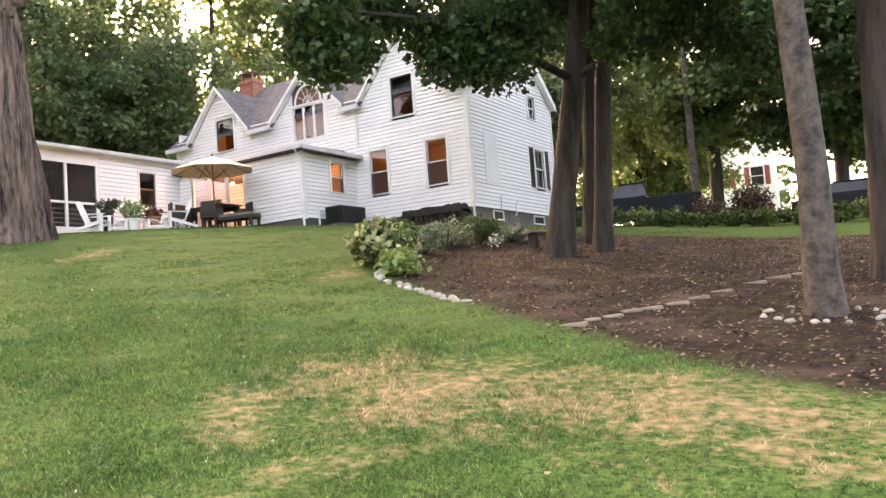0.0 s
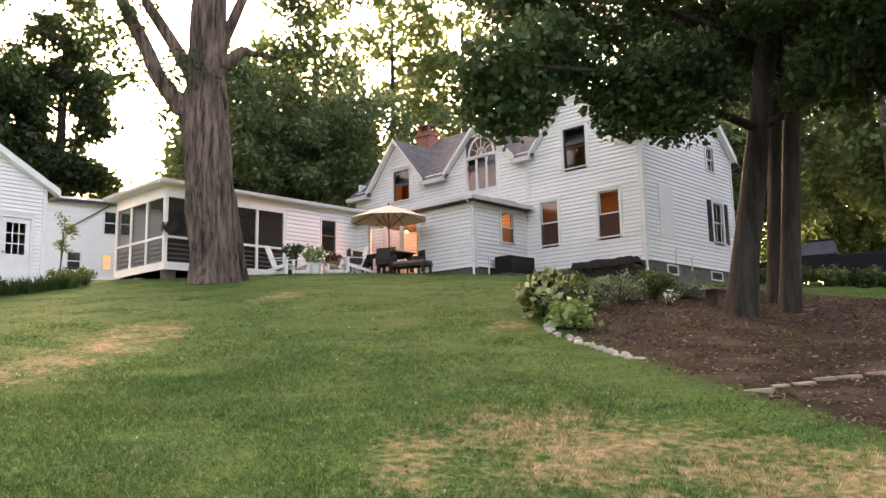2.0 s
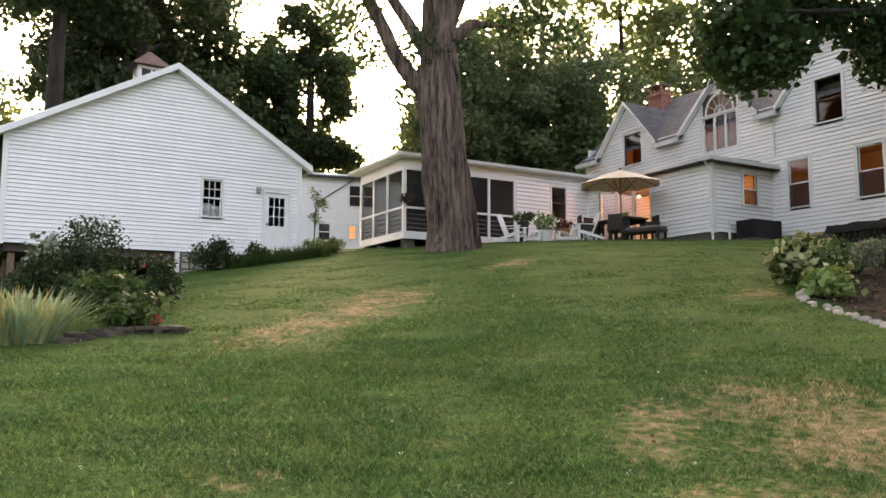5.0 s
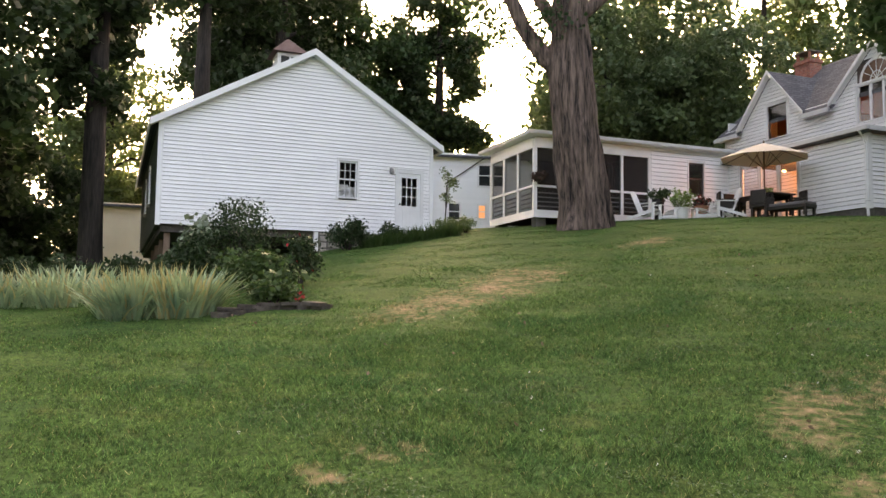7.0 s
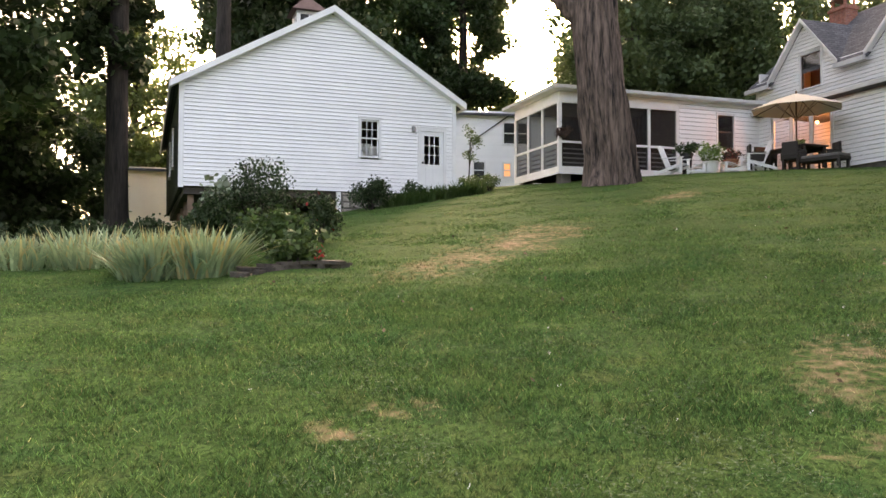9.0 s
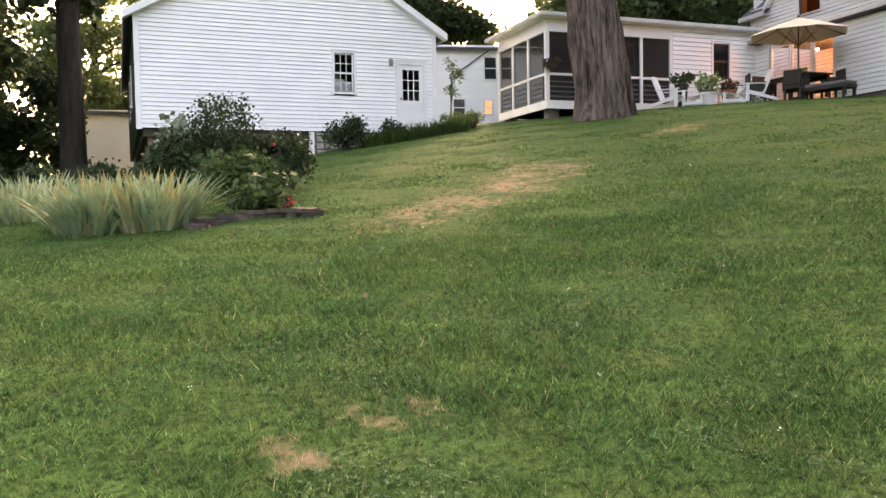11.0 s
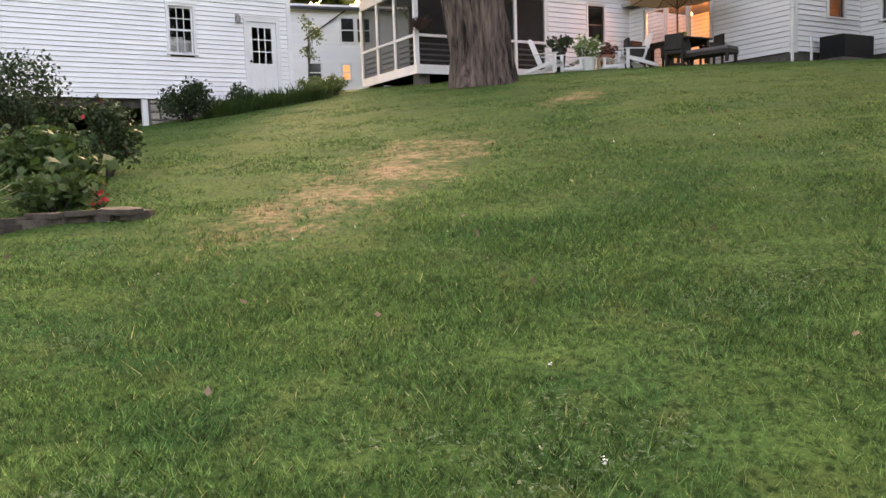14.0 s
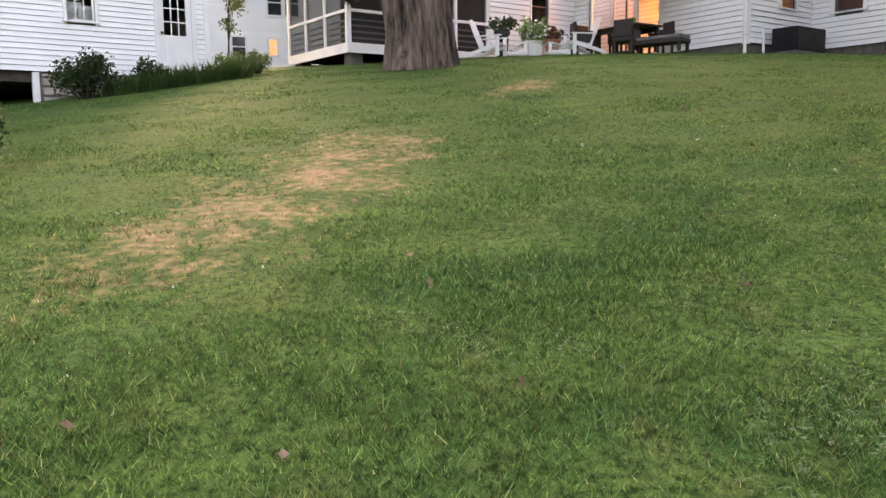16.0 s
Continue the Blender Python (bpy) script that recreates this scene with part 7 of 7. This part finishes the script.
def car(name, label, x, y, turn, profile, cabin, length, wide, paint):
    """profile and cabin: side outlines (along, up), lofted across with a tumblehome."""
    t = tagged(empty(name, x, y, gz(x, y), turn), label, "car" if name != "pickup_truck" else "truck")

    def loft(outline, w, inset):
        bm = bmesh.new()
        rows = []
        for s_, k in ((-1, 1.0), (1, 1.0)):
            zs = [p[1] for p in outline]
            lo, hi = min(zs), max(zs)
            rows.append([bm.verts.new((p[0], s_ * (w / 2 - inset * (p[1] - lo) / (hi - lo)), p[1])) for p in outline])
        bm.faces.new(rows[0][::-1]), bm.faces.new(rows[1])
        n = len(outline)
        for i in range(n):
            bm.faces.new((rows[0][i], rows[0][(i + 1) % n], rows[1][(i + 1) % n], rows[1][i]))
        bmesh.ops.recalc_face_normals(bm, faces=bm.faces)
        return soft(bm, 0.04)

    part("body", loft(profile, wide, 0.06), paint, t)
    part("cabin", loft(cabin, wide - 0.12, 0.22), DARKPANE, t, "dark window glass")
    lo, hi = min(p[1] for p in cabin), max(p[1] for p in cabin)
    top_ = [p for p in cabin if p[1] > hi - 0.1]
    part("car_roof", soft(boxes((min(p[0] for p in top_) - 0.05, max(p[0] for p in top_) + 0.05, -wide / 2 + 0.25, wide / 2 - 0.25, hi - 0.02, hi + 0.05)), 0.02), paint, t)
    for ax in (-length * 0.31, length * 0.31):
        for s_ in (-1, 1):
            yy = s_ * (wide / 2 - 0.1)
            w_ = part("wheel", tube(bmesh.new(), [(ax, yy - 0.11, 0.35), (ax, yy - 0.09, 0.35), (ax, yy + 0.09, 0.35), (ax, yy + 0.11, 0.35)], [0.3, 0.35, 0.35, 0.3], 20), RUBBER, t)
            part("rim", tube(bmesh.new(), [(ax, yy + s_ * 0.1, 0.35), (ax, yy + s_ * 0.125, 0.35)], [0.22, 0.2], 14), METAL, w_)
    for s_ in (-1, 1):
        part("tail_light", boxes((length / 2 - 0.03, length / 2 + 0.02, s_ * (wide / 2 - 0.16) - 0.07, s_ * (wide / 2 - 0.16) + 0.07, 0.75, 1.1)), LENS, t)
        part("headlight", boxes((-length / 2 - 0.02, -length / 2 + 0.03, s_ * (wide / 2 - 0.25) - 0.14, s_ * (wide / 2 - 0.25) + 0.14, 0.68, 0.84)), TRIM, t)


car("pickup_truck", "dark navy pickup truck parked beyond the hedge", -11.2, 34.6, 12,
    [(-2.8, 0.35), (2.8, 0.35), (2.8, 1.2), (0.6, 1.2), (0.5, 1.22), (-1.3, 1.22), (-2.6, 1.1), (-2.8, 0.9)], [(-1.4, 1.23), (0.55, 1.23), (0.4, 1.85), (-0.6, 1.85)], 5.6, 1.95, CARPAINT["navy"])
car("parked_car", "black parked car beyond the hedge", -3.2, 37.9, 10,
    [(-2.2, 0.3), (2.2, 0.3), (2.25, 0.85), (1.6, 0.98), (-1.1, 0.98), (-2.1, 0.8)], [(-1.2, 0.99), (1.7, 0.99), (1.0, 1.42), (-0.4, 1.44)], 4.4, 1.8, CARPAINT["black"])
pole = tagged(empty("utility_pole", -9.6, 38.8, gz(-9.6, 38.8)), "pale wooden utility pole with a crossarm", "pole")
part("post", tube(bmesh.new(), [(0, 0, -0.5), (0, 0, 5), (0, 0, 10)], [0.2, 0.18, 0.14], 12), BARKSMOOTH, pole)
part("crossarm", boxes((-1.1, 1.1, -0.16, -0.06, 9.1, 9.22)), BARKSMOOTH, pole)
for k, (x0, y0, h, m) in enumerate([(-11.6, 28.4, 0.6, SHRUB), (-10.5, 28.7, 0.6, SHRUB), (-9.4, 29.0, 0.65, LEAFLIGHT), (-8.3, 29.3, 0.7, SHRUB), (-7.2, 29.6, 0.6, SHRUB), (-6.1, 29.8, 0.65, SHRUB), (-5.0, 30.0, 0.6, SHRUB), (-3.9, 30.2, 0.65, SHRUB),
                                    (-2.8, 30.3, 0.6, SHRUB), (-1.7, 30.4, 0.95, LEAFLIGHT), (-0.6, 30.5, 0.7, SHRUB), (0.5, 30.6, 0.7, SHRUB)]):
    shrub("hedge_shrub", "dark clipped hedge shrub along the drive", x0, y0, 0.75, 0.55, h, 1100, 0.1, m, 600 + k, clump=18, group="hedge along the drive")
shrub("red_bush", "large round bronze bush beyond the hedge", -6.2, 33.4, 1.15, 1.0, 1.5, 2600, 0.11, SHRUBRED, 640, clump=30)
shrub("red_bush", "smaller bronze bush beyond the hedge", -7.7, 33.1, 0.6, 0.6, 1.2, 1300, 0.1, SHRUBRED, 641, clump=20)
drive = bmesh.new()
xs_ = np.linspace(-40, 40, 41)
for a, b in zip(xs_, xs_[1:]):
    q = [(a, 32.4 + 0.18 * a * 0.5), (b, 32.4 + 0.18 * b * 0.5), (b, 41.0 + 0.18 * b * 0.5), (a, 41.0 + 0.18 * a * 0.5)]
    vs = [drive.verts.new((x, y, gz(x, y) + 0.05)) for x, y in q]
    drive.faces.new(vs)
bmesh.ops.remove_doubles(drive, verts=drive.verts, dist=0.001)
tagged(part("road", drive, mat("grey_asphalt", (0.045, 0.045, 0.047), (0.07, 0.07, 0.07), scale=2, rough=0.9, bump=0.3)), "grey asphalt road beyond the garden", "road", kind="structure")
